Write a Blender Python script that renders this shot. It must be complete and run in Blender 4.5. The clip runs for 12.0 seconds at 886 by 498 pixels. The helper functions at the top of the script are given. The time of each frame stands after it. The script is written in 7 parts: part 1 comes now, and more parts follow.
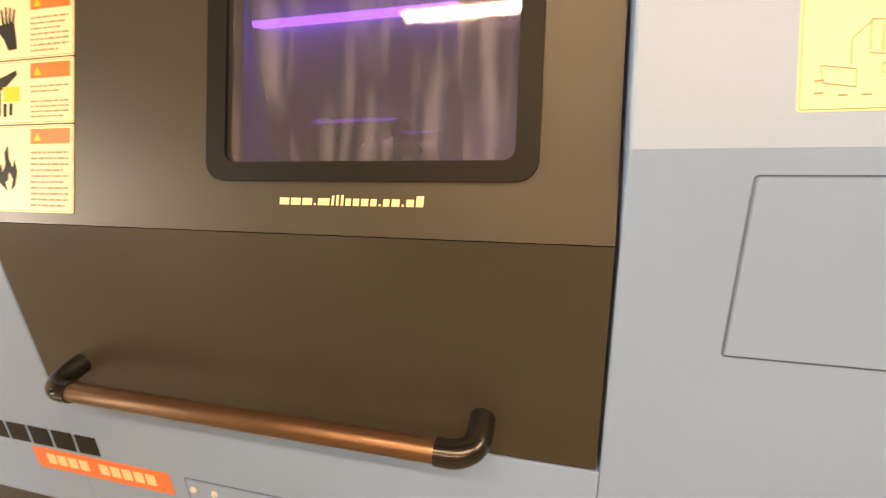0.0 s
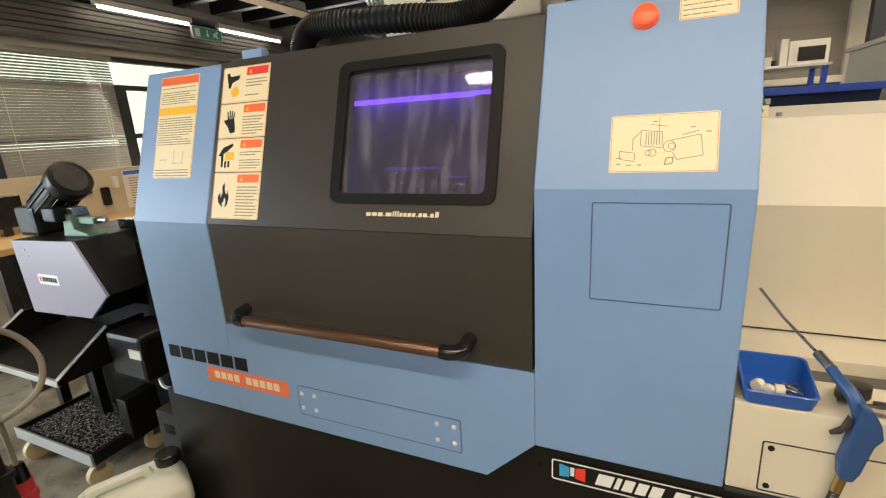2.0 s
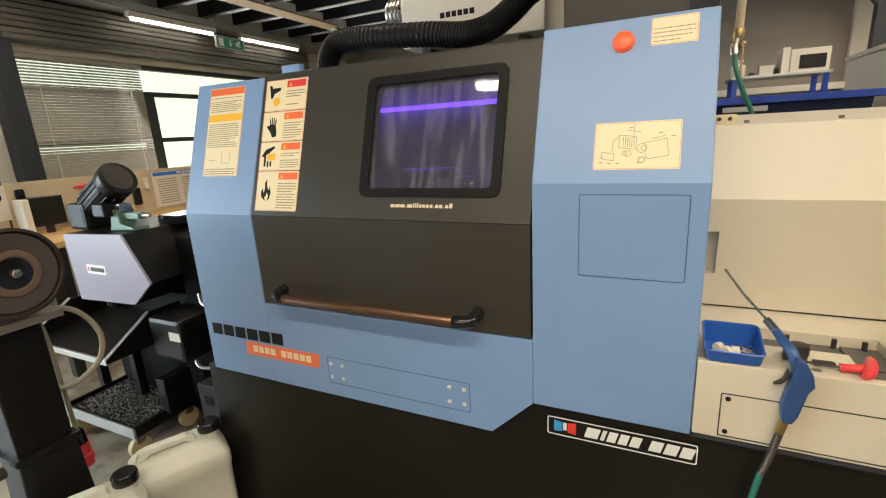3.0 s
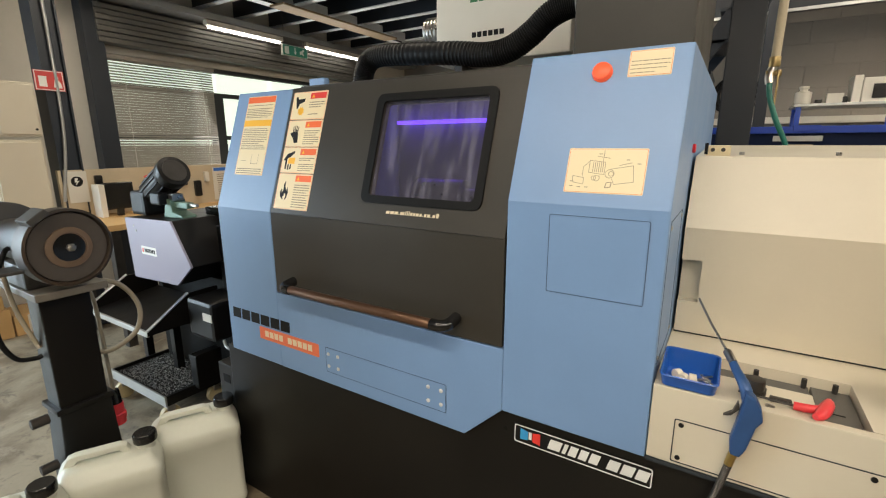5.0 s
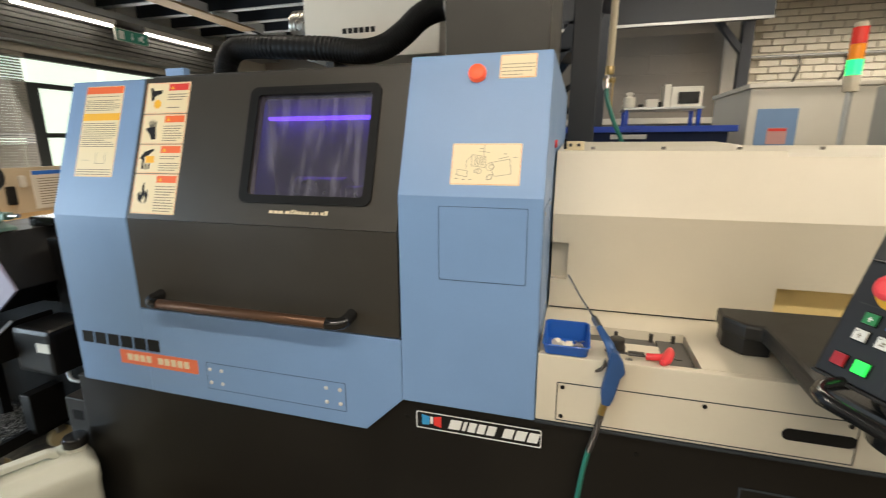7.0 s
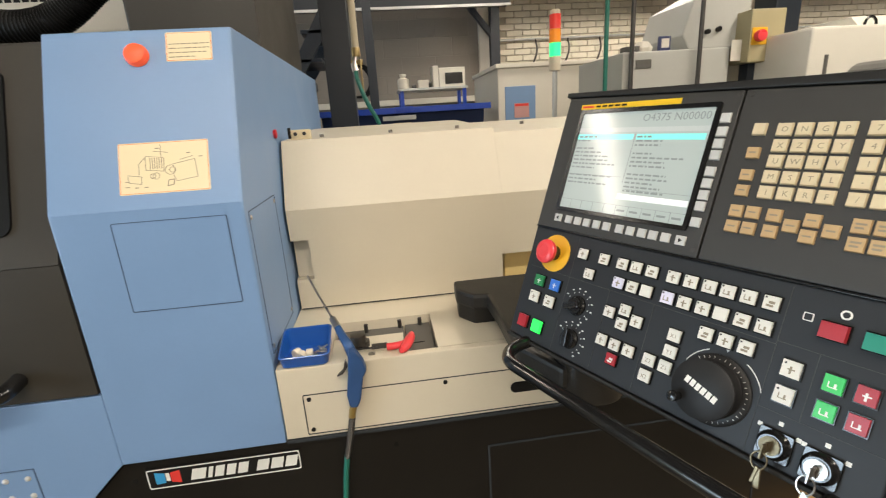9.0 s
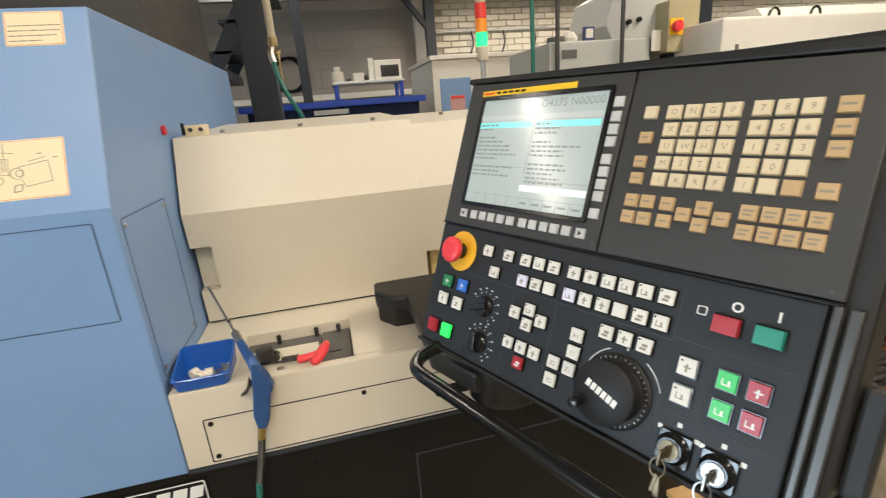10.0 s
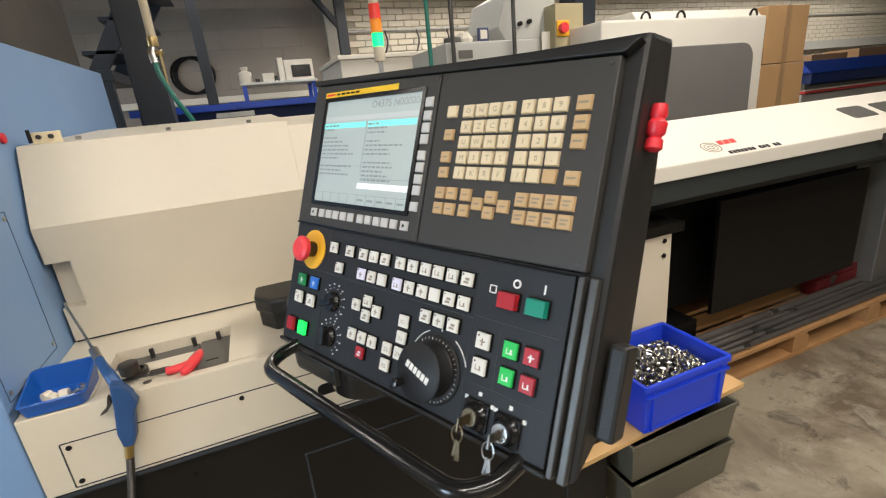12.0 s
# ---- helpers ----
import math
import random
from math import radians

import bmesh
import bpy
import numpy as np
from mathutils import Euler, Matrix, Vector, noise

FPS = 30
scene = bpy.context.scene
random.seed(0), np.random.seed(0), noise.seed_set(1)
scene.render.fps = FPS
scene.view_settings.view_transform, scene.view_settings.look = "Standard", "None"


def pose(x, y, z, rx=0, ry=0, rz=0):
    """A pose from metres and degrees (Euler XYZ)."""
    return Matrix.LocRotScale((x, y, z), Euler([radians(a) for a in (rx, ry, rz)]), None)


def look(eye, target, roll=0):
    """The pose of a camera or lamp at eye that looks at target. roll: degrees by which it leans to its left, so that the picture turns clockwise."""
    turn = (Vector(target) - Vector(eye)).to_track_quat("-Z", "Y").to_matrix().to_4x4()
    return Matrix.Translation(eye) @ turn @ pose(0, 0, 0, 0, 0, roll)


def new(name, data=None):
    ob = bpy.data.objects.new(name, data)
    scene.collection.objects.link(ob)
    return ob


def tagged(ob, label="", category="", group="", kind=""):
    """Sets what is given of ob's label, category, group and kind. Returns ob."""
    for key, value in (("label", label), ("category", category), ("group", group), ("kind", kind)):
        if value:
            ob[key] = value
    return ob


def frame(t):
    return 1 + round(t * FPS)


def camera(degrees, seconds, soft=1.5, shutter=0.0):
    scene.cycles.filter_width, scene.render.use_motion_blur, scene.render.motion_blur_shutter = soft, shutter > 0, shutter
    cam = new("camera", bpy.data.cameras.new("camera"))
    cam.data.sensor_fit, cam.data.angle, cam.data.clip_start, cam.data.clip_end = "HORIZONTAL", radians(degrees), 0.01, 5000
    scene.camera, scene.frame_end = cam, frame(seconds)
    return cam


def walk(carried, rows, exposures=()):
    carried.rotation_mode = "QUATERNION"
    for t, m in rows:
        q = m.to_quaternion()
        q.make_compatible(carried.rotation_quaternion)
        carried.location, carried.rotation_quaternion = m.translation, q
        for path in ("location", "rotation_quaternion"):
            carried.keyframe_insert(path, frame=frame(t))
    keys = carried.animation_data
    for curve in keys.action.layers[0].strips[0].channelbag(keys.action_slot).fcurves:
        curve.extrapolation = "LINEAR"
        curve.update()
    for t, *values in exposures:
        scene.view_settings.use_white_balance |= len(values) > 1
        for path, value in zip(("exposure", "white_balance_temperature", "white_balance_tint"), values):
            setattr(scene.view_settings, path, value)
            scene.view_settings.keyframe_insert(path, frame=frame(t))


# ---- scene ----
cam = camera(88.2, 12.0, soft=1.15, shutter=0.35)
PATH = [
    (0, (0.037, 0.025, 1.344), (-0.475, 1.831, 0.653), -3.0),
    (0.5, (0.123, -0.077, 1.36), (-0.505, 1.711, 0.719), -3.3),
    (1, (0.201, -0.181, 1.379), (-0.514, 1.588, 0.781), -3.4),
    (1.5, (0.252, -0.275, 1.4), (-0.534, 1.481, 0.853), -3.5),
    (2, (0.268, -0.354, 1.396), (-0.526, 1.408, 0.881), -3.3),
    (2.5, (0.279, -0.455, 1.395), (-0.527, 1.3, 0.871), -3.2),
    (2.7, (0.301, -0.5, 1.396), (-0.527, 1.248, 0.887), -3.5),
    (4.3, (0.415, -0.54, 1.399), (-0.467, 1.192, 0.926), -1.0),
    (4.5, (0.438, -0.522, 1.401), (-0.496, 1.186, 0.944), -0.7),
    (5, (0.513, -0.507, 1.406), (-0.519, 1.147, 0.959), -0.1),
    (5.5, (0.556, -0.499, 1.401), (-0.514, 1.134, 0.97), 0.4),
    (6, (0.568, -0.496, 1.398), (-0.431, 1.184, 0.972), 0.5),
    (6.5, (0.515, -0.526, 1.393), (-0.312, 1.242, 0.959), 0.2),
    (7, (0.488, -0.546, 1.399), (-0.054, 1.325, 0.946), -0.2),
    (7.5, (0.523, -0.538, 1.398), (0.287, 1.397, 0.951), -0.6),
    (7.7, (0.561, -0.521, 1.406), (0.417, 1.419, 0.944), -1.0),
    (9.3, (0.712, -0.422, 1.402), (0.99, 1.478, 0.845), -4.1),
    (9.5, (0.728, -0.412, 1.399), (1.044, 1.48, 0.833), -4.3),
    (10, (0.781, -0.391, 1.391), (1.206, 1.474, 0.81), -4.6),
    (10.5, (0.826, -0.398, 1.385), (1.369, 1.433, 0.793), -4.9),
    (11, (0.836, -0.424, 1.387), (1.471, 1.375, 0.787), -5.2),
    (11.5, (0.852, -0.451, 1.38), (1.529, 1.326, 0.761), -5.5),
    (12, (0.9, -0.462, 1.382), (1.586, 1.316, 0.774), -5.5),
]
EXPOSURES = [(0.0, 0.74, 13800, 26), (0.4, 0.54, 13000, 27), (0.8, 0.36, 10800, 21), (1.2, 0.23, 8800, 15), (1.6, 0.10, 7700, 12), (2.5, 0.03, 7200, 11), (5.0, -0.04, 6800, 10), (7.0, -0.02, 6700, 10), (9.5, 0.04, 6600, 11), (12.0, 0.06, 6250, 12)]
walk(cam, [(t, look(eye, target, roll)) for t, eye, target, roll in PATH], EXPOSURES)

# ---- world ----
world = bpy.data.worlds.new("world")
scene.world = world
world.use_nodes = True
wn = world.node_tree.nodes
sky = wn.new("ShaderNodeTexSky")
sky.sky_type, sky.sun_disc, sky.sun_elevation, sky.sun_rotation = "NISHITA", False, radians(40), radians(120)
world.node_tree.links.new(sky.outputs[0], wn["Background"].inputs[0])
wn["Background"].inputs[1].default_value = 0.12


# ---- helpers of this scene ----
def lin(c):
    return tuple(((v / 12.92) if v <= 0.04045 else ((v + 0.055) / 1.055) ** 2.4) for v in c)


def mat(name, col, rough=0.5, metal=0.0, var=0.12, scale=8.0, bump=0.0, bscale=250.0, dirt=None, dscale=2.5, damount=0.3, coat=0.0, emit=None, power=0.0, spec=0.5):
    """A painted, plastic or metal surface with colour variation at two scales, dirt and fine relief."""
    m = bpy.data.materials.new(name)
    m.use_nodes = True
    nt, b = m.node_tree, m.node_tree.nodes["Principled BSDF"]
    tex = nt.nodes.new("ShaderNodeTexCoord")
    def noise_node(sc, detail=5.0):
        n = nt.nodes.new("ShaderNodeTexNoise")
        n.inputs["Scale"].default_value, n.inputs["Detail"].default_value = sc, detail
        nt.links.new(tex.outputs["Object"], n.inputs["Vector"])
        return n
    big, fine = noise_node(scale), noise_node(scale * 14, 3.0)
    ramp = nt.nodes.new("ShaderNodeMix")
    ramp.data_type = "RGBA"
    dark, light = [tuple(min(1.0, c * k) for c in col) + (1,) for k in (1 - var, 1 + var)]
    ramp.inputs[6].default_value, ramp.inputs[7].default_value = dark, light
    add = nt.nodes.new("ShaderNodeMath")
    add.operation = "MULTIPLY_ADD"
    add.inputs[1].default_value, add.inputs[2].default_value = 0.35, 0.32
    nt.links.new(fine.outputs["Fac"], add.inputs[0])
    mix2 = nt.nodes.new("ShaderNodeMath")
    mix2.operation = "MULTIPLY"
    nt.links.new(add.outputs[0], mix2.inputs[0])
    nt.links.new(big.outputs["Fac"], mix2.inputs[1])
    mul = nt.nodes.new("ShaderNodeMath")
    mul.operation = "MULTIPLY"
    mul.inputs[1].default_value = 2.0
    nt.links.new(mix2.outputs[0], mul.inputs[0])
    nt.links.new(mul.outputs[0], ramp.inputs[0])
    colour = ramp.outputs[2]
    if dirt:
        d = noise_node(dscale, 8.0)
        r = nt.nodes.new("ShaderNodeMapRange")
        r.inputs[1].default_value, r.inputs[2].default_value, r.inputs[3].default_value, r.inputs[4].default_value = 0.48, 0.72, 0.0, damount
        nt.links.new(d.outputs["Fac"], r.inputs[0])
        mx = nt.nodes.new("ShaderNodeMix")
        mx.data_type = "RGBA"
        mx.inputs[7].default_value = (*dirt, 1)
        nt.links.new(r.outputs[0], mx.inputs[0])
        nt.links.new(colour, mx.inputs[6])
        colour = mx.outputs[2]
    nt.links.new(colour, b.inputs["Base Color"])
    rr = nt.nodes.new("ShaderNodeMapRange")
    rr.inputs[3].default_value, rr.inputs[4].default_value = max(0.02, rough - 0.1), min(1.0, rough + 0.1)
    nt.links.new(big.outputs["Fac"], rr.inputs[0])
    nt.links.new(rr.outputs[0], b.inputs["Roughness"])
    b.inputs["Metallic"].default_value = metal
    b.inputs["Coat Weight"].default_value = coat
    b.inputs["Specular IOR Level"].default_value = spec
    if bump:
        bn = noise_node(bscale, 2.0)
        bp = nt.nodes.new("ShaderNodeBump")
        bp.inputs["Strength"].default_value, bp.inputs["Distance"].default_value = bump, 0.002
        nt.links.new(bn.outputs["Fac"], bp.inputs["Height"])
        nt.links.new(bp.outputs[0], b.inputs["Normal"])
    if emit:
        b.inputs["Emission Color"].default_value, b.inputs["Emission Strength"].default_value = (*emit, 1), power
    return m


def glass_mat(name, tint=(0.9, 0.93, 0.95), rough=0.02, clear=0.8, smear_haze=0.0):
    """A thin pane: mostly clear, partly mirror, with optional pale streaks for smears and bright haze."""
    m = bpy.data.materials.new(name)
    m.use_nodes = True
    nt = m.node_tree
    nt.nodes.remove(nt.nodes["Principled BSDF"])
    tr, gl, mx = nt.nodes.new("ShaderNodeBsdfTransparent"), nt.nodes.new("ShaderNodeBsdfGlossy"), nt.nodes.new("ShaderNodeMixShader")
    tr.inputs[0].default_value, gl.inputs[0].default_value, gl.inputs[1].default_value = (*tint, 1), (1, 1, 1, 1), rough
    mx.inputs[0].default_value = 1 - clear
    nt.links.new(tr.outputs[0], mx.inputs[1])
    nt.links.new(gl.outputs[0], mx.inputs[2])
    last = mx.outputs[0]
    if smear_haze:
        tc, mp, no = nt.nodes.new("ShaderNodeTexCoord"), nt.nodes.new("ShaderNodeMapping"), nt.nodes.new("ShaderNodeTexNoise")
        mp.inputs["Scale"].default_value = (60, 8, 8)
        no.inputs["Scale"].default_value, no.inputs["Detail"].default_value = 1.0, 6.0
        rg = nt.nodes.new("ShaderNodeMapRange")
        rg.inputs[1].default_value, rg.inputs[2].default_value, rg.inputs[3].default_value, rg.inputs[4].default_value = 0.45, 0.75, smear_haze * 0.3, smear_haze
        di, m2 = nt.nodes.new("ShaderNodeBsdfDiffuse"), nt.nodes.new("ShaderNodeMixShader")
        di.inputs[0].default_value = (0.42, 0.42, 0.48, 1)
        nt.links.new(tc.outputs["Object"], mp.inputs[0])
        nt.links.new(mp.outputs[0], no.inputs["Vector"])
        nt.links.new(no.outputs["Fac"], rg.inputs[0])
        nt.links.new(rg.outputs[0], m2.inputs[0])
        nt.links.new(last, m2.inputs[1])
        nt.links.new(di.outputs[0], m2.inputs[2])
        last = m2.outputs[0]
    nt.links.new(last, nt.nodes["Material Output"].inputs[0])
    return m


PLACE = {}


def thing(name, label, category, at=(0, 0, 0), m=None, group="", kind=""):
    """A top-level thing: an Empty at its base. m: its own pose, when it is turned."""
    ob = new(name)
    ob.empty_display_size = 0.05
    ob.matrix_basis = m if m is not None else Matrix.Translation(at)
    PLACE[ob] = ob.matrix_basis.copy()
    return tagged(ob, label, category, group, kind)


def part(name, bm, material, parent=None, label="", local=False, smooth=False):
    """Links a bmesh as one mesh object under a thing or a part. local: the bmesh is in the parent's own frame."""
    if parent is not None and not local:
        bm.transform(PLACE[parent].inverted())
    me = bpy.data.meshes.new(name)
    bmesh.ops.recalc_face_normals(bm, faces=bm.faces)
    if smooth:
        for f in bm.faces:
            f.smooth = True
        for e in bm.edges:
            if len(e.link_faces) == 2 and e.calc_face_angle(0) > 0.7:
                e.smooth = False
    bm.to_mesh(me)
    bm.free()
    for k in (material if isinstance(material, (list, tuple)) else [material]):
        me.materials.append(k)
    ob = new(name, me)
    if parent is not None:
        ob.parent = parent
        PLACE[ob] = PLACE[parent]
    else:
        PLACE[ob] = Matrix()
    return tagged(ob, label)


def bevel(bm, w, seg=2, angle=0.4):
    es = [e for e in bm.edges if len(e.link_faces) == 2 and e.calc_face_angle(0) > angle]
    if w and es:
        bmesh.ops.bevel(bm, geom=es, offset=w, segments=seg, profile=0.6, affect="EDGES", clamp_overlap=True)
    return bm


def box(x0, x1, y0, y1, z0, z1, w=0.0, bm=None, seg=2):
    b = bmesh.new()
    bmesh.ops.create_cube(b, size=1)
    bmesh.ops.transform(b, matrix=Matrix.LocRotScale(((x0 + x1) / 2, (y0 + y1) / 2, (z0 + z1) / 2), None, (abs(x1 - x0), abs(y1 - y0), abs(z1 - z0))), verts=b.verts)
    bevel(b, w, seg)
    return join(bm, b)


def join(bm, b):
    if bm is None:
        return b
    me = bpy.data.meshes.new("t")
    b.to_mesh(me)
    b.free()
    bm.from_mesh(me)
    bpy.data.meshes.remove(me)
    return bm


def prism(poly, lo, hi, axis="x", w=0.0, bm=None, seg=2):
    """A polygon pushed along an axis. For x the polygon is (y, z), for y (x, z), for z (x, y)."""
    b = bmesh.new()
    def put(p, d):
        return {"x": (d, p[0], p[1]), "y": (p[0], d, p[1]), "z": (p[0], p[1], d)}[axis]
    a = [b.verts.new(put(p, lo)) for p in poly]
    c = [b.verts.new(put(p, hi)) for p in poly]
    b.faces.new(a)
    b.faces.new(c[::-1])
    for i in range(len(poly)):
        j = (i + 1) % len(poly)
        b.faces.new((a[i], c[i], c[j], a[j]))
    bmesh.ops.recalc_face_normals(b, faces=b.faces)
    bevel(b, w, seg)
    return join(bm, b)


def cyl(p, q, r, r2=None, n=20, w=0.0, bm=None):
    p, q = Vector(p), Vector(q)
    b = bmesh.new()
    bmesh.ops.create_cone(b, cap_ends=True, segments=n, radius1=r, radius2=r if r2 is None else r2, depth=(q - p).length)
    bevel(b, w, 2, 0.6)
    b.transform(Matrix.Translation((p + q) / 2) @ (q - p).to_track_quat("Z", "Y").to_matrix().to_4x4())
    return join(bm, b)


def lathe_profile(rings, n=24, bm=None, m=None):
    """A turned body round z from (radius, z) pairs."""
    b = bmesh.new()
    rows = []
    for r, z in rings:
        rows.append([b.verts.new((r * math.cos(2 * math.pi * i / n), r * math.sin(2 * math.pi * i / n), z)) for i in range(n)])
    for a, c in zip(rows, rows[1:]):
        for i in range(n):
            j = (i + 1) % n
            b.faces.new((a[i], a[j], c[j], c[i]))
    b.faces.new(rows[0][::-1])
    b.faces.new(rows[-1])
    if m is not None:
        b.transform(m)
    return join(bm, b)


def smooth_path(pts, n=10):
    """A curve through points (Catmull-Rom)."""
    p = [Vector(a) for a in pts]
    p = [2 * p[0] - p[1]] + p + [2 * p[-1] - p[-2]]
    out = []
    for i in range(1, len(p) - 2):
        for k in range(n):
            t = k / n
            out.append(0.5 * ((2 * p[i]) + (p[i + 1] - p[i - 1]) * t + (2 * p[i - 1] - 5 * p[i] + 4 * p[i + 1] - p[i + 2]) * t * t + (3 * p[i] - p[i - 1] - 3 * p[i + 1] + p[i + 2]) * t ** 3))
    out.append(p[-2])
    return out


def tube(pts, r, n=10, bm=None, radii=None):
    """A round tube along a list of points."""
    b = bmesh.new()
    pts = [Vector(a) for a in pts]
    rows, side = [], None
    for i, c in enumerate(pts):
        d = (pts[min(i + 1, len(pts) - 1)] - pts[max(i - 1, 0)]).normalized()
        if side is None:
            side = d.orthogonal().normalized()
        side = (side - d * side.dot(d)).normalized()
        up = d.cross(side)
        rr = radii[i] if radii else r
        rows.append([b.verts.new(c + rr * (side * math.cos(2 * math.pi * k / n) + up * math.sin(2 * math.pi * k / n))) for k in range(n)])
    for a, c in zip(rows, rows[1:]):
        for i in range(n):
            j = (i + 1) % n
            b.faces.new((a[i], a[j], c[j], c[i]))
    b.faces.new(rows[0][::-1])
    b.faces.new(rows[-1])
    return join(bm, b)


def rounded(x0, x1, y0, y1, r, n=4):
    out = []
    for cx, cy, a0 in ((x1 - r, y1 - r, 0), (x0 + r, y1 - r, 90), (x0 + r, y0 + r, 180), (x1 - r, y0 + r, 270)):
        for k in range(n + 1):
            a = radians(a0 + 90 * k / n)
            out.append((cx + r * math.cos(a), cy + r * math.sin(a)))
    return out


def ring_plate(outer, inner, z0, z1):
    """A flat frame between two outlines with the same number of points."""
    b = bmesh.new()
    n = len(outer)
    rows = [[b.verts.new((*p, z)) for p in poly] for poly, z in ((outer, z0), (outer, z1), (inner, z1), (inner, z0))]
    for k in range(4):
        a, c = rows[k], rows[(k + 1) % 4]
        for i in range(n):
            j = (i + 1) % n
            b.faces.new((a[i], a[j], c[j], c[i]))
    return b


def flat(poly, z0, z1, m=None, bm=None):
    b = prism(poly, z0, z1, "z")
    if m is not None:
        b.transform(m)
    return join(bm, b)


def text_mesh(body, size, m, depth=0.0004, align="CENTER"):
    """Raised lettering in Blender's own font as a bmesh, lying in the frame m."""
    cu = bpy.data.curves.new("t", "FONT")
    cu.body, cu.size, cu.align_x, cu.align_y, cu.extrude = body, size, align, "CENTER", depth
    cu.resolution_u = 2
    ob = new("t", cu)
    bpy.context.view_layer.update()
    me = bpy.data.meshes.new_from_object(ob.evaluated_get(bpy.context.evaluated_depsgraph_get()))
    b = bmesh.new()
    b.from_mesh(me)
    b.transform(m)
    bpy.data.objects.remove(ob)
    bpy.data.curves.remove(cu)
    bpy.data.meshes.remove(me)
    return b


def area_light(name, at, target, sx, sy, watts, col=(1, 1, 1)):
    li = bpy.data.lights.new(name, "AREA")
    li.shape, li.size, li.size_y, li.energy, li.color = "RECTANGLE", sx, sy, watts, col
    ob = new(name, li)
    ob.matrix_basis = look(at, target)
    return ob


# ---- materials ----
BLUE = mat("blue_machine_paint", (0.175, 0.295, 0.50), 0.42, var=0.05, bump=0.06, bscale=500, dirt=(0.13, 0.22, 0.38), damount=0.18)
DOOR = mat("charcoal_door_paint", (0.032, 0.0285, 0.0225), 0.44, spec=0.4, var=0.12, bump=0.08, bscale=600, dirt=(0.055, 0.048, 0.038), dscale=3.5, damount=0.3)
BLACK = mat("black_base_paint", (0.0052, 0.0045, 0.0038), 0.4, var=0.25, bump=0.08, bscale=300, dirt=(0.016, 0.014, 0.011), damount=0.35, spec=0.3)
CREAM = mat("cream_machine_paint", (0.62, 0.56, 0.44), 0.38, var=0.04, bump=0.06, bscale=500, dirt=(0.45, 0.38, 0.27), damount=0.2)
DEEP = mat("matt_black_sheet", (0.0032, 0.003, 0.0028), 0.55, var=0.3, spec=0.12)
WHITE = mat("white_machine_paint", (0.66, 0.625, 0.545), 0.4, var=0.04, bump=0.05)
RUBBER = mat("black_rubber", (0.007, 0.007, 0.007), 0.5, var=0.2, spec=0.15)
SATIN = mat("black_plastic", (0.009, 0.009, 0.009), 0.18, var=0.15)
BRONZE = mat("brown_anodised_tube", (0.17, 0.095, 0.06), 0.34, metal=0.75, var=0.1, scale=30)
PANEL = mat("dark_grey_panel", (0.031, 0.0295, 0.0265), 0.5, var=0.08, bump=0.15, bscale=900)
PANEL2 = mat("control_overlay_film", (0.02, 0.0215, 0.024), 0.46, var=0.08, bump=0.05, bscale=900, spec=0.28)
SHELL = mat("dark_grey_shell_paint", (0.0145, 0.014, 0.013), 0.42, spec=0.35, var=0.16, bump=0.2, bscale=700)
SEAM = mat("blue_seam_gap", (0.05, 0.085, 0.15), 0.7, var=0.1)
LINE = mat("seam_shadow_gap", (0.02, 0.025, 0.03), 0.8, var=0.1)
STEEL = mat("bare_steel", (0.42, 0.4, 0.37), 0.3, metal=1.0, var=0.2, scale=40)
DARKSTEEL = mat("dark_blued_steel", (0.08, 0.075, 0.07), 0.4, metal=0.8, var=0.3, scale=20)
PAPER = mat("cream_label_film", (0.76, 0.65, 0.42), 0.5, var=0.03)
INK = mat("black_ink", (0.008, 0.0075, 0.007), 0.6, var=0.1, spec=0.2)
GREYINK = mat("grey_ink", (0.25, 0.21, 0.15), 0.6, var=0.1)
ORANGE = mat("orange_ink", (0.83, 0.14, 0.03), 0.5, var=0.05)
REDINK = mat("red_ink", (0.7, 0.04, 0.03), 0.5, var=0.05)
AMBER = mat("yellow_ink", (0.85, 0.45, 0.02), 0.5, var=0.05)
SCREW = mat("zinc_screw", (0.6, 0.6, 0.58), 0.35, metal=0.4, var=0.1)
WHITEINK = mat("white_ink", (0.75, 0.74, 0.7), 0.5, var=0.05)
CORAL = mat("coral_sticker", (0.75, 0.17, 0.075), 0.5, var=0.05)
ESTOP_RED = mat("red_disc_paint", (0.6, 0.02, 0.03), 0.4, var=0.05)
LETTERW = mat("pale_yellow_vinyl", (0.72, 0.62, 0.42), 0.5, var=0.05)

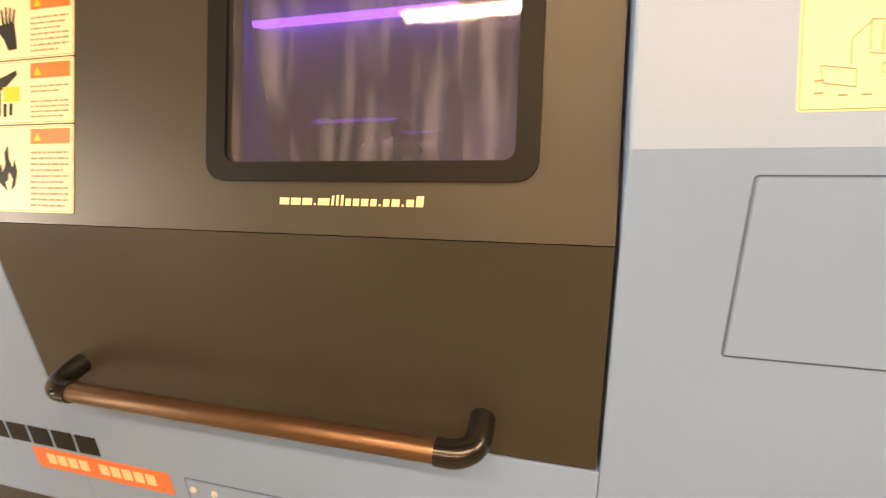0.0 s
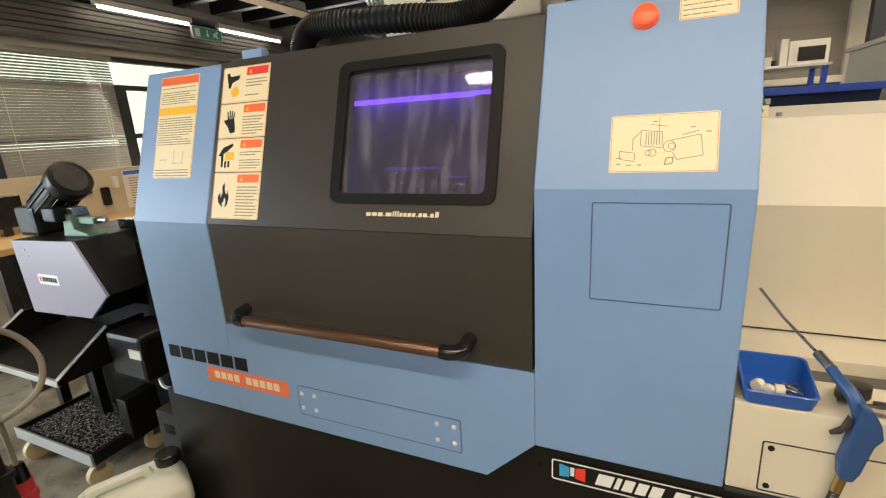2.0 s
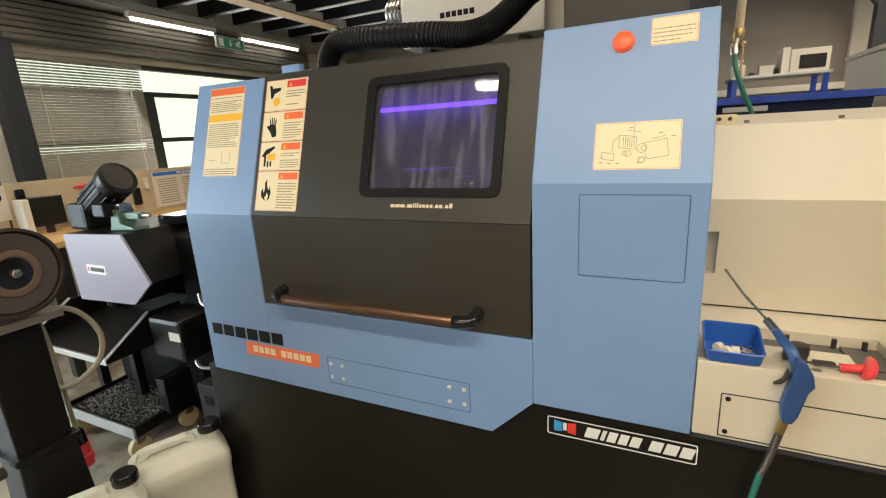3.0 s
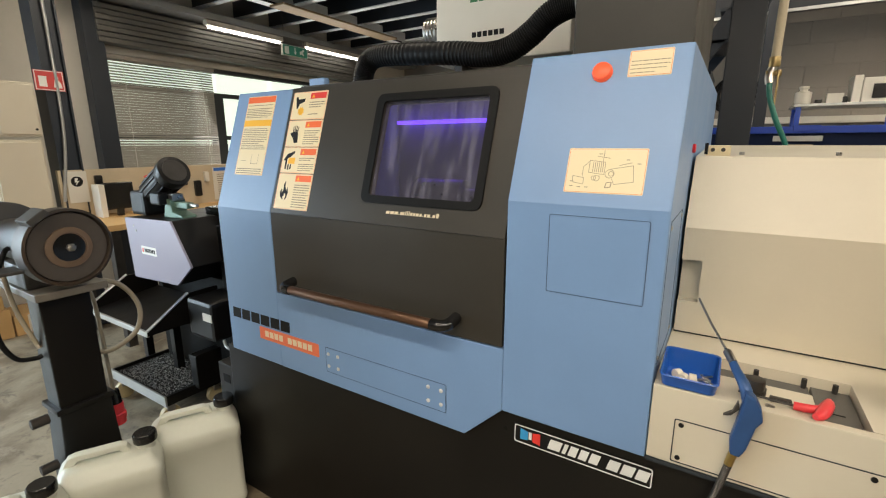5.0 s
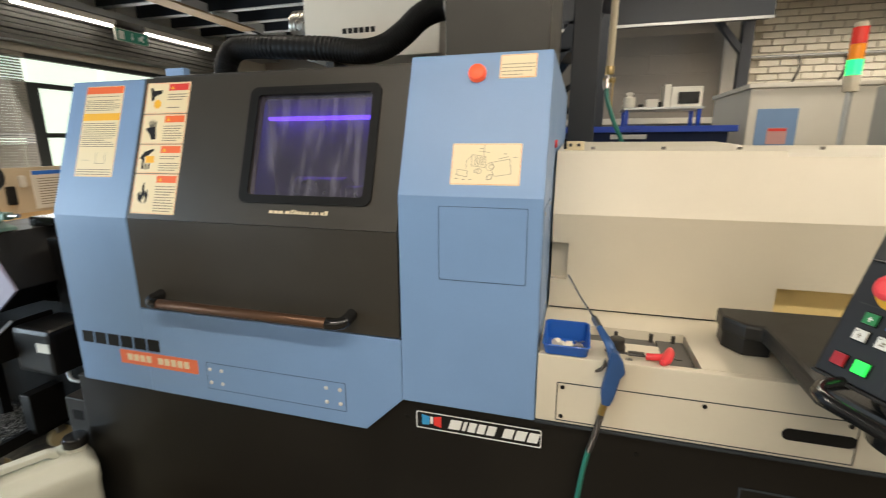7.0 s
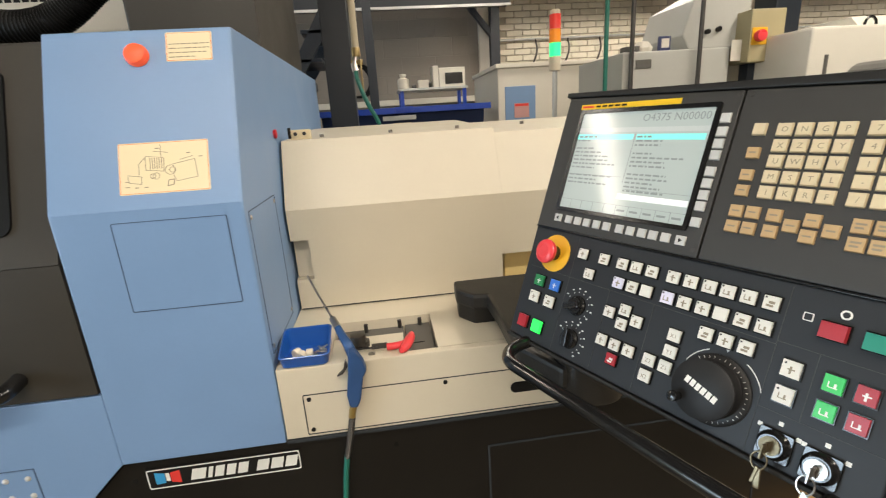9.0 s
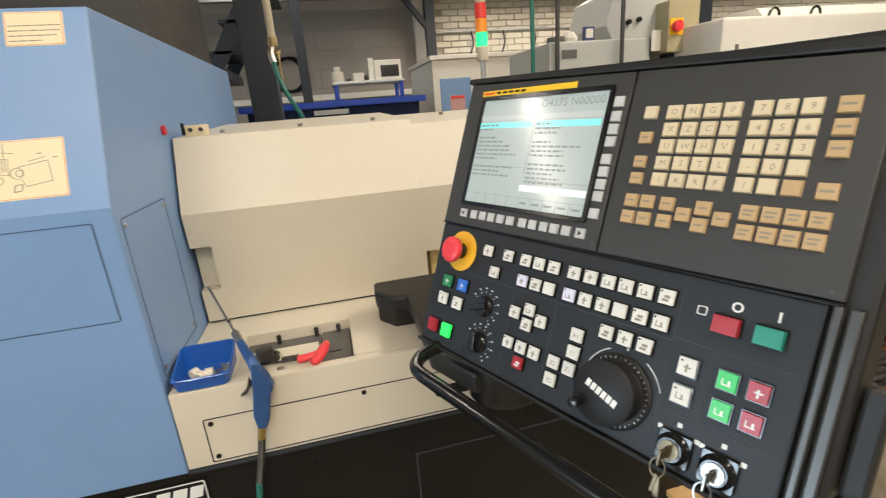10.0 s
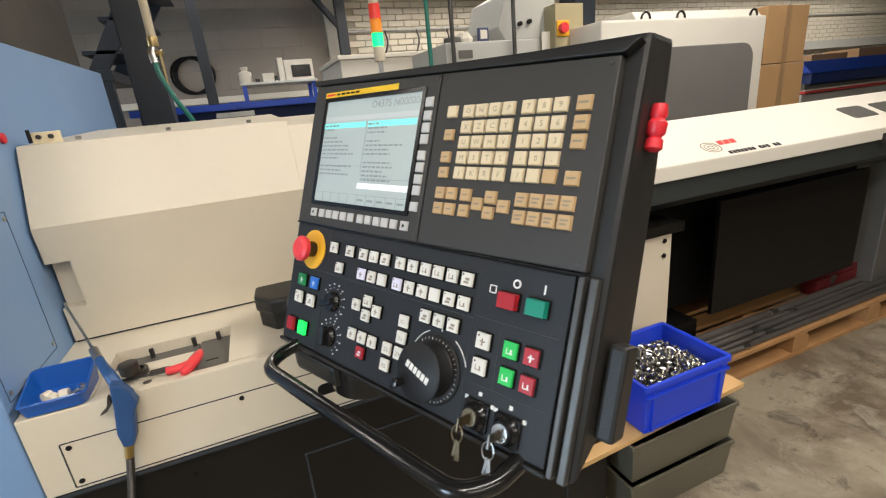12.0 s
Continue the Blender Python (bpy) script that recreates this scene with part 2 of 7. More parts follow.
# ---- structure ----
def concrete_floor(name):
    """Worn concrete: grey-beige ground with brown oil stains, scuffed pale patches and fine speckle."""
    m = mat(name, (0.27, 0.232, 0.168), 0.45, var=0.25, scale=3.0, bump=0.2, bscale=70)
    nt, b = m.node_tree, m.node_tree.nodes["Principled BSDF"]
    colour = b.inputs["Base Color"].links[0].from_socket
    tex = nt.nodes.new("ShaderNodeTexCoord")
    for sc, rough, lo, hi, amount, tint in ((1.7, 0.62, 0.47, 0.60, 0.8, (0.085, 0.058, 0.033)), (6.5, 0.7, 0.55, 0.64, 0.7, (0.06, 0.046, 0.034)), (4.2, 0.75, 0.58, 0.68, 0.4, (0.42, 0.38, 0.3)), (55.0, 0.6, 0.62, 0.72, 0.6, (0.07, 0.055, 0.04))):
        n, r, mx = nt.nodes.new("ShaderNodeTexNoise"), nt.nodes.new("ShaderNodeMapRange"), nt.nodes.new("ShaderNodeMix")
        n.inputs["Scale"].default_value, n.inputs["Detail"].default_value, n.inputs["Roughness"].default_value, n.inputs["Distortion"].default_value = sc, 9.0, rough, 0.5
        r.inputs[1].default_value, r.inputs[2].default_value, r.inputs[3].default_value, r.inputs[4].default_value = lo, hi, 0.0, amount
        mx.data_type = "RGBA"
        mx.inputs[7].default_value = (*tint, 1)
        nt.links.new(tex.outputs["Object"], n.inputs["Vector"])
        nt.links.new(n.outputs["Fac"], r.inputs[0])
        nt.links.new(r.outputs[0], mx.inputs[0])
        nt.links.new(colour, mx.inputs[6])
        colour = mx.outputs[2]
    nt.links.new(colour, b.inputs["Base Color"])
    return m


FLOOR = concrete_floor("worn_concrete_floor")
WALLG = mat("grey_painted_blockwork", (0.25, 0.22, 0.19), 0.75, var=0.1, scale=3, bump=0.2, bscale=80)
WALLW = mat("cream_painted_wall", (0.62, 0.58, 0.5), 0.7, var=0.06, scale=2, bump=0.1, bscale=80)
BRICKP = mat("cream_painted_brick", (0.62, 0.57, 0.46), 0.6, var=0.1, scale=5, bump=0.3, bscale=120)
MORTAR = mat("shaded_mortar_joint", (0.36, 0.32, 0.25), 0.8, var=0.1)
CEIL = mat("dark_corrugated_ceiling", (0.024, 0.03, 0.037), 0.6, var=0.15, scale=3)
NAVY = mat("dark_navy_steel_paint", (0.013, 0.018, 0.026), 0.45, var=0.2, scale=6, bump=0.1, bscale=200)
TUBE = mat("fluorescent_tube_glow", (0.9, 0.9, 0.9), 0.4, emit=(1.0, 0.97, 0.9), power=9.0)
SKYGLOW = mat("bright_outdoors", (0.8, 0.85, 0.8), 0.9, emit=(0.9, 1.0, 0.88), power=1.1)

tagged(part("floor", box(-7, 17, -5, 8, -0.2, 0.0), FLOOR), "worn grey concrete floor with brown stains", "floor", kind="structure")
tagged(part("wall_north", box(-7, 2.35, 6.0, 6.2, 0, 4.2), WALLG), "grey painted blockwork wall in shade", "wall", kind="structure")
# unseen south side: set far back and grey to dim what the door reflects
tagged(part("closing_wall_south", box(-7, 17, -5.2, -5.0, 0, 4.2), WALLG), "unseen closing wall, grey to keep the door's reflections dark", "wall", kind="structure")
tagged(part("wall_east", box(17, 17.2, -5, 8, 0, 4.2), WALLW), "plain cream workshop wall", "wall", kind="structure")
wall_ne = tagged(part("wall_north_brick", box(2.35, 17, 6.02, 6.2, 0, 4.2), MORTAR), "cream painted brick wall", "wall", kind="structure")

# the window wall, with two openings
WX = -4.3
bm = box(WX - 0.2, WX, -5, -2.2, 0, 4.2)
bm = box(WX - 0.2, WX, -2.2, -0.6, 2.3, 4.2, bm=bm)
bm = box(WX - 0.2, WX, -0.6, 0.2, 0, 4.2, bm=bm)
bm = box(WX - 0.2, WX, 0.2, 4.6, 0, 1.1, bm=bm)
bm = box(WX - 0.2, WX, 0.2, 4.6, 2.2, 4.2, bm=bm)
bm = box(WX - 0.2, WX, 4.6, 8, 0, 4.2, bm=bm)
bm = box(WX - 0.2, WX, 0.2, 1.5, 1.1, 2.2, bm=bm)
wall_west = tagged(part("wall_west", bm, WALLW), "cream wall with a long window", "wall", kind="structure")
tagged(part("backdrop", box(WX - 1.6, WX - 1.5, -4, 8, -1, 4.5), SKYGLOW), "bright daylight and greenery outside the window", "outdoors", kind="structure")

# ceiling: corrugated deck with steel beams
bm = box(-7, 17, -5, 8, 3.5, 3.6)
for i in range(80):
    x = -7 + i * 0.3
    bm = box(x, x + 0.12, -5, 8, 3.46, 3.5, bm=bm)
tagged(part("ceiling", bm, CEIL), "dark corrugated steel ceiling deck", "ceiling", kind="structure")

# ---- lamps ----
WARM = (1.0, 0.91, 0.78)
area_light("lamp_front", (0.8, -1.3, 3.2), (0.8, -1.3, 0), 3.6, 0.09, 92, WARM)
# added unseen fill that puts sheen on the upper door
area_light("fill_behind", (0.6, -4.5, 3.35), (0.6, -3.0, 0), 5.0, 0.5, 125, WARM)
# added fill from an unseen source, brightens the blue flank and right floor
area_light("fill_right", (3.2, 0.3, 3.2), (2.4, 0.4, 0), 2.8, 0.3, 88, WARM)
area_light("lamp_back", (1.2, 3.2, 3.2), (1.2, 3.4, 0), 2.5, 0.3, 58, WARM)
area_light("lamp_far", (4.6, 4.4, 3.2), (4.6, 4.8, 0), 4.0, 0.3, 138, WARM)
area_light("lamp_east", (10.5, 4.2, 3.2), (10.5, 4.8, 0), 5.0, 0.3, 120, WARM)
area_light("lamp_left", (-2.35, 1.32, 3.0), (-2.35, 1.32, 0), 2.2, 0.12, 30, WARM)
area_light("window_light", (WX + 0.25, 3.4, 1.65), (0, 2.4, 1.2), 2.2, 1.0, 40, (0.95, 0.98, 1.0))
area_light("door_light", (WX - 0.3, -1.4, 1.3), (-3.1, -0.1, 0.0), 1.6, 2.0, 190, (0.62, 0.81, 1.0))

# ---- the lathe ----
lathe = thing("cnc_lathe", "light blue and cream lathe with charcoal door on black base", "machine", (-0.3, 1.1, 0))
YF = 0.455
BACK = 1.79
part("side_cabinet", prism([(YF, 0.64), (YF, 1.19), (0.588, 1.586), (BACK, 1.60), (BACK, 0.64)], -1.045, -0.757, "x", 0.004), BLUE, lathe)
part("front_cabinet", prism([(YF, 0.745), (YF, 1.28), (0.574, 1.602), (BACK, 1.61), (BACK, 0.745)], 0.087, 0.425, "x", 0.004), BLUE, lathe)
part("apron", prism([(-0.757, 0.64), (-0.02, 0.64), (0.087, 0.745), (0.087, 0.913), (-0.757, 0.913)], YF, 0.95, "y", 0.002), BLUE, lathe)
part("top_tab", box(-0.735, -0.665, 0.64, 0.665, 1.588, 1.622, 0.004), BLUE, lathe)
part("roof", box(-0.757, 0.087, 0.62, BACK, 1.58, 1.597, 0.002), DOOR, lathe)
base = part("base", prism([(-1.10, 0.0), (1.75, 0.0), (1.75, 0.744), (0.088, 0.744), (-0.02, 0.637), (-1.10, 0.637)], 0.47, 1.7, "y", 0.004), BLACK, lathe)
part("base_block", box(-1.195, -1.096, 0.474, 1.3, 0.0, 0.535, 0.005), BLACK, lathe)

# door: a lower panel and a sloping upper panel with a window in it
SL = math.hypot(0.133, 0.396)
EY = Vector((0, 0.133, 0.396)) / SL
EN = Vector((0, -0.396, 0.133)) / SL


def slope(x, z0=1.19, y0=YF, ey=EY, en=EN):
    """The frame of a sloping face: x along the machine, y up the slope, z out of it."""
    return Matrix(((1, 0, 0, x), (0, ey.y, en.y, y0), (0, ey.z, en.z, z0), (0, 0, 0, 1)))


UPRIGHT = Matrix(((1, 0, 0, 0), (0, 0, -1, YF), (0, 1, 0, 0), (0, 0, 0, 1)))
SD = slope(0)
WIN = (-0.348, -0.013, 0.080, 0.352)
bm = ring_plate(rounded(-0.752, 0.083, 0.0, SL, 0.002), rounded(*WIN, 0.012), -0.022, 0.002)
bm.transform(SD)
bm = box(-0.752, 0.083, YF - 0.001, 0.48, 0.918, 1.189, 0.0, bm)
door = part("door", bm, DOOR, lathe, "charcoal sliding door")
bm = ring_plate(rounded(-0.374, 0.010, 0.059, 0.374, 0.022), rounded(*WIN, 0.012), 0.002, 0.007)
bm.transform(SD)
part("window_frame", bm, RUBBER, door, "black rubber window gasket")
# the pale streaks are smears and also paint the haze of reflected light
GLASS = glass_mat("smeared_polycarbonate", (0.62, 0.58, 0.82), 0.04, 0.972, 0.22)
pane = part("window_pane", flat(rounded(*WIN, 0.012), -0.008, -0.004, SD), GLASS, door, "smeared window over the violet-lit inside")
pane.visible_shadow = False
# handle
part("handle_bar", cyl((-0.622, 0.402, 0.960), (-0.085, 0.402, 0.960), 0.0135, n=24, w=0.001), BRONZE, door, "brown metal handle bar", smooth=True)
for x0, s in ((-0.62, -1), (-0.09, 1)):
    pts = smooth_path([(x0, 0.402, 0.960), (x0 + 0.02 * s, 0.402, 0.960), (x0 + 0.036 * s, 0.41, 0.961), (x0 + 0.043 * s, 0.424, 0.964), (x0 + 0.043 * s, 0.458, 0.969)], 6)
    part("handle_end", tube(pts, 0.0155, 16), SATIN, door, "glossy black handle end", smooth=True)

# the inside, behind the window
INNER = mat("grey_wet_sheet_metal", (0.36, 0.36, 0.4), 0.35, metal=0.2, var=0.2, scale=6, dirt=(0.05, 0.05, 0.07), damount=0.6)
bm = box(-0.752, 0.082, 1.15, 1.16, 0.93, 1.57)
bm = box(-0.752, 0.082, 0.49, 1.15, 0.92, 0.93, bm=bm)
part("inner_wall", bm, INNER, lathe)
# glowing strip stands in for a work lamp's violet reflection in the pane
VIOLET = mat("violet_reflection_glow", (0.3, 0.2, 0.9), 0.4, emit=(0.25, 0.1, 1.0), power=3.2)
part("reflection_strip", box(-0.72, 0.0, 1.10, 1.145, 1.488, 1.502), VIOLET, lathe, "glowing violet strip standing in for a lamp reflected in the window")
part("tool_carrier", box(-0.22, -0.14, 0.85, 1.1, 0.93, 1.18, 0.01), INNER, lathe)
part("inner_cover_sheet", box(-0.14, 0.06, 0.80, 1.1, 0.93, 1.47, 0.006), INNER, lathe)
bm = cyl((-0.5, 0.95, 1.22), (-0.3, 0.95, 1.22), 0.06, n=24, w=0.005)
bm = cyl((-0.3, 0.95, 1.22), (-0.22, 0.95, 1.22), 0.03, n=24, w=0.003, bm=bm)
part("spindle", bm, STEEL, lathe, smooth=True)


def seam(name, x0, x1, z0, z1, m, parent, w=0.0013):
    """A panel outline: a thin dark gap round a flush cover."""
    b = ring_plate(rounded(x0, x1, z0, z1, 0.004), rounded(x0 + w, x1 - w, z0 + w, z1 - w, 0.003), 0.0, 0.0008)
    b.transform(m)
    return part(name, b, SEAM, parent)


def rects(m, items, z0=0.0006, z1=0.0012):
    """Flat bars in a frame, as one mesh."""
    bm = None
    for x0, x1, y0, y1 in items:
        bm = flat([(x0, y0), (x1, y0), (x1, y1), (x0, y1)], z0, z1, m, bm)
    return bm


cover = part("access_cover", flat(rounded(0.1895, 0.3895, 1.0845, 1.2555, 0.003), 0.0, 0.0012, UPRIGHT), BLUE, lathe)
seam("cover_gap", 0.187, 0.392, 1.082, 1.258, UPRIGHT, lathe)
plate = part("cover_plate", flat(rounded(-0.534, -0.08, 0.684, 0.765, 0.004), 0.0, 0.0016, UPRIGHT), BLUE, lathe, "small blue cover plate held by eight screws")
seam("plate_gap", -0.5365, -0.0775, 0.6815, 0.7675, UPRIGHT, plate, 0.0014)
for x in (-0.523, -0.482, -0.136, -0.094):
    for z in (0.704, 0.746):
        b = lathe_profile([(0.0062, 0), (0.0062, 0.0015), (0.004, 0.004), (0.001, 0.0045)], 12)
        b.transform(UPRIGHT @ pose(x, z, 0.001))
        part("screw", b, SCREW, plate, smooth=True)

# brand marks as plain shapes
def slanted(m, x0, x1, y0, y1, z0, z1, lean=0.16):
    """A leaning bar that stands for one printed character."""
    d = (y1 - y0) * lean
    return flat([(x0, y0), (x1, y0), (x1 + d, y1), (x0 + d, y1)], z0, z1, m)


for i in range(6):
    part("brand_mark", slanted(UPRIGHT, -1.018 + i * 0.0535, -1.018 + i * 0.0535 + 0.046, 0.776, 0.815, 0.0006, 0.0012, 0.05), INK, lathe, "black block mark on the blue paint")
model = part("model_sticker", flat(rounded(-0.868, -0.567, 0.722, 0.768, 0.003), 0.0, 0.001, UPRIGHT), CORAL, lathe, "coral red model sticker")
for x in [-0.838 + i * 0.025 for i in range(4)] + [-0.718 + i * 0.025 for i in range(5)]:
    part("printed_bar", rects(UPRIGHT, [(x, x + 0.019, 0.735, 0.757)], 0.001, 0.0016), LETTERW, model)
logo = part("dealer_plate", flat(rounded(0.117, 0.447, 0.662, 0.717, 0.006), 0.0, 0.003, UPRIGHT @ Matrix.Translation((0, 0, -0.015))), INK, lathe, "black dealer plate with a white outline and coloured marks")
ML = UPRIGHT @ Matrix.Translation((0, 0, -0.012))
b = ring_plate(rounded(0.120, 0.444, 0.665, 0.714, 0.005), rounded(0.1225, 0.4415, 0.6675, 0.7115, 0.004), 0.0, 0.0006)
b.transform(ML)
part("outline", b, WHITEINK, logo)
part("blue_mark", flat([(0.136, 0.676), (0.156, 0.678), (0.156, 0.702), (0.136, 0.706)], 0, 0.0006, ML), mat("cyan_ink", (0.03, 0.3, 0.6), 0.5), logo)
part("grey_mark", flat([(0.158, 0.682), (0.166, 0.682), (0.166, 0.702), (0.158, 0.702)], 0, 0.0006, ML), WHITEINK, logo)
part("red_mark", flat([(0.168, 0.678), (0.188, 0.674), (0.188, 0.706), (0.168, 0.702)], 0, 0.0006, ML), REDINK, logo)
xs, bars = 0.207, []
for w in (0.03, 0.009, 0.019, 0.019, 0.021, 0.0, 0.025, 0.026, 0.025):
    if w:
        bars.append((xs, xs + w, 0.676, 0.703))
    xs += w + (0.0055 if w else 0.014)
for bar in bars:
    part("printed_bar", slanted(ML, *bar, 0, 0.0006, 0.28), WHITEINK, logo)
x = -0.2765
for w, h in [(0.0118, 0.0078)] * 3 + [(0.0024, 0.0024), (0.0138, 0.0078), (0.003, 0.0108), (0.003, 0.0115), (0.003, 0.0115), (0.0064, 0.0078), (0.007, 0.0078), (0.0082, 0.0078), (0.007, 0.0078), (0.0024, 0.0024), (0.007, 0.0078), (0.0088, 0.0078), (0.0024, 0.0024), (0.0082, 0.0078), (0.008, 0.0115)]:
    part("printed_bar", slanted(SD, x, x + w, 0.0325, 0.0325 + h, 0.0022, 0.0028, 0.08), LETTERW, door)
    x += w + 0.0026

# cream bed and hood
DECK = 0.922
bm = box(0.427, 1.75, YF, 0.475, 0.752, DECK, 0.003)
bm = box(0.427, 1.75, 0.66, 1.5, 0.752, DECK, 0.0, bm)
bm = box(0.427, 0.538, 0.475, 0.66, 0.752, DECK, 0.0, bm)
bm = box(0.773, 1.75, 0.475, 0.66, 0.752, DECK, 0.0, bm)
bed = part("bed_cover", bm, CREAM, lathe, "cream bed cover")
part("bed_flange", box(0.427, 1.75, YF - 0.004, YF + 0.02, 0.744, 0.751, 0.001), LINE, lathe)
part("bed_insert", box(0.5385, 0.70, 0.4755, 0.572, 0.752, DECK - 0.002, 0.0), CREAM, bed)
part("recess_floor", box(0.5385, 0.7725, 0.573, 0.6595, 0.752, 0.885), CREAM, bed)
part("recess_floor", box(0.7005, 0.7725, 0.4755, 0.5725, 0.752, 0.885), CREAM, bed)
GREYPL = mat("grey_cast_plate", (0.12, 0.115, 0.105), 0.45, metal=0.3, var=0.15, scale=20)
part("recess_plate", box(0.541, 0.703, 0.575, 0.645, 0.886, 0.904, 0.002), GREYPL, bed)
part("recess_plate", box(0.706, 0.77, 0.478, 0.645, 0.886, 0.906, 0.002), GREYPL, bed)
part("plate_slot", box(0.722, 0.748, 0.538, 0.542, 0.904, 0.9065), INK, bed)
part("deck_rim", lathe_profile([(0.008, 0), (0.008, 0.0015), (0.004, 0.0018), (0.004, 0.0003), (0.001, 0.0003)], 16, m=Matrix.Translation((0.627, 0.483, DECK - 0.002))), STEEL, bed)
for x, y in ((0.61, 0.63), (0.694, 0.636), (0.745, 0.636)):
    part("stud", cyl((x, y, 0.90), (x, y, 0.925), 0.005, n=12, w=0.001), DARKSTEEL, bed)
b = ring_plate(rounded(0.473, 1.06, 0.758, 0.857, 0.004), rounded(0.4752, 1.0578, 0.7602, 0.8548, 0.003), 0.0, 0.0008)
b.transform(UPRIGHT)
part("panel_gap", b, LINE, bed)
for x, z in ((0.486, 0.845), (0.486, 0.77), (0.782, 0.845), (1.045, 0.845)):
    b = lathe_profile([(0.005, 0), (0.005, 0.002), (0.002, 0.0025)], 12)
    b.transform(UPRIGHT @ pose(x, z, 0.0))
    part("bolt", b, INK, bed)
part("grip_slot", flat(rounded(0.93, 1.06, 0.795, 0.822, 0.012), 0.0, 0.001, UPRIGHT), INK, bed)
PROF = [(0.775, DECK + 0.006), (0.760, 1.204), (0.835, 1.375), (1.5, 1.40), (1.5, DECK + 0.006)]
bm = prism(PROF, 0.478, 1.0, "x", 0)
bm = prism([(0.775, DECK + 0.006), (0.771, 1.012), (1.4, 1.012), (1.4, DECK + 0.006)], 0.432, 0.478, "x", 0, bm)
bm = prism([(0.765, 1.122), (0.760, 1.204), (0.835, 1.375), (1.5, 1.40), (1.5, 1.122)], 0.432, 0.478, "x", 0, bm)
bm = box(0.432, 0.478, 0.80, 0.82, 1.012, 1.122, 0, bm)
hood = part("hood", bm, CREAM, lathe, "cream sloping hood with a pull recess")
part("rear_hood", prism([(0.771, 1.03), (0.7605, 1.204), (0.830, 1.362), (1.5, 1.385), (1.5, 1.03)], 1.0004, 1.72, "x", 0.0), CREAM, lathe)
part("hood_gap", box(0.432, 1.0, 0.782, 0.79, DECK - 0.002, DECK + 0.007), LINE, lathe)
YEL = mat("yellow_cream_cover", (0.7, 0.55, 0.25), 0.5, var=0.05)
part("inner_cover", box(1.02, 1.7, 0.83, 1.2, DECK, 1.028, 0.003), YEL, lathe)
hinge = part("lid_hinge", box(0.45, 0.505, 0.87, 0.885, 1.376, 1.402, 0.002), PAPER, lathe, "small cream hinge plate with two bolts")
for x in (0.466, 0.489):
    part("hinge_bolt", cyl((x, 0.87, 1.391), (x, 0.864, 1.391), 0.005, n=10), DARKSTEEL, hinge)
part("hinge_pin", cyl((0.452, 0.86, 1.38), (0.452, 0.86, 1.408), 0.004, n=8), INK, hinge)
part("flank_knob", cyl((0.425, 0.80, 1.395), (0.432, 0.80, 1.395), 0.011, n=16, w=0.002), ESTOP_RED, lathe, "small red disc on the blue flank")
for k in range(7):
    x = 0.53 + k * 0.19
    part("hood_screw", cyl((x, 0.90, 1.378), (x, 0.90, 1.386), 0.006, n=10, w=0.001), STEEL, lathe)
# plate on the right flank of the blue cabinet
FLANK = Matrix(((0, 0, 1, 0.425), (1, 0, 0, 0), (0, 1, 0, 0), (0, 0, 0, 1)))
b = ring_plate(rounded(0.475, 0.70, 0.95, 1.257, 0.004), rounded(0.477, 0.698, 0.952, 1.255, 0.003), 0.0, 0.0008)
b.transform(FLANK)
part("flank_plate_gap", b, SEAM, lathe)
for y in (0.487, 0.688):
    for z in (0.965, 1.243):
        b = lathe_profile([(0.005, 0), (0.005, 0.0015), (0.002, 0.003)], 12)
        b.transform(FLANK @ pose(y, z, 0))
        part("flank_screw", b, STEEL, lathe)

# red button and stickers of the blue cabinet
SR = slope(0, 1.28, YF, Vector((0, 0.119, 0.322)).normalized(), Vector((0, -0.322, 0.119)).normalized())
b = lathe_profile([(0.021, 0), (0.021, 0.006), (0.0185, 0.009), (0.0185, 0.013), (0.015, 0.0155), (0.001, 0.016)], 28)
b.transform(SR @ pose(0.254, 0.292, 0))
REDPL = mat("red_plastic_lens", (0.85, 0.1, 0.04), 0.35, var=0.05, emit=(1.0, 0.12, 0.03), power=0.35)
part("stop_button", b, REDPL, lathe, "round red push button", smooth=True)

# ---- control panel on its swinging arm ----
PU, PV, PN, PC = Vector((0.4212, -0.907, 0)), Vector((0.32723, 0.15196, 0.93264)), Vector((-0.8459, -0.3928, 0.3608)), Vector((1.095, 0.056, 1.269))
MP = Matrix(((PU.x, PV.x, PN.x, PC.x), (PU.y, PV.y, PN.y, PC.y), (PU.z, PV.z, PN.z, PC.z), (0, 0, 0, 1)))
panel = thing("control_panel", "dark grey control panel with lit screen, keys and knobs", "control panel", m=MP)
part("housing", prism([(0.174, -0.012), (0.191, -0.071), (0.045, -0.09), (-0.126, -0.10), (-0.214, -0.056), (-0.256, -0.012)], -0.314, 0.226, "x", 0.006), SHELL, panel, local=True)
part("screen_unit", prism([(-0.302, -0.056), (-0.021, -0.055), (-0.021, 0.158), (-0.302, 0.167)], -0.012, 0.0, "z", 0.002), PANEL, panel, local=True)
part("key_unit", prism([(-0.019, -0.055), (0.206, -0.054), (0.206, 0.15), (-0.019, 0.158)], -0.012, 0.0, "z", 0.002), PANEL, panel, local=True)
part("operator_unit", prism([(-0.302, -0.250), (0.197, -0.250), (0.197, -0.058), (-0.302, -0.058)], -0.012, -0.002, "z", 0.002), PANEL2, panel, local=True)

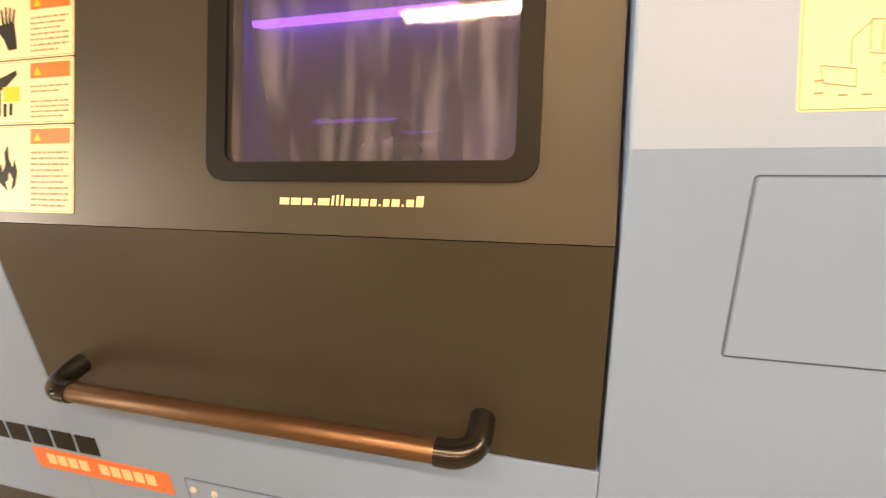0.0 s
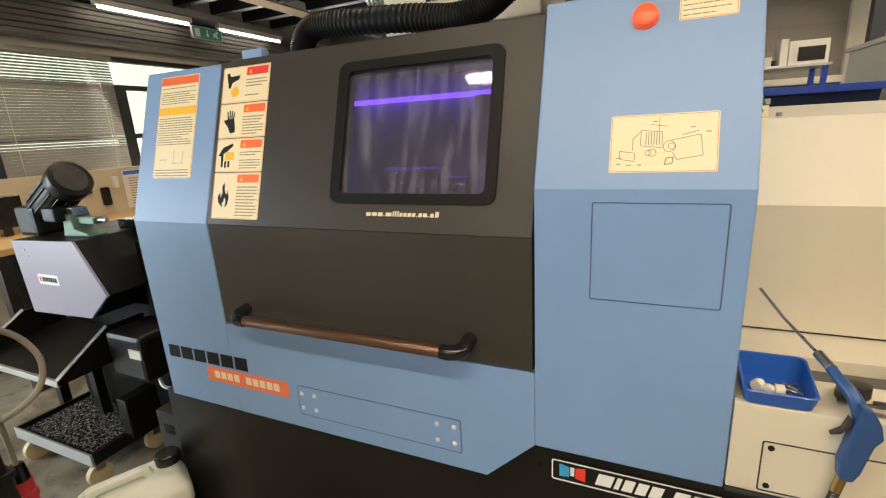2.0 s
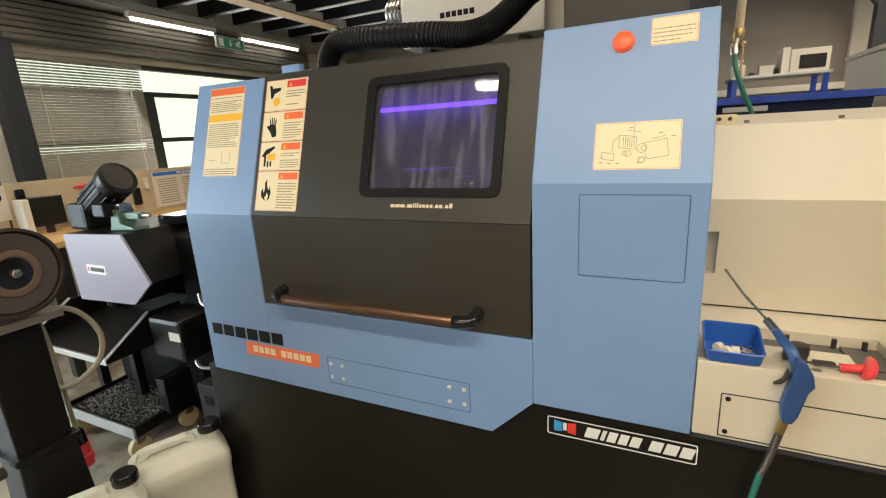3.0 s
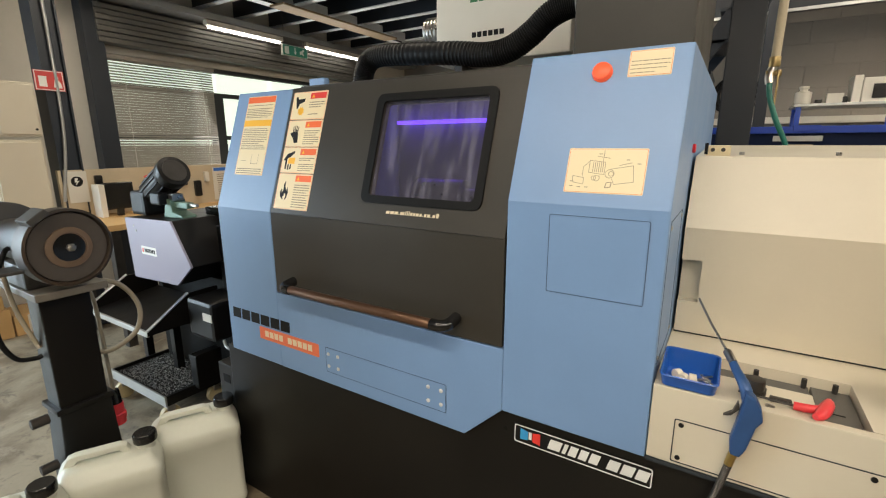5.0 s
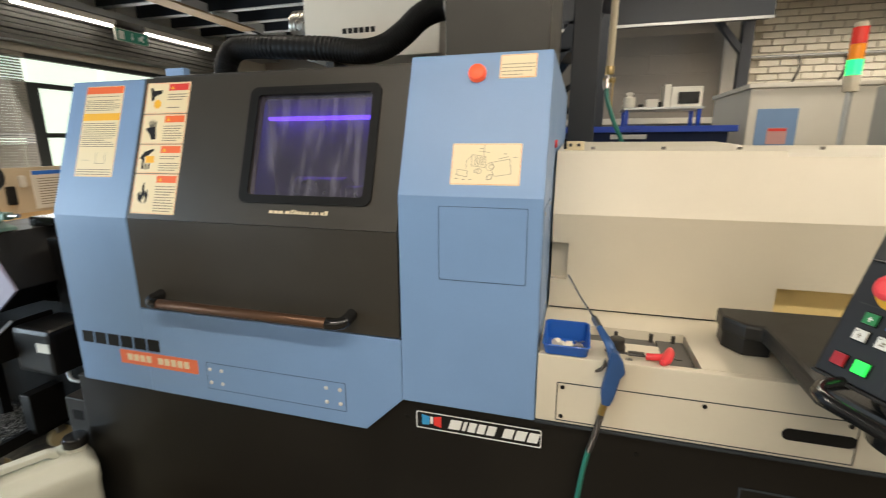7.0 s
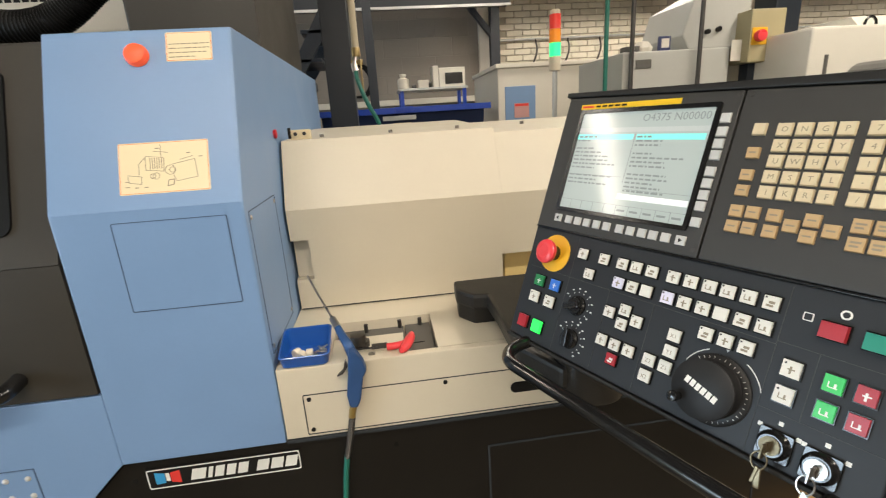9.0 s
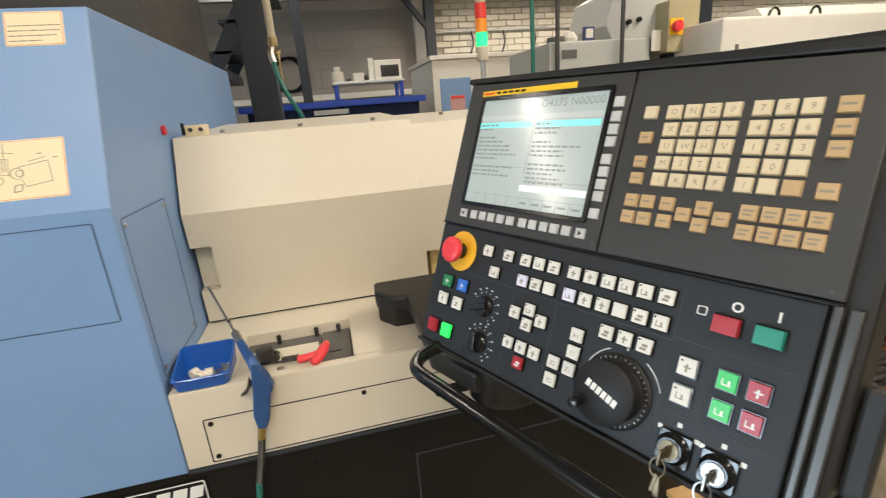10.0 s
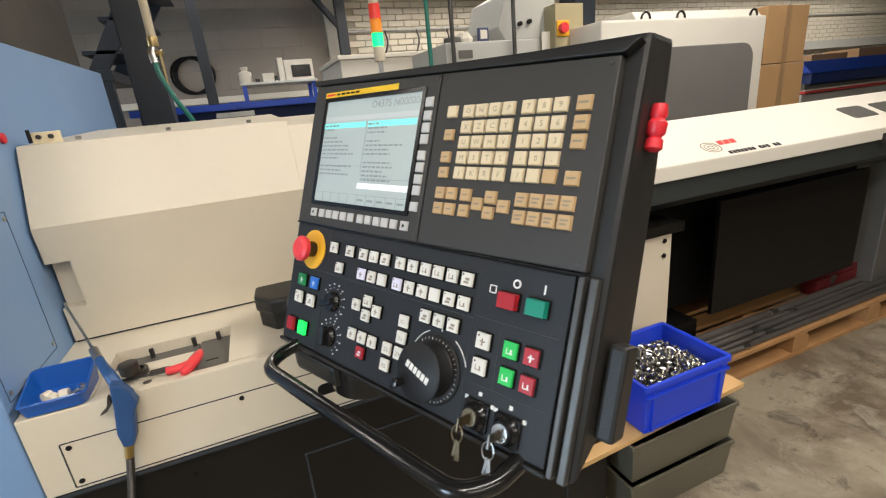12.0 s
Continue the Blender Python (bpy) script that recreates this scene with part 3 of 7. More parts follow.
# ---- control panel details, in the panel's own frame (x along it, y up it, z out of it) ----
KEYW = mat("white_key_film", (0.68, 0.66, 0.6), 0.45, var=0.08)
KEYC = mat("cream_key_cap", (0.62, 0.52, 0.34), 0.45, var=0.08, dirt=(0.45, 0.33, 0.17), dscale=40, damount=0.3)
KEYT = mat("tan_key_cap", (0.47, 0.32, 0.16), 0.45, var=0.08, dirt=(0.4, 0.25, 0.1), dscale=40, damount=0.3)
SOFTK = mat("grey_soft_key", (0.5, 0.5, 0.48), 0.45, var=0.05)
KRED = mat("red_key", (0.36, 0.014, 0.022), 0.35, var=0.05)
KGREEN = mat("green_key", (0.012, 0.2, 0.06), 0.35, var=0.05)
KBLUE = mat("blue_key", (0.03, 0.15, 0.55), 0.35, var=0.05)
LITGREEN = mat("lit_green_key", (0.02, 0.6, 0.08), 0.3, emit=(0.02, 1.0, 0.12), power=0.9)
GREEN2 = mat("lamp_green_key", (0.02, 0.35, 0.07), 0.35, emit=(0.02, 0.8, 0.1), power=0.22)
LILAC = mat("backlit_key", (0.62, 0.6, 0.68), 0.4, emit=(0.7, 0.65, 1.0), power=0.12)
KNOB = mat("matt_black_knob", (0.011, 0.011, 0.0115), 0.5, var=0.15, spec=0.35)
TEAL = mat("teal_key", (0.005, 0.22, 0.15), 0.35, var=0.05)
ESTOP = mat("red_mushroom_plastic", (0.75, 0.05, 0.06), 0.3, var=0.05)
YRING = mat("yellow_ring_plastic", (0.8, 0.42, 0.02), 0.4, var=0.05)
SCREEN = mat("lcd_surface", (0.32, 0.36, 0.34), 0.12, var=0.02, emit=(0.62, 0.72, 0.68), power=0.24)
SCYAN = mat("lcd_cyan_bar", (0.2, 0.6, 0.55), 0.15, emit=(0.2, 0.85, 0.75), power=0.45)
SGREY = mat("lcd_grey_field", (0.4, 0.42, 0.4), 0.15, emit=(0.45, 0.5, 0.48), power=0.35)
SINK = mat("lcd_text", (0.15, 0.165, 0.16), 0.3, emit=(0.3, 0.34, 0.33), power=0.3)


def key_mesh(w, h, d, top=0.82):
    """A key cap with sloping sides."""
    b = bmesh.new()
    lo = [b.verts.new((sx * w / 2, sy * h / 2, 0)) for sx, sy in ((-1, -1), (1, -1), (1, 1), (-1, 1))]
    hi = [b.verts.new((sx * w / 2 * top, sy * h / 2 * top, d)) for sx, sy in ((-1, -1), (1, -1), (1, 1), (-1, 1))]
    mid = [b.verts.new((sx * w / 2 * 0.97, sy * h / 2 * 0.97, d * 0.7)) for sx, sy in ((-1, -1), (1, -1), (1, 1), (-1, 1))]
    for a, c in ((lo, mid), (mid, hi)):
        for i in range(4):
            j = (i + 1) % 4
            b.faces.new((a[i], a[j], c[j], c[i]))
    b.faces.new(hi)
    b.faces.new(lo[::-1])
    return b


MESHES = {}


def key(x, y, w, h, d, material, parent, z=0.0, name="key", top=0.88):
    tag = (round(w, 4), round(h, 4), round(d, 4), material.name, name)
    if tag not in MESHES:
        me = bpy.data.meshes.new(name)
        b = key_mesh(w, h, d, top)
        bmesh.ops.recalc_face_normals(b, faces=b.faces)
        b.to_mesh(me)
        b.free()
        me.materials.append(material)
        MESHES[tag] = me
    ob = new(name, MESHES[tag])
    ob.parent, ob.location = parent, (x, y, z)
    return ob


def legend(x, y, z, body, size, parent, material=INK):
    return part("legend", text_mesh(body, size, Matrix.Translation((x, y, z)), 0.0001), material, parent, local=True)


def bars(name, items, z, material, parent, t=0.0003):
    return part(name, rects(Matrix(), items, z, z + t), material, parent, local=True)


screen_unit = [o for o in panel.children if o.name.startswith("screen_unit")][0]
key_unit = [o for o in panel.children if o.name.startswith("key_unit")][0]
op_unit = [o for o in panel.children if o.name.startswith("operator_unit")][0]

# screen
b = ring_plate(rounded(-0.268, -0.042, -0.024, 0.144, 0.003), rounded(-0.262, -0.048, -0.018, 0.138, 0.002), 0.0, 0.003)
part("bezel", b, SATIN, screen_unit, local=True)
part("screen", flat([(-0.262, -0.018), (-0.048, -0.018), (-0.048, 0.138), (-0.262, 0.138)], 0.0, 0.0008), SCREEN, screen_unit, "lit screen full of program text", local=True)
bars("title_field", [(-0.262, -0.048, 0.107, 0.114)], 0.0008, SGREY, screen_unit)
bars("cursor_bar", [(-0.262, -0.158, 0.0955, 0.104), (-0.153, -0.052, 0.0955, 0.104)], 0.0008, SCYAN, screen_unit)
bars("edit_line", [(-0.158, -0.05, 0.006, 0.0145)], 0.0008, mat("lcd_white", (0.7, 0.72, 0.7), 0.15, emit=(0.9, 1, 0.95), power=0.3), screen_unit)
part("program_number", text_mesh("O4375 N00000", 0.0155, Matrix.Translation((-0.052, 0.1275, 0.0009)), 0.0001, "RIGHT"), SINK, screen_unit, local=True)
rnd = random.Random(3)
items = [(-0.1555, -0.1548, 0.03, 0.104), (-0.262, -0.16, 0.0385, 0.039), (-0.152, -0.05, 0.021, 0.0215)]
for colx, lines in ((-0.259, (0, 1, 3, 4, 5, 6, 7, 8, 10, 11, 12)), (-0.1515, (0, 1, 2, 4, 5, 6, 7, 9, 10, 11, 12, 13))):
    for k in lines:
        y, x, end = 0.0985 - k * 0.0062, colx, colx + rnd.uniform(0.02, 0.085)
        while x < end:
            w = rnd.uniform(0.003, 0.012)
            items.append((x, min(x + w, end), y, y + 0.0026))
            x += w + 0.0025
for k in range(10):
    items.append((-0.262 + k * 0.0214, -0.2613 + k * 0.0214, -0.018, -0.0035))
items += [(-0.262, -0.048, -0.0035, -0.003)]
for k in range(5):
    items.append((-0.152 + k * 0.0214, -0.139 + k * 0.0214, -0.012, -0.009))
tagged(bars("program_text", items, 0.0011, SINK, screen_unit, 0.0002), kind="stuff")
for i, u in enumerate((-0.258, -0.2354, -0.2167, -0.1986, -0.18, -0.1614, -0.1385, -0.1205, -0.102, -0.0851, -0.0668, -0.0457)):
    k = key(u, -0.037, 0.0125 if 0 < i < 11 else 0.0135, 0.0125, 0.003, SOFTK, screen_unit, name="soft_key")
    if i in (0, 11):
        s = 1 if i else -1
        part("arrow", flat([(u + 0.003 * s, -0.037), (u - 0.002 * s, -0.034), (u - 0.002 * s, -0.040)], 0.003, 0.0033), INK, screen_unit, local=True)
for v in (0.1231, 0.1058, 0.0905, 0.0757, 0.0548, 0.0397, 0.0245, 0.010, -0.0109):
    key(-0.0338, v, 0.0125, 0.0125, 0.003, SOFTK, screen_unit, name="soft_key")
part("maker_strip", flat([(-0.272, 0.1455), (-0.099, 0.1455), (-0.099, 0.1535), (-0.272, 0.1535)], 0.0, 0.0008), mat("yellow_strip", (0.8, 0.5, 0.01), 0.4), screen_unit, "yellow maker's strip above the screen", local=True)
bars("strip_print", [(-0.269, -0.246, 0.148, 0.151)], 0.0008, REDINK, screen_unit)
bars("strip_print", [(-0.242 + i * 0.012, -0.233 + i * 0.012, 0.148, 0.151) for i in range(5)], 0.0008, INK, screen_unit)

# data keys
key_rows = (0.107, 0.0885, 0.0705, 0.0525, 0.0345)
for r, word in enumerate(("ONGP", "XZCY", "UWHV", "MSTL", "IKRF")):
    for c, u in enumerate((0.0343, 0.0531, 0.0718, 0.0904)):
        key(u, key_rows[r], 0.0155, 0.015, 0.0042, KEYC, key_unit)
        legend(u + 0.001, key_rows[r] - 0.0005, 0.0042, word[c], 0.0088, key_unit, GREYINK)
for r, word in enumerate(("789", "456", "123", "-0.", "/ ")):
    for c, u in enumerate((0.1152, 0.134, 0.1528)):
        tan = r == 4 and c == 2
        key(u, key_rows[r], 0.0155, 0.015, 0.0042, KEYT if tan else KEYC, key_unit)
        if c < len(word) and word[c] != " ":
            legend(u + 0.001, key_rows[r] - 0.0005, 0.0042, word[c], 0.0088, key_unit, GREYINK)
for v in (0.107, 0.088, 0.0695, 0.0335):
    key(0.1776, v, 0.0155, 0.015, 0.0042, KEYT, key_unit)
    bars("legend", [(0.1725, 0.1827, v - 0.001, v + 0.0012)], 0.0042, GREYINK, key_unit, 0.0001)
key(0.0088, 0.1077, 0.014, 0.0145, 0.0042, KEYC, key_unit)
for v in (0.0797, 0.053, 0.0345):
    key(0.0091, v, 0.014, 0.0135, 0.0042, KEYT, key_unit)
    bars("legend", [(0.0055, 0.0127, v - 0.0008, v + 0.001)], 0.0042, GREYINK, key_unit, 0.0001)
for u, v in ((0.0096, 0.0097), (0.0275, 0.0099), (0.0494, 0.0095), (0.0852, 0.0087), (0.0096, -0.0089), (0.0276, -0.0089), (0.0495, -0.0089), (0.0848, -0.0086), (0.0676, 0.0003), (0.1032, 0.0)):
    key(u, v, 0.0148, 0.0148, 0.0042, KEYT, key_unit)
    bars("legend", [(u - 0.004, u + 0.004, v - 0.0008, v + 0.001)], 0.0042, GREYINK, key_unit, 0.0001)
for u in (0.1251, 0.1427, 0.1602, 0.1775):
    for v in (0.009, -0.0095):
        key(u, v, 0.0153, 0.0153, 0.0042, KEYT, key_unit)
        bars("legend", [(u - 0.0045, u + 0.0045, v + 0.001, v + 0.003), (u - 0.0045, u + 0.003, v - 0.003, v - 0.001)], 0.0042, GREYINK, key_unit, 0.0001)
for u, v in ((-0.026, 0.153), (-0.012, 0.151), (0.197, 0.144), (0.197, -0.046), (-0.028, -0.046)):
    b = lathe_profile([(0.0028, 0), (0.0028, 0.0008), (0.001, 0.001)], 10)
    b.transform(Matrix.Translation((u, v, 0)))
    part("screw", b, DARKSTEEL, key_unit, local=True)

# operator keys
ZO = -0.002


def op_key(u, v, material=KEYW, w=0.0158, h=0.0158, d=0.0065, mark=True):
    b = flat([(u - w / 2 - 0.001, v - h / 2 - 0.001), (u + w / 2 + 0.001, v - h / 2 - 0.001), (u + w / 2 + 0.001, v + h / 2 + 0.001), (u - w / 2 - 0.001, v + h / 2 + 0.001)], ZO, ZO + 0.0035)
    part("key_socket", b, SATIN, op_unit, local=True)
    key(u, v, w, h, d, material, op_unit, ZO, "push_key", 0.94)
    if mark:
        z = ZO + d
        k = rnd.randrange(3)
        shapes = ([(u - 0.004, u + 0.004, v - 0.004, v - 0.003), (u - 0.004, u - 0.003, v - 0.003, v + 0.002), (u + 0.001, u + 0.003, v - 0.003, v + 0.001)],
                  [(u - 0.003, u + 0.004, v - 0.001, v + 0.0005), (u - 0.001, u + 0.001, v - 0.005, v + 0.003)],
                  [(u - 0.004, u + 0.003, v - 0.0045, v - 0.002), (u - 0.002, u + 0.004, v - 0.001, v + 0.002)])[k]
        bars("symbol", shapes, z, GREYINK if material in (KEYW, LILAC) else WHITEINK, op_unit, 0.0001)
        if material in (KEYW, LILAC):
            bars("indicator", [(u - 0.0065, u - 0.0045, v + 0.0045, v + 0.0065)], z, INK, op_unit, 0.0001)


for u in (-0.1876, -0.1481, -0.1167, -0.0942, -0.0704, -0.0402, -0.0173, 0.0057, 0.0268, 0.0492, 0.0722):
    op_key(u, -0.0853)
for i, u in enumerate((-0.1676, -0.115, -0.0926, -0.0709, -0.0405, -0.0181, 0.005, 0.0263, 0.0495, 0.0717)):
    op_key(u, -0.1128, LILAC if i in (1, 4) else KEYW, mark=i not in (3, 7))
for u in (0.017, 0.0394, 0.0616):
    op_key(u, -0.1408)
for u, v in ((-0.0928, -0.1468), (-0.116, -0.1563), (-0.0722, -0.1563), (-0.093, -0.1668), (-0.1162, -0.1978), (-0.0942, -0.1978), (-0.0721, -0.1978)):
    op_key(u, v)
op_key(-0.0931, -0.2185, KRED)
for (u, v), word in zip(((-0.0178, -0.1559), (-0.0176, -0.1769), (-0.0409, -0.1977), (-0.0185, -0.1977), (-0.0406, -0.2192)), ("X1", "Y1", "Z2", "Z1", "X2")):
    op_key(u, v, mark=False)
    legend(u, v - 0.001, ZO + 0.0065, word, 0.0075, op_unit, GREYINK)
for u, v, m in ((-0.26, -0.147, KGREEN), (-0.2253, -0.1467, KBLUE), (-0.2625, -0.1753, KEYW), (-0.2289, -0.1754, KEYW)):
    op_key(u, v, m, 0.0195, 0.0185)
op_key(-0.2725, -0.2216, KRED, 0.0195, 0.021, 0.008, False)
op_key(-0.2396, -0.2215, LITGREEN, 0.0195, 0.021, 0.008, False)
op_key(0.1302, -0.0972, KRED, 0.0225, 0.017, 0.011, False)
op_key(0.1646, -0.097, TEAL, 0.0225, 0.017, 0.011, False)
for v in (-0.1465, -0.1747):
    op_key(0.1065, v, KEYW, 0.0175, 0.018)
    op_key(0.1419, v, GREEN2, 0.0165, 0.0175)
    op_key(0.167, v, KRED, 0.0165, 0.0175)
b = ring_plate(rounded(0.1295, 0.1391, -0.0832, -0.0736, 0.0047, 5), rounded(0.1313, 0.1373, -0.0814, -0.0754, 0.0029, 5), ZO, ZO + 0.0003)
part("off_mark", b, WHITEINK, op_unit, local=True)
bars("on_mark", [(0.1665, 0.1685, -0.083, -0.0735)], ZO, WHITEINK, op_unit)
b = ring_plate(rounded(0.101, 0.110, -0.0937, -0.085, 0.001), rounded(0.102, 0.109, -0.0927, -0.086, 0.0008), ZO, ZO + 0.0003)
part("help_mark", b, WHITEINK, op_unit, local=True)
# field lines of the overlay
bars("field_line", [(-0.205, -0.2042, -0.25, -0.062), (-0.205, 0.085, -0.127, -0.1262), (-0.128, -0.1272, -0.25, -0.127), (-0.057, -0.0562, -0.25, -0.127), (0.0855, 0.0863, -0.25, -0.062), (0.0863, 0.19, -0.123, -0.1222), (0.0863, 0.19, -0.196, -0.1952), (-0.29, -0.205, -0.127, -0.1262), (0.124, 0.1248, -0.195, -0.123)], ZO, PANEL, op_unit, 0.0005)

# emergency stop
M = Matrix.Translation((-0.2465, -0.0962, ZO)) @ Matrix.Diagonal((1, 1, 0.62, 1))
part("stop_ring", lathe_profile([(0.031, 0), (0.031, 0.0025), (0.029, 0.003), (0.012, 0.003)], 32, m=M), YRING, op_unit, "yellow ring round the stop button", local=True, smooth=True)
part("stop_collar", lathe_profile([(0.0125, 0.002), (0.0125, 0.028)], 20, m=M), SATIN, op_unit, local=True, smooth=True)
part("stop_button", lathe_profile([(0.012, 0.026), (0.0185, 0.029), (0.0198, 0.034), (0.0195, 0.041), (0.0165, 0.0455), (0.011, 0.0465), (0.0105, 0.0455), (0.002, 0.0455)], 28, m=M), ESTOP, op_unit, "red mushroom stop button", local=True, smooth=True)
# rotary switches
for u, v, a0 in ((-0.1755, -0.1655, 200), (-0.1725, -0.218, 95)):
    M = Matrix.Translation((u, v, ZO)) @ Matrix.Diagonal((1, 1, 0.75, 1))
    part("selector_base", lathe_profile([(0.0155, 0), (0.0155, 0.004), (0.0135, 0.007), (0.0125, 0.012), (0.002, 0.012)], 24, m=M), SATIN, op_unit, local=True, smooth=True)
    b = box(-0.0165, 0.012, -0.0045, 0.0045, 0.012, 0.021, 0.0015)
    b.transform(M @ pose(0, 0, 0, 0, 0, a0 - 180))
    part("selector_knob", b, SATIN, op_unit, "black pointer knob", local=True)
    for k in range(9):
        a = radians(150 - k * 26)
        x, y = u + 0.021 * math.cos(a), v + 0.021 * math.sin(a)
        x2, y2 = u + 0.0265 * math.cos(a), v + 0.0265 * math.sin(a)
        bars("scale_mark", [(x2 - 0.0016, x2 + 0.0016, y2 - 0.0009, y2 + 0.0009), (x - 0.0007, x + 0.0007, y - 0.0007, y + 0.0007)], ZO, WHITEINK, op_unit)
# hand wheel
M = Matrix.Translation((0.0395, -0.2, ZO - 0.004)) @ Matrix.Diagonal((1, 1, 0.62, 1))
part("wheel_dial", lathe_profile([(0.0415, 0), (0.0415, 0.009), (0.039, 0.012), (0.034, 0.013), (0.002, 0.013)], 40, m=M), KNOB, op_unit, local=True, smooth=True)
wheel = part("hand_wheel", lathe_profile([(0.033, 0.013), (0.0315, 0.016), (0.0315, 0.042), (0.034, 0.045), (0.0345, 0.050), (0.033, 0.052), (0.002, 0.052)], 40, m=M), KNOB, op_unit, "black hand wheel", local=True, smooth=True)
for k in range(40):
    a = 2 * math.pi * k / 40
    b = box(0.0355, 0.0385 if k % 5 else 0.0372, -0.0003, 0.0003, 0.0122, 0.0126)
    b.transform(M @ pose(0, 0, 0, 0, 0, math.degrees(a)))
    part("dial_mark", b, WHITEINK, wheel, local=True)
for k in range(6):
    b = box(-0.02 + k * 0.0068, -0.0148 + k * 0.0068, -0.004, 0.004, 0.052, 0.0523)
    b.transform(M @ pose(0, 0, 0, 0, 0, -18))
    part("brand_mark", b, WHITEINK, wheel, local=True)
b = lathe_profile([(0.005, 0.052), (0.0045, 0.058), (0.0065, 0.068), (0.006, 0.076), (0.002, 0.078)], 16)
b.transform(M @ Matrix.Translation((-0.022, -0.018, 0)))
part("crank_grip", b, SATIN, wheel, local=True, smooth=True)
part("pointer", flat([(0.0435, -0.1535), (0.0415, -0.150), (0.0455, -0.150)], ZO, ZO + 0.0003), WHITEINK, op_unit, local=True)
for a0, a1 in ((115, 160), (20, 65)):
    pts = [(0.0435 + 0.0455 * math.cos(radians(a)), -0.198 + 0.0455 * math.sin(radians(a)), ZO + 0.0004) for a in range(a0, a1, 5)]
    part("arrow_arc", tube(pts, 0.0006, 5), WHITEINK, op_unit, local=True)
# key switches with keys
for u, v, m in ((0.1112, -0.2275, mat("worn_brass", (0.2, 0.16, 0.1), 0.4, metal=0.9, var=0.25)), (0.1512, -0.2282, STEEL)):
    M = Matrix.Translation((u, v, ZO))
    sw = part("key_switch", lathe_profile([(0.0155, 0), (0.0155, 0.006), (0.012, 0.01), (0.0115, 0.014), (0.002, 0.014)], 24, m=M), SATIN, op_unit, local=True, smooth=True)
    part("lock_plate", prism(rounded(u - 0.016, u + 0.016, v - 0.016, v + 0.016, 0.003), ZO, ZO + 0.0045, "z", 0.001), SATIN, sw, local=True)
    part("lock_face", lathe_profile([(0.0095, 0.0135), (0.0095, 0.016), (0.002, 0.0165)], 20, m=M), m, sw, local=True, smooth=True)
    bb = box(-0.0015, 0.0015, -0.006, 0.004, 0.016, 0.024, 0.0005)
    bb = box(-0.0012, 0.0012, -0.012, 0.003, 0.024, 0.034, 0.0008, bb)
    bb.transform(M)
    part("key_blade", bb, m, sw, local=True)
    pts = [(u + 0.007 * math.cos(a), v - 0.014 + 0.009 * math.sin(a), 0.029) for a in [radians(18 * i) for i in range(21)]]
    part("key_ring", tube(pts, 0.0009, 6), m, sw, local=True)
    bb = box(-0.005, 0.001, -0.042, -0.022, 0.027, 0.029, 0.0008)
    bb.transform(Matrix.Translation((u, v, 0)) @ pose(0, 0, 0, 0, 0, 8))
    bb2 = box(0.001, 0.0045, -0.038, -0.02, 0.028, 0.03, 0.0008)
    bb2.transform(Matrix.Translation((u, v, 0)) @ pose(0, 0, 0, 0, 0, -6))
    part("spare_key", join(bb, bb2), m, sw, local=True)
    for k in range(3):
        a = radians(140 - 50 * k)
        bars("position_mark", [(u + 0.023 * math.cos(a) - 0.0022, u + 0.023 * math.cos(a) + 0.0022, v + 0.023 * math.sin(a) - 0.0022, v + 0.023 * math.sin(a) + 0.0022)], ZO, WHITEINK, op_unit)

RAILG = mat("grey_aluminium_rail", (0.075, 0.074, 0.07), 0.36, metal=0.5, var=0.12, scale=20)
# frame profile, side grip, red hook and guard bar
part("side_rail", box(0.2005, 0.207, -0.254, -0.058, -0.012, 0.001, 0.0015), RAILG, panel, local=True)
part("side_rail", box(0.2105, 0.219, -0.256, -0.058, -0.014, -0.003, 0.0015), RAILG, panel, local=True)
part("lower_lip", box(-0.306, 0.2, -0.257, -0.2515, -0.02, 0.001, 0.002), SHELL, panel, local=True)
part("middle_lip", box(-0.302, 0.206, -0.0578, -0.0552, -0.004, 0.0012, 0.0005), SATIN, panel, local=True)
part("top_lip", prism([(-0.31, 0.1685), (0.208, 0.1515), (0.222, 0.1635), (-0.31, 0.1765)], -0.014, 0.002, "z", 0.002), SHELL, panel, local=True)
part("side_grip", box(0.2275, 0.246, -0.212, -0.118, -0.064, -0.032, 0.004), SHELL, panel, "dark grey edge grip", local=True)
hookb = lathe_profile([(0.006, 0), (0.012, 0.004), (0.012, 0.016), (0.008, 0.02), (0.013, 0.026), (0.014, 0.04), (0.009, 0.046), (0.012, 0.052), (0.010, 0.066), (0.002, 0.068)], 16)
hookb.transform(Matrix.Translation((0.233, 0.07, -0.042)) @ pose(0, 0, 0, -90, 0, 0) @ Matrix.Scale(0.68, 4))
part("red_plug", hookb, ESTOP_RED, panel, "red plastic plug on the panel's side", local=True, smooth=True)
G = smooth_path([(-0.25, -0.245, -0.03), (-0.258, -0.257, 0.0), (-0.256, -0.272, 0.03), (-0.232, -0.281, 0.05), (-0.18, -0.283, 0.052), (-0.05, -0.284, 0.052), (0.09, -0.285, 0.052), (0.135, -0.283, 0.05), (0.16, -0.272, 0.03), (0.167, -0.258, 0.0), (0.168, -0.245, -0.03)], 6)
part("guard_bar", tube(G, 0.0105, 14), SATIN, panel, "black tubular guard bar", local=True, smooth=True)
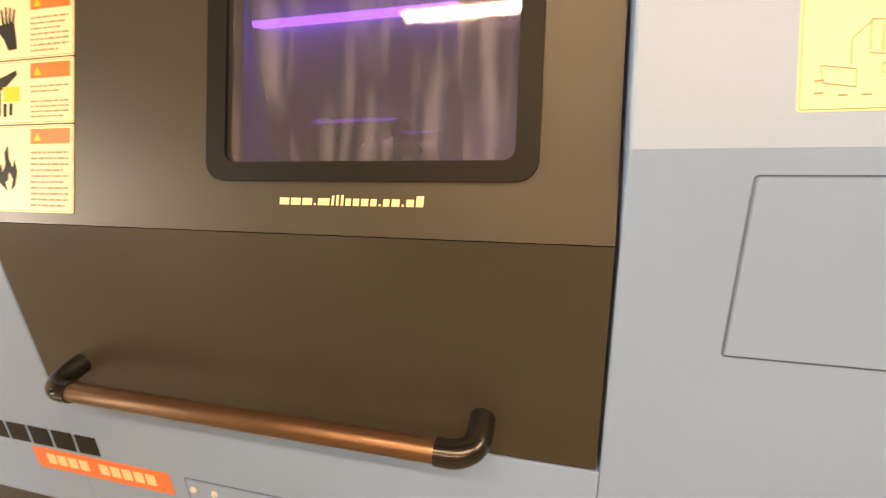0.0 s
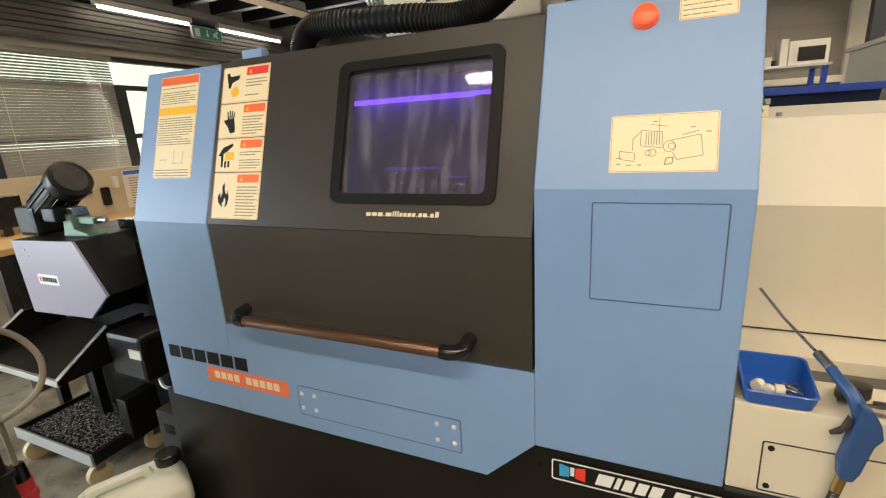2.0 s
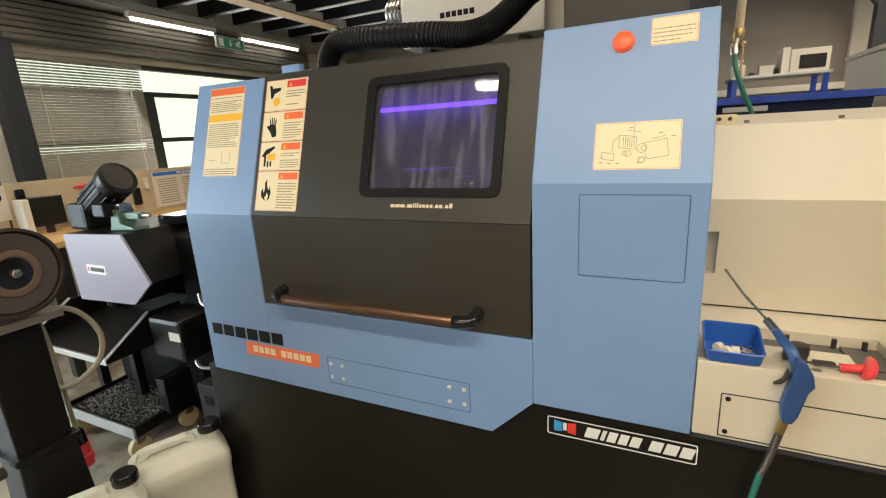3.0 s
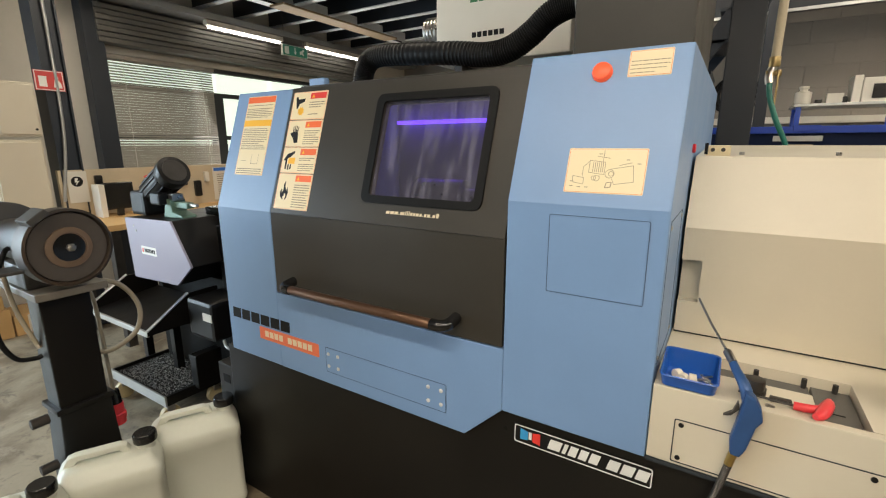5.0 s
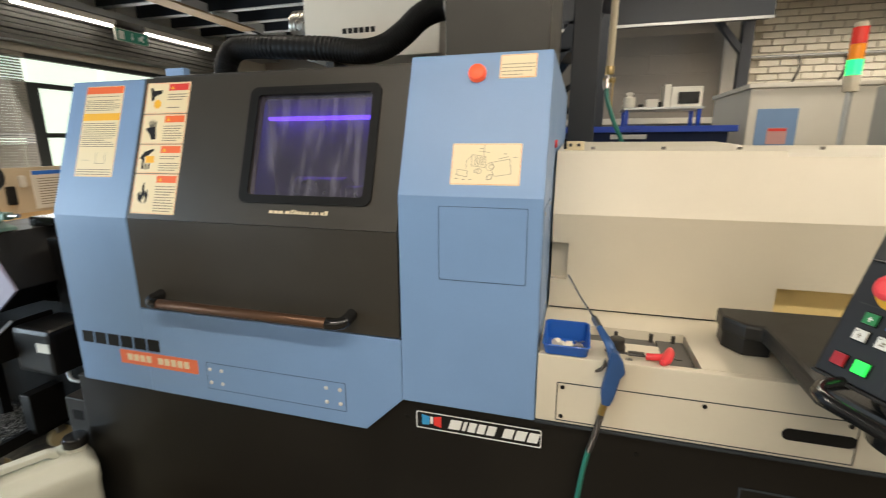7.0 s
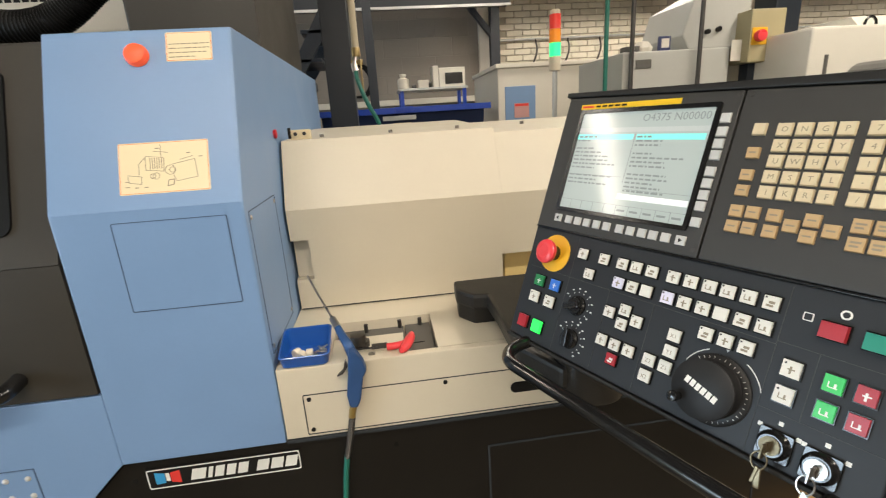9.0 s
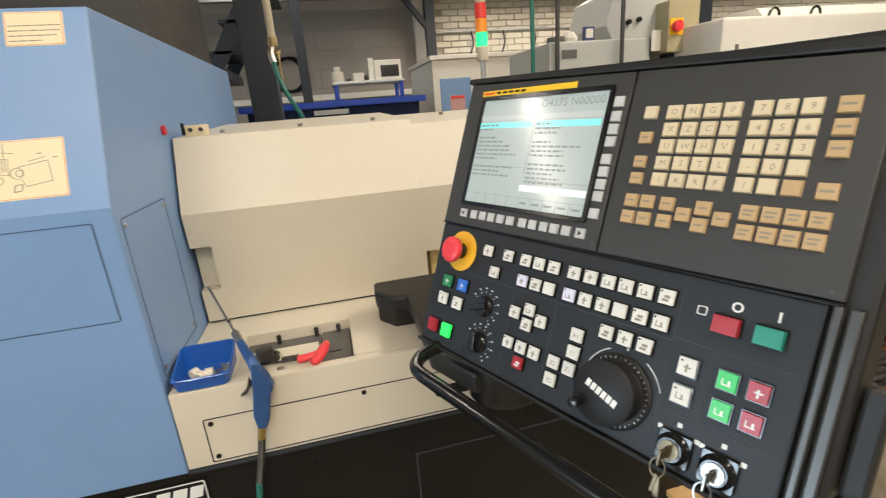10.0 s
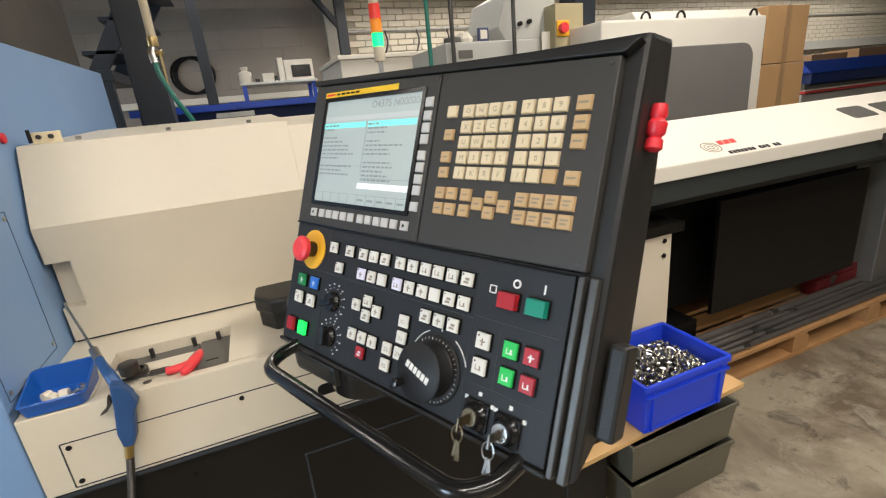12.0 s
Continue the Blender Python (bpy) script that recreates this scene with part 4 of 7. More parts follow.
# swinging arm, in the world's frame
ARM = [(0.843, 0.675), (0.838, 0.61), (0.872, 0.56), (0.905, 0.555), (0.905, 0.45), (0.90, 0.30), (0.95, 0.20), (1.16, 0.22), (1.14, 0.68)]
part("arm", prism(ARM, 0.962, 1.0, "z", 0.008), SHELL, panel, "dark grey swinging arm")
part("arm_end", prism([(0.848, 0.67), (0.843, 0.614), (0.874, 0.566), (0.93, 0.566), (0.95, 0.67)], 0.923, 0.968, "z", 0.006), SHELL, panel)
part("arm_joint", cyl((1.01, 0.235, 0.94), (1.01, 0.235, 1.03), 0.062, n=32, w=0.006), SATIN, panel, smooth=True)

# ---- stickers ----
def sticker(name, m, x0, x1, y0, y1, parent, label, z=0.0022):
    st = part(name, flat(rounded(x0, x1, y0, y1, 0.003), z, z + 0.0006, m), PAPER, parent, label)
    b = ring_plate(rounded(x0 + 0.0015, x1 - 0.0015, y0 + 0.0015, y1 - 0.0015, 0.002), rounded(x0 + 0.0022, x1 - 0.0022, y0 + 0.0022, y1 - 0.0022, 0.002), z + 0.0006, z + 0.0008)
    b.transform(m)
    part("border", b, ORANGE, st)
    return st


def text_lines(m, x0, x1, y0, y1, n, parent, z, seed, material=GREYINK, thick=0.38):
    """Rows of unreadable small print."""
    r = random.Random(seed)
    step = (y1 - y0) / n
    items = []
    for k in range(n):
        if r.random() < 0.08:
            continue
        y, x = y1 - (k + 1) * step, x0
        end = x1 - r.uniform(0, 0.35) * (x1 - x0) * (r.random() < 0.4)
        while x < end:
            w = r.uniform(0.004, 0.014)
            items.append((x, min(x + w, end), y, y + step * thick))
            x += w + 0.0018
    return tagged(part("small_print", rects(m, items, z, z + 0.0003), material, parent), kind="stuff")


def zs(z):
    return (z - 1.19) * 1.0548


Z2 = 0.0028
for k, (z0, z1) in enumerate(((1.483, 1.571), (1.398, 1.481), (1.316, 1.396), (1.204, 1.314))):
    y0, y1 = zs(z0), zs(z1)
    st = sticker("warning_sticker", SD, -0.74, -0.584, y0, y1, door, "cream warning sticker with an orange heading and dark pictogram")
    part("heading", rects(SD, [(-0.660, -0.590, y1 - 0.025, y1 - 0.005)], Z2, Z2 + 0.0003), REDINK if k == 0 else ORANGE, st)
    part("heading_mark", flat([(-0.653, y1 - 0.021), (-0.641, y1 - 0.021), (-0.647, y1 - 0.010)], Z2 + 0.0003, Z2 + 0.0005, SD), AMBER, st)
    text_lines(SD, -0.660, -0.592, y0 + 0.008, y1 - 0.03, 7 if k < 3 else 10, st, Z2, 10 + k)
    cx, cy = -0.70, (y0 + y1) / 2
    if k == 0:
        part("pictogram", flat([(-0.727, cy + 0.030), (-0.719, cy + 0.032), (-0.714, cy + 0.022), (-0.682, cy + 0.024), (-0.684, cy + 0.014), (-0.706, cy + 0.006), (-0.712, cy - 0.008), (-0.718, cy - 0.008)], Z2, Z2 + 0.0003, SD), INK, st)
        pts = [((0.0155 if i % 2 else 0.0115) * math.cos(radians(22.5 * i)) - 0.695, (0.0155 if i % 2 else 0.0115) * math.sin(radians(22.5 * i)) + cy - 0.018) for i in range(16)]
        part("gear_mark", flat(pts, Z2, Z2 + 0.0003, SD), AMBER, st)
    elif k == 1:
        part("pictogram", flat([(-0.712, cy + 0.004), (-0.690, cy + 0.006), (-0.686, cy - 0.012), (-0.684, cy - 0.03), (-0.70, cy - 0.032), (-0.709, cy - 0.016), (-0.722, cy - 0.003), (-0.724, cy + 0.002), (-0.719, cy + 0.003)], Z2, Z2 + 0.0003, SD), INK, st)
        for i in range(4):
            x = -0.7118 + i * 0.0058
            part("pictogram", flat([(x, cy + 0.003), (x + 0.0044, cy + 0.003), (x + 0.0038 + (i - 1.5) * 0.0022, cy + 0.028 - abs(i - 1.3) * 0.0035), (x + 0.0006 + (i - 1.5) * 0.0022, cy + 0.028 - abs(i - 1.3) * 0.0035)], Z2 + 0.0001, Z2 + 0.0004, SD), INK, st)
    elif k == 2:
        part("pictogram", flat([(-0.733, cy - 0.0), (-0.718, cy + 0.020), (-0.686, cy + 0.030), (-0.684, cy + 0.024), (-0.705, cy + 0.008), (-0.715, cy + 0.004), (-0.715, cy - 0.03), (-0.722, cy - 0.03), (-0.723, cy - 0.002)], Z2, Z2 + 0.0003, SD), INK, st)
        part("block_mark", rects(SD, [(-0.71, -0.679, cy - 0.012, cy + 0.008)], Z2 + 0.0003, Z2 + 0.0005), AMBER, st)
        part("pictogram", rects(SD, [(-0.71, -0.704, cy - 0.032, cy - 0.014), (-0.699, -0.693, cy - 0.03, cy - 0.014)], Z2, Z2 + 0.0003), INK, st)
    else:
        fl = [(-0.703, -0.030), (-0.719, -0.018), (-0.722, -0.002), (-0.714, 0.008), (-0.713, -0.006), (-0.707, 0.006), (-0.709, 0.022), (-0.702, 0.034), (-0.700, 0.014), (-0.693, 0.002), (-0.690, 0.014), (-0.684, -0.004), (-0.688, -0.022), (-0.696, -0.030), (-0.693, -0.014), (-0.699, -0.004), (-0.702, -0.016), (-0.707, -0.018)]
        part("pictogram", flat([(x, cy + y) for x, y in fl], Z2, Z2 + 0.0003, SD), INK, st)
y0, y1 = zs(1.303), zs(1.570)
st = sticker("notice_sticker", SD, -0.981, -0.832, y0, y1, lathe, "cream notice sticker with orange and yellow bands", 0.0)
part("red_band", rects(SD, [(-0.979, -0.834, y1 - 0.024, y1 - 0.003)], 0.0008, 0.001), ORANGE, st)
part("yellow_band", rects(SD, [(-0.979, -0.834, y1 - 0.108, y1 - 0.086)], 0.0008, 0.001), AMBER, st)
text_lines(SD, -0.974, -0.842, y1 - 0.083, y1 - 0.028, 9, st, 0.0008, 21)
text_lines(SD, -0.974, -0.842, y1 - 0.190, y1 - 0.112, 12, st, 0.0008, 22)
text_lines(SD, -0.974, -0.842, y0 + 0.006, y0 + 0.028, 3, st, 0.0008, 23)
part("drawing", rects(SD, [(-0.905, -0.87, y0 + 0.04, y0 + 0.0412), (-0.905, -0.9038, y0 + 0.04, y0 + 0.075), (-0.87, -0.8688, y0 + 0.04, y0 + 0.075)], 0.0008, 0.001), GREYINK, st)
part("drawn_line", rects(SD, [(-0.96, -0.93, y0 + 0.05, y0 + 0.0512)], 0.0008, 0.001), GREYINK, st)


def zr(z):
    return (z - 1.28) * 1.066


y0, y1 = zr(1.306), zr(1.397)
st = sticker("axis_diagram_sticker", SR, 0.211, 0.370, y0, y1, lathe, "cream sticker with a line drawing of the machine's axes", 0.0)


def stroke(pts, parent, w=0.001):
    b = None
    for p, q in zip(pts, pts[1:]):
        d = (Vector(q) - Vector(p)).normalized() * w / 2
        nn = Vector((-d.y, d.x))
        b = flat([(p[0] - nn.x, p[1] - nn.y), (q[0] - nn.x, q[1] - nn.y), (q[0] + nn.x, q[1] + nn.y), (p[0] + nn.x, p[1] + nn.y)], 0.0008, 0.001, SR, b)
    part("drawn_line", b, GREYINK, parent)


def arc(cx, cy, r, a0=0, a1=360, n=14):
    return [(cx + r * math.cos(radians(a0 + (a1 - a0) * i / n)), cy + r * math.sin(radians(a0 + (a1 - a0) * i / n))) for i in range(n + 1)]


yc = (y0 + y1) / 2
stroke([(0.285, yc + 0.02), (0.285, yc + 0.044)], st)
stroke([(0.272, yc + 0.031), (0.298, yc + 0.027)], st)
stroke([(0.258, yc - 0.004), (0.258, yc + 0.022), (0.290, yc + 0.018), (0.290, yc - 0.008), (0.258, yc - 0.004)], st)
for i in range(6):
    stroke([(0.266 + i * 0.004, yc - 0.003), (0.266 + i * 0.004, yc + 0.018)], st, 0.0012)
stroke([(0.246, yc - 0.012), (0.246, yc + 0.008), (0.258, yc + 0.02)], st)
stroke([(0.226, yc - 0.012), (0.25, yc - 0.016), (0.25, yc - 0.03), (0.228, yc - 0.026), (0.226, yc - 0.012)], st)
stroke(arc(0.276, yc - 0.016, 0.006), st)
stroke(arc(0.270, yc - 0.016, 0.0045), st)
stroke(arc(0.301, yc - 0.006, 0.009), st)
stroke(arc(0.304, yc - 0.006, 0.005), st)
stroke([(0.303, yc + 0.004), (0.345, yc + 0.012), (0.349, yc - 0.022), (0.312, yc - 0.028), (0.306, yc - 0.016)], st)
stroke([(0.318, yc + 0.012), (0.342, yc + 0.018)], st)
stroke([(0.295, yc - 0.036), (0.306, yc - 0.034), (0.307, yc - 0.024), (0.297, yc - 0.025), (0.295, yc - 0.036)], st, 0.0016)
for x, y in ((0.222, yc - 0.024), (0.222, yc - 0.034), (0.238, yc - 0.036), (0.254, yc - 0.036), (0.33, yc + 0.024), (0.352, yc + 0.016), (0.275, yc + 0.036)):
    stroke([(x, y), (x + 0.007, y)], st, 0.0016)
st = sticker("notice_sticker", SR, 0.305, 0.389, zr(1.541), zr(1.595), lathe, "small faded cream notice sticker", 0.0)
text_lines(SR, 0.31, 0.384, zr(1.548), zr(1.588), 5, st, 0.0008, 31, thick=0.2)

# ---- on the lathe's roof ----
hose = thing("extraction_hose", "black corrugated extraction hose over the lathe's roof", "hose", (-0.97, 1.2, 1.597))
hose_line = smooth_path([(-0.985, 1.2, 1.60), (-0.985, 1.2, 1.70), (-0.96, 1.2, 1.76), (-0.90, 1.2, 1.79), (-0.75, 1.2, 1.785), (-0.5, 1.2, 1.765), (-0.35, 1.2, 1.745), (-0.25, 1.2, 1.757), (-0.17, 1.2, 1.80), (-0.10, 1.2, 1.853), (-0.03, 1.2, 1.878), (0.05, 1.2, 1.88)], 30)
part("corrugated_tube", tube(hose_line, 0.046, 18, radii=[0.0475 if i % 3 < 1 else 0.0445 for i in range(len(hose_line))]), RUBBER, hose, smooth=True)
part("clamp", cyl((0.0, 1.2, 1.879), (0.022, 1.2, 1.8795), 0.051, n=24, w=0.002), STEEL, hose, "steel hose clamp", smooth=True)
part("flange", cyl((-0.985, 1.2, 1.597), (-0.985, 1.2, 1.612), 0.06, n=24, w=0.002), SATIN, hose, smooth=True)

tank = thing("grey_cabinet", "tall charcoal sheet-metal cabinet on the lathe's roof", "cabinet", (0.21, 1.4, 1.61))
part("body", box(0.05, 0.385, 1.0, 1.72, 1.611, 2.45, 0.006), DOOR, tank)
part("hose_socket", cyl((0.02, 1.2, 1.88), (0.052, 1.2, 1.88), 0.047, n=24), SATIN, tank, smooth=True)
mist = thing("mist_collector", "cream box-shaped mist collector with green and black marks", "extractor", (-0.45, 1.75, 1.60))
part("body", box(-0.775, -0.115, 1.5, 2.0, 1.78, 2.6, 0.008), WHITE, mist)
part("support", box(-0.7, -0.66, 1.55, 1.7, 1.60, 1.782), DARKSTEEL, mist)
part("support", box(-0.24, -0.2, 1.55, 1.7, 1.60, 1.782), DARKSTEEL, mist)
MM = Matrix(((1, 0, 0, 0), (0, 0, -1, 1.5), (0, 1, 0, 0), (0, 0, 0, 1)))
GREENINK = mat("green_ink", (0.02, 0.16, 0.05), 0.5)
for i in range(5):
    part("green_mark", rects(MM, [(-0.59 + i * 0.045, -0.552 + i * 0.045, 2.035, 2.07)], 0, 0.001), GREENINK, mist)
for i in range(6):
    part("dark_mark", rects(MM, [(-0.58 + i * 0.028, -0.558 + i * 0.028, 1.885, 1.908)], 0, 0.001), INK, mist)
fan = part("fan_motor", cyl((-0.885, 1.6, 1.96), (-0.775, 1.6, 1.955), 0.062, n=28, w=0.006), STEEL, mist, "bare metal motor on the collector's side", smooth=True)
for k in range(5):
    part("cooling_ring", cyl((-0.875 + k * 0.02, 1.6, 1.96), (-0.867 + k * 0.02, 1.6, 1.96), 0.067, n=28), STEEL, fan, smooth=True)
BROWN = mat("brown_wood_block", (0.22, 0.1, 0.05), 0.7, var=0.25, scale=20)
for x in (-0.70, -0.60, -0.38):
    bl = thing("wood_block", "brown wooden block lying on the lathe's roof", "block", (x, 1.3, 1.597), group="blocks on the roof")
    part("block", box(x, x + 0.07, 1.27, 1.34, 1.5975, 1.69, 0.003), BROWN, bl)

# ---- on the cream bed ----
BINBLUE = mat("blue_bin_plastic", (0.012, 0.09, 0.38), 0.35, var=0.08, coat=0.2)


def open_bin(name, label, category, x0, x1, y0, y1, z0, z1, t, material, flare=0.0, front=None, lip=0.0):
    """An open container with thick walls, a floor and a rim; front: the lower height of its front wall."""
    th = thing(name, label, category, ((x0 + x1) / 2, (y0 + y1) / 2, z0))
    f = z1 if front is None else front
    b = bmesh.new()
    def ring(i, hf, hb, fl):
        return [b.verts.new(p) for p in ((x0 - fl + i, y0 - fl + i, hf), (x1 + fl - i, y0 - fl + i, hf), (x1 + fl - i, y1 + fl - i, hb), (x0 - fl + i, y1 + fl - i, hb))]
    rings = [ring(0, z0, z0, 0), ring(0, f, z1, flare), ring(t, f, z1, flare), ring(t, z0 + t, z0 + t, 0)]
    b.faces.new(rings[0][::-1])
    for p, q in zip(rings, rings[1:]):
        for i in range(4):
            j = (i + 1) % 4
            b.faces.new((p[i], p[j], q[j], q[i]))
    b.faces.new(rings[3])
    bmesh.ops.recalc_face_normals(b, faces=b.faces)
    part("body", bevel(b, t * 0.3, 1), material, th)
    if lip:
        o = rounded(x0 - flare - lip, x1 + flare + lip, y0 - flare - lip, y1 + flare + lip, lip * 1.5)
        i = rounded(x0 - flare, x1 + flare, y0 - flare, y1 + flare, lip)
        part("rim", ring_plate(o, i, z1 - lip * 2, z1 + 0.001), material, th)
    return th


DK = DECK
def stacking_bin(name, label, x0, x1, y0, y1, z0, back, front, t, material):
    """A small open-fronted bin: rounded corners, walls that flare upward and a rim that dips to a low front."""
    th = thing(name, label, "bin", ((x0 + x1) / 2, (y0 + y1) / 2, z0))
    b = bmesh.new()
    rows = []
    for inset, fl, level, lift in ((0.008, 0.0, 0.0, 0.0), (0.0, 0.0, 0.12, 0.0), (-0.004, 0.004, 1.0, 0.0), (-0.0055, 0.0055, 1.0, 0.002), (-0.004, 0.004, 1.0, 0.004), (t - 0.004, 0.004, 1.0, 0.003), (t, 0.0, 0.12, 0.0), (t + 0.006, 0.0, 0.0, t)):
        row = []
        for x, y in rounded(x0 + inset, x1 - inset, y0 + inset, y1 - inset, 0.012, 4):
            k = min(1.0, max(0.0, (y - y0 - 0.012) / (0.55 * (y1 - y0))))
            top = front + (back - front) * k * k * (3 - 2 * k)
            row.append(b.verts.new((x, y, z0 + level * top + lift)))
        rows.append(row)
    n = len(rows[0])
    for p, q in zip(rows, rows[1:]):
        for i in range(n):
            b.faces.new((p[i], p[(i + 1) % n], q[(i + 1) % n], q[i]))
    b.faces.new(rows[0][::-1])
    b.faces.new(rows[-1])
    part("body", b, material, th, smooth=True)
    return th


sb = stacking_bin("small_parts_bin", "small blue plastic bin with a low front on the cream bed", 0.441, 0.536, 0.455, 0.548, DK, 0.046, 0.024, 0.003, BINBLUE)
bit = mat("white_plastic_bush", (0.65, 0.6, 0.48), 0.5, var=0.1)
for x, y, a in ((0.478, 0.485, 20), (0.495, 0.492, 110), (0.466, 0.50, 70)):
    t = thing("plastic_bush", "small white plastic bush in the blue bin", "bush", (x, y, DK + 0.003), group="bushes in the bin")
    part("bush", cyl((x - 0.007 * math.cos(a), y - 0.007 * math.sin(a), DK + 0.013), (x + 0.007 * math.cos(a), y + 0.007 * math.sin(a), DK + 0.013), 0.0098, n=16, w=0.001), bit, t, smooth=True)
for k in range(14):
    x, y, a = rnd.uniform(0.503, 0.525), rnd.uniform(0.475, 0.53), rnd.uniform(0, 3.1)
    t = thing("steel_pin", "small bright steel pin in the blue bin", "pin", (x, y, DK + 0.003), group="pins in the bin")
    part("pin", cyl((x - 0.008 * math.cos(a), y - 0.008 * math.sin(a), DK + 0.006), (x + 0.008 * math.cos(a), y + 0.008 * math.sin(a), DK + 0.009), 0.002, n=8), STEEL, t)

gun = thing("air_gun", "blue air blow gun with a long steel nozzle", "air gun", (0.575, 0.46, DK))
GUNBLUE = mat("blue_gun_casting", (0.026, 0.08, 0.22), 0.4, metal=0.2, var=0.15, scale=30)
part("nozzle", tube([(0.484, 0.65, 1.06), (0.515, 0.592, 1.024), (0.555, 0.51, 0.99)], 0.0026, 10), STEEL, gun, smooth=True)
part("nozzle_nut", cyl((0.548, 0.524, 0.996), (0.56, 0.498, 0.985), 0.008, n=12, w=0.001), STEEL, gun)
b = tube(smooth_path([(0.556, 0.508, 0.988), (0.568, 0.484, 0.974), (0.582, 0.462, 0.957), (0.594, 0.450, 0.925)], 6), 0.0085, 12, radii=[0.007 + 0.005 * i / 18 for i in range(19)])
part("neck", b, GUNBLUE, gun, smooth=True)
part("grip", prism([(0.583, 0.958), (0.599, 0.952), (0.611, 0.93), (0.616, 0.908), (0.607, 0.893), (0.597, 0.842), (0.589, 0.824), (0.572, 0.826), (0.569, 0.856), (0.577, 0.905)], 0.431, 0.455, "y", 0.005), GUNBLUE, gun)
part("trigger", prism([(0.574, 0.935), (0.567, 0.912), (0.553, 0.90), (0.566, 0.904), (0.578, 0.92)], 0.437, 0.449, "y", 0.0015), DARKSTEEL, gun)
part("valve_ring", cyl((0.600, 0.50, 0.94), (0.600, 0.50, 0.962), 0.017, n=24, w=0.003), DARKSTEEL, gun, smooth=True)
part("connector", cyl((0.579, 0.443, 0.826), (0.573, 0.441, 0.798), 0.0078, n=12, w=0.001), mat("brass_fitting", (0.45, 0.32, 0.12), 0.3, metal=1.0, var=0.15), gun)
spring = smooth_path([(0.574, 0.441, 0.80), (0.563, 0.438, 0.745), (0.552, 0.437, 0.70)], 30)
part("spring_sleeve", tube(spring, 0.007, 10, radii=[0.0075 if i % 2 else 0.0062 for i in range(len(spring))]), DARKSTEEL, gun)
HOSEG = mat("green_air_hose", (0.015, 0.16, 0.12), 0.4, var=0.1)
part("air_hose", tube(smooth_path([(0.552, 0.437, 0.705), (0.54, 0.435, 0.62), (0.52, 0.43, 0.42), (0.50, 0.42, 0.15), (0.46, 0.38, 0.012), (0.3, 0.35, 0.012)], 10), 0.0062, 10), HOSEG, gun, smooth=True)
tee = thing("t_handle_key", "red T-handle hex key lying over the bed's recess", "tool", (0.68, 0.53, DK))
part("shaft", cyl((0.575, 0.497, DK + 0.008), (0.668, 0.487, DK + 0.008), 0.0026, n=8), DARKSTEEL, tee)
part("handle", tube(smooth_path([(0.662, 0.488, DK + 0.008), (0.672, 0.487, DK + 0.0085), (0.69, 0.489, DK + 0.009), (0.706, 0.495, DK + 0.01)], 5), 0.008, 12), ESTOP, tee, "red plastic handle", smooth=True)
part("handle_wing", tube(smooth_path([(0.691, 0.462, DK + 0.008), (0.70, 0.473, DK + 0.009), (0.709, 0.497, DK + 0.010), (0.716, 0.518, DK + 0.011), (0.719, 0.534, DK + 0.011)], 4), 0.0095, 12, radii=[0.006 + 0.0055 * math.sin(math.pi * i / 16) for i in range(17)]), ESTOP, tee, smooth=True)
chk = thing("clamp_ring", "dark steel clamp ring on the bed", "fixture", (0.60, 0.515, DK - 0.03))
part("ring", lathe_profile([(0.026, -0.034), (0.026, 0.012), (0.018, 0.014), (0.018, 0.004), (0.002, 0.004)], 24, m=Matrix.Translation((0.602, 0.528, DK)) @ Matrix.Diagonal((0.8, 0.8, 0.8, 1))), DARKSTEEL, chk, smooth=True)
part("foot", box(0.627, 0.662, 0.503, 0.516, DK - 0.003, DK + 0.006, 0.002), DARKSTEEL, chk)
# outline of the door in the black base and its marks
MB = Matrix(((1, 0, 0, 0), (0, 0, -1, 0.47), (0, 1, 0, 0), (0, 0, 0, 1)))
b = ring_plate(rounded(0.875, 1.6, 0.12, 0.652, 0.004), rounded(0.88, 1.595, 0.125, 0.647, 0.003), 0.0, 0.0015)
b.transform(MB)
part("base_door_gap", b, LINE, lathe)
for x in (0.094, 0.66, 1.15):
    b = lathe_profile([(0.006, 0), (0.006, 0.001), (0.003, 0.0012)], 12)
    b.transform(MB @ pose(x, 0.69, 0.0))
    part("base_screw", b, INK, lathe)
part("block_slot", box(-1.165, -1.12, 0.4725, 0.48, 0.455, 0.49), DEEP, lathe)

# ---- window wall ----
FRAME = mat("dark_window_frame_paint", (0.03, 0.035, 0.035), 0.5, var=0.1)
win = tagged(thing("window_1", "", "", (WX, 2.9, 1.1)), "dark-framed window with bright daylight outside", "window", kind="structure")
for y in (1.53, 4.1, 4.56):
    part("mullion", box(WX - 0.12, WX - 0.04, y - 0.03, y + 0.03, 1.1, 2.2, 0.004), FRAME, win)
for z in (1.12, 1.48, 1.93, 2.18):
    part("transom", box(WX - 0.115, WX - 0.045, 1.36, 4.56, z - 0.022, z + 0.022, 0.004), FRAME, win)
part("mullion", box(WX - 0.12, WX - 0.04, 3.32, 3.38, 1.1, 1.93, 0.004), FRAME, win)
part("mullion", box(WX - 0.13, WX - 0.03, 2.57, 2.69, 1.1, 1.94, 0.004), FRAME, win)
PANE = glass_mat("window_glass", (0.95, 0.97, 0.96), 0.01, 0.92)
for y0, y1 in ((1.39, 2.59), (2.65, 3.32), (3.38, 4.07), (4.13, 4.53)):
    p = part("pane", box(WX - 0.085, WX - 0.08, y0, y1, 1.14, 2.16), PANE, win)
    p.visible_shadow = False
part("window_sill", box(WX - 0.04, WX + 0.12, 1.3, 4.6, 1.075, 1.1, 0.004), WALLW, win)
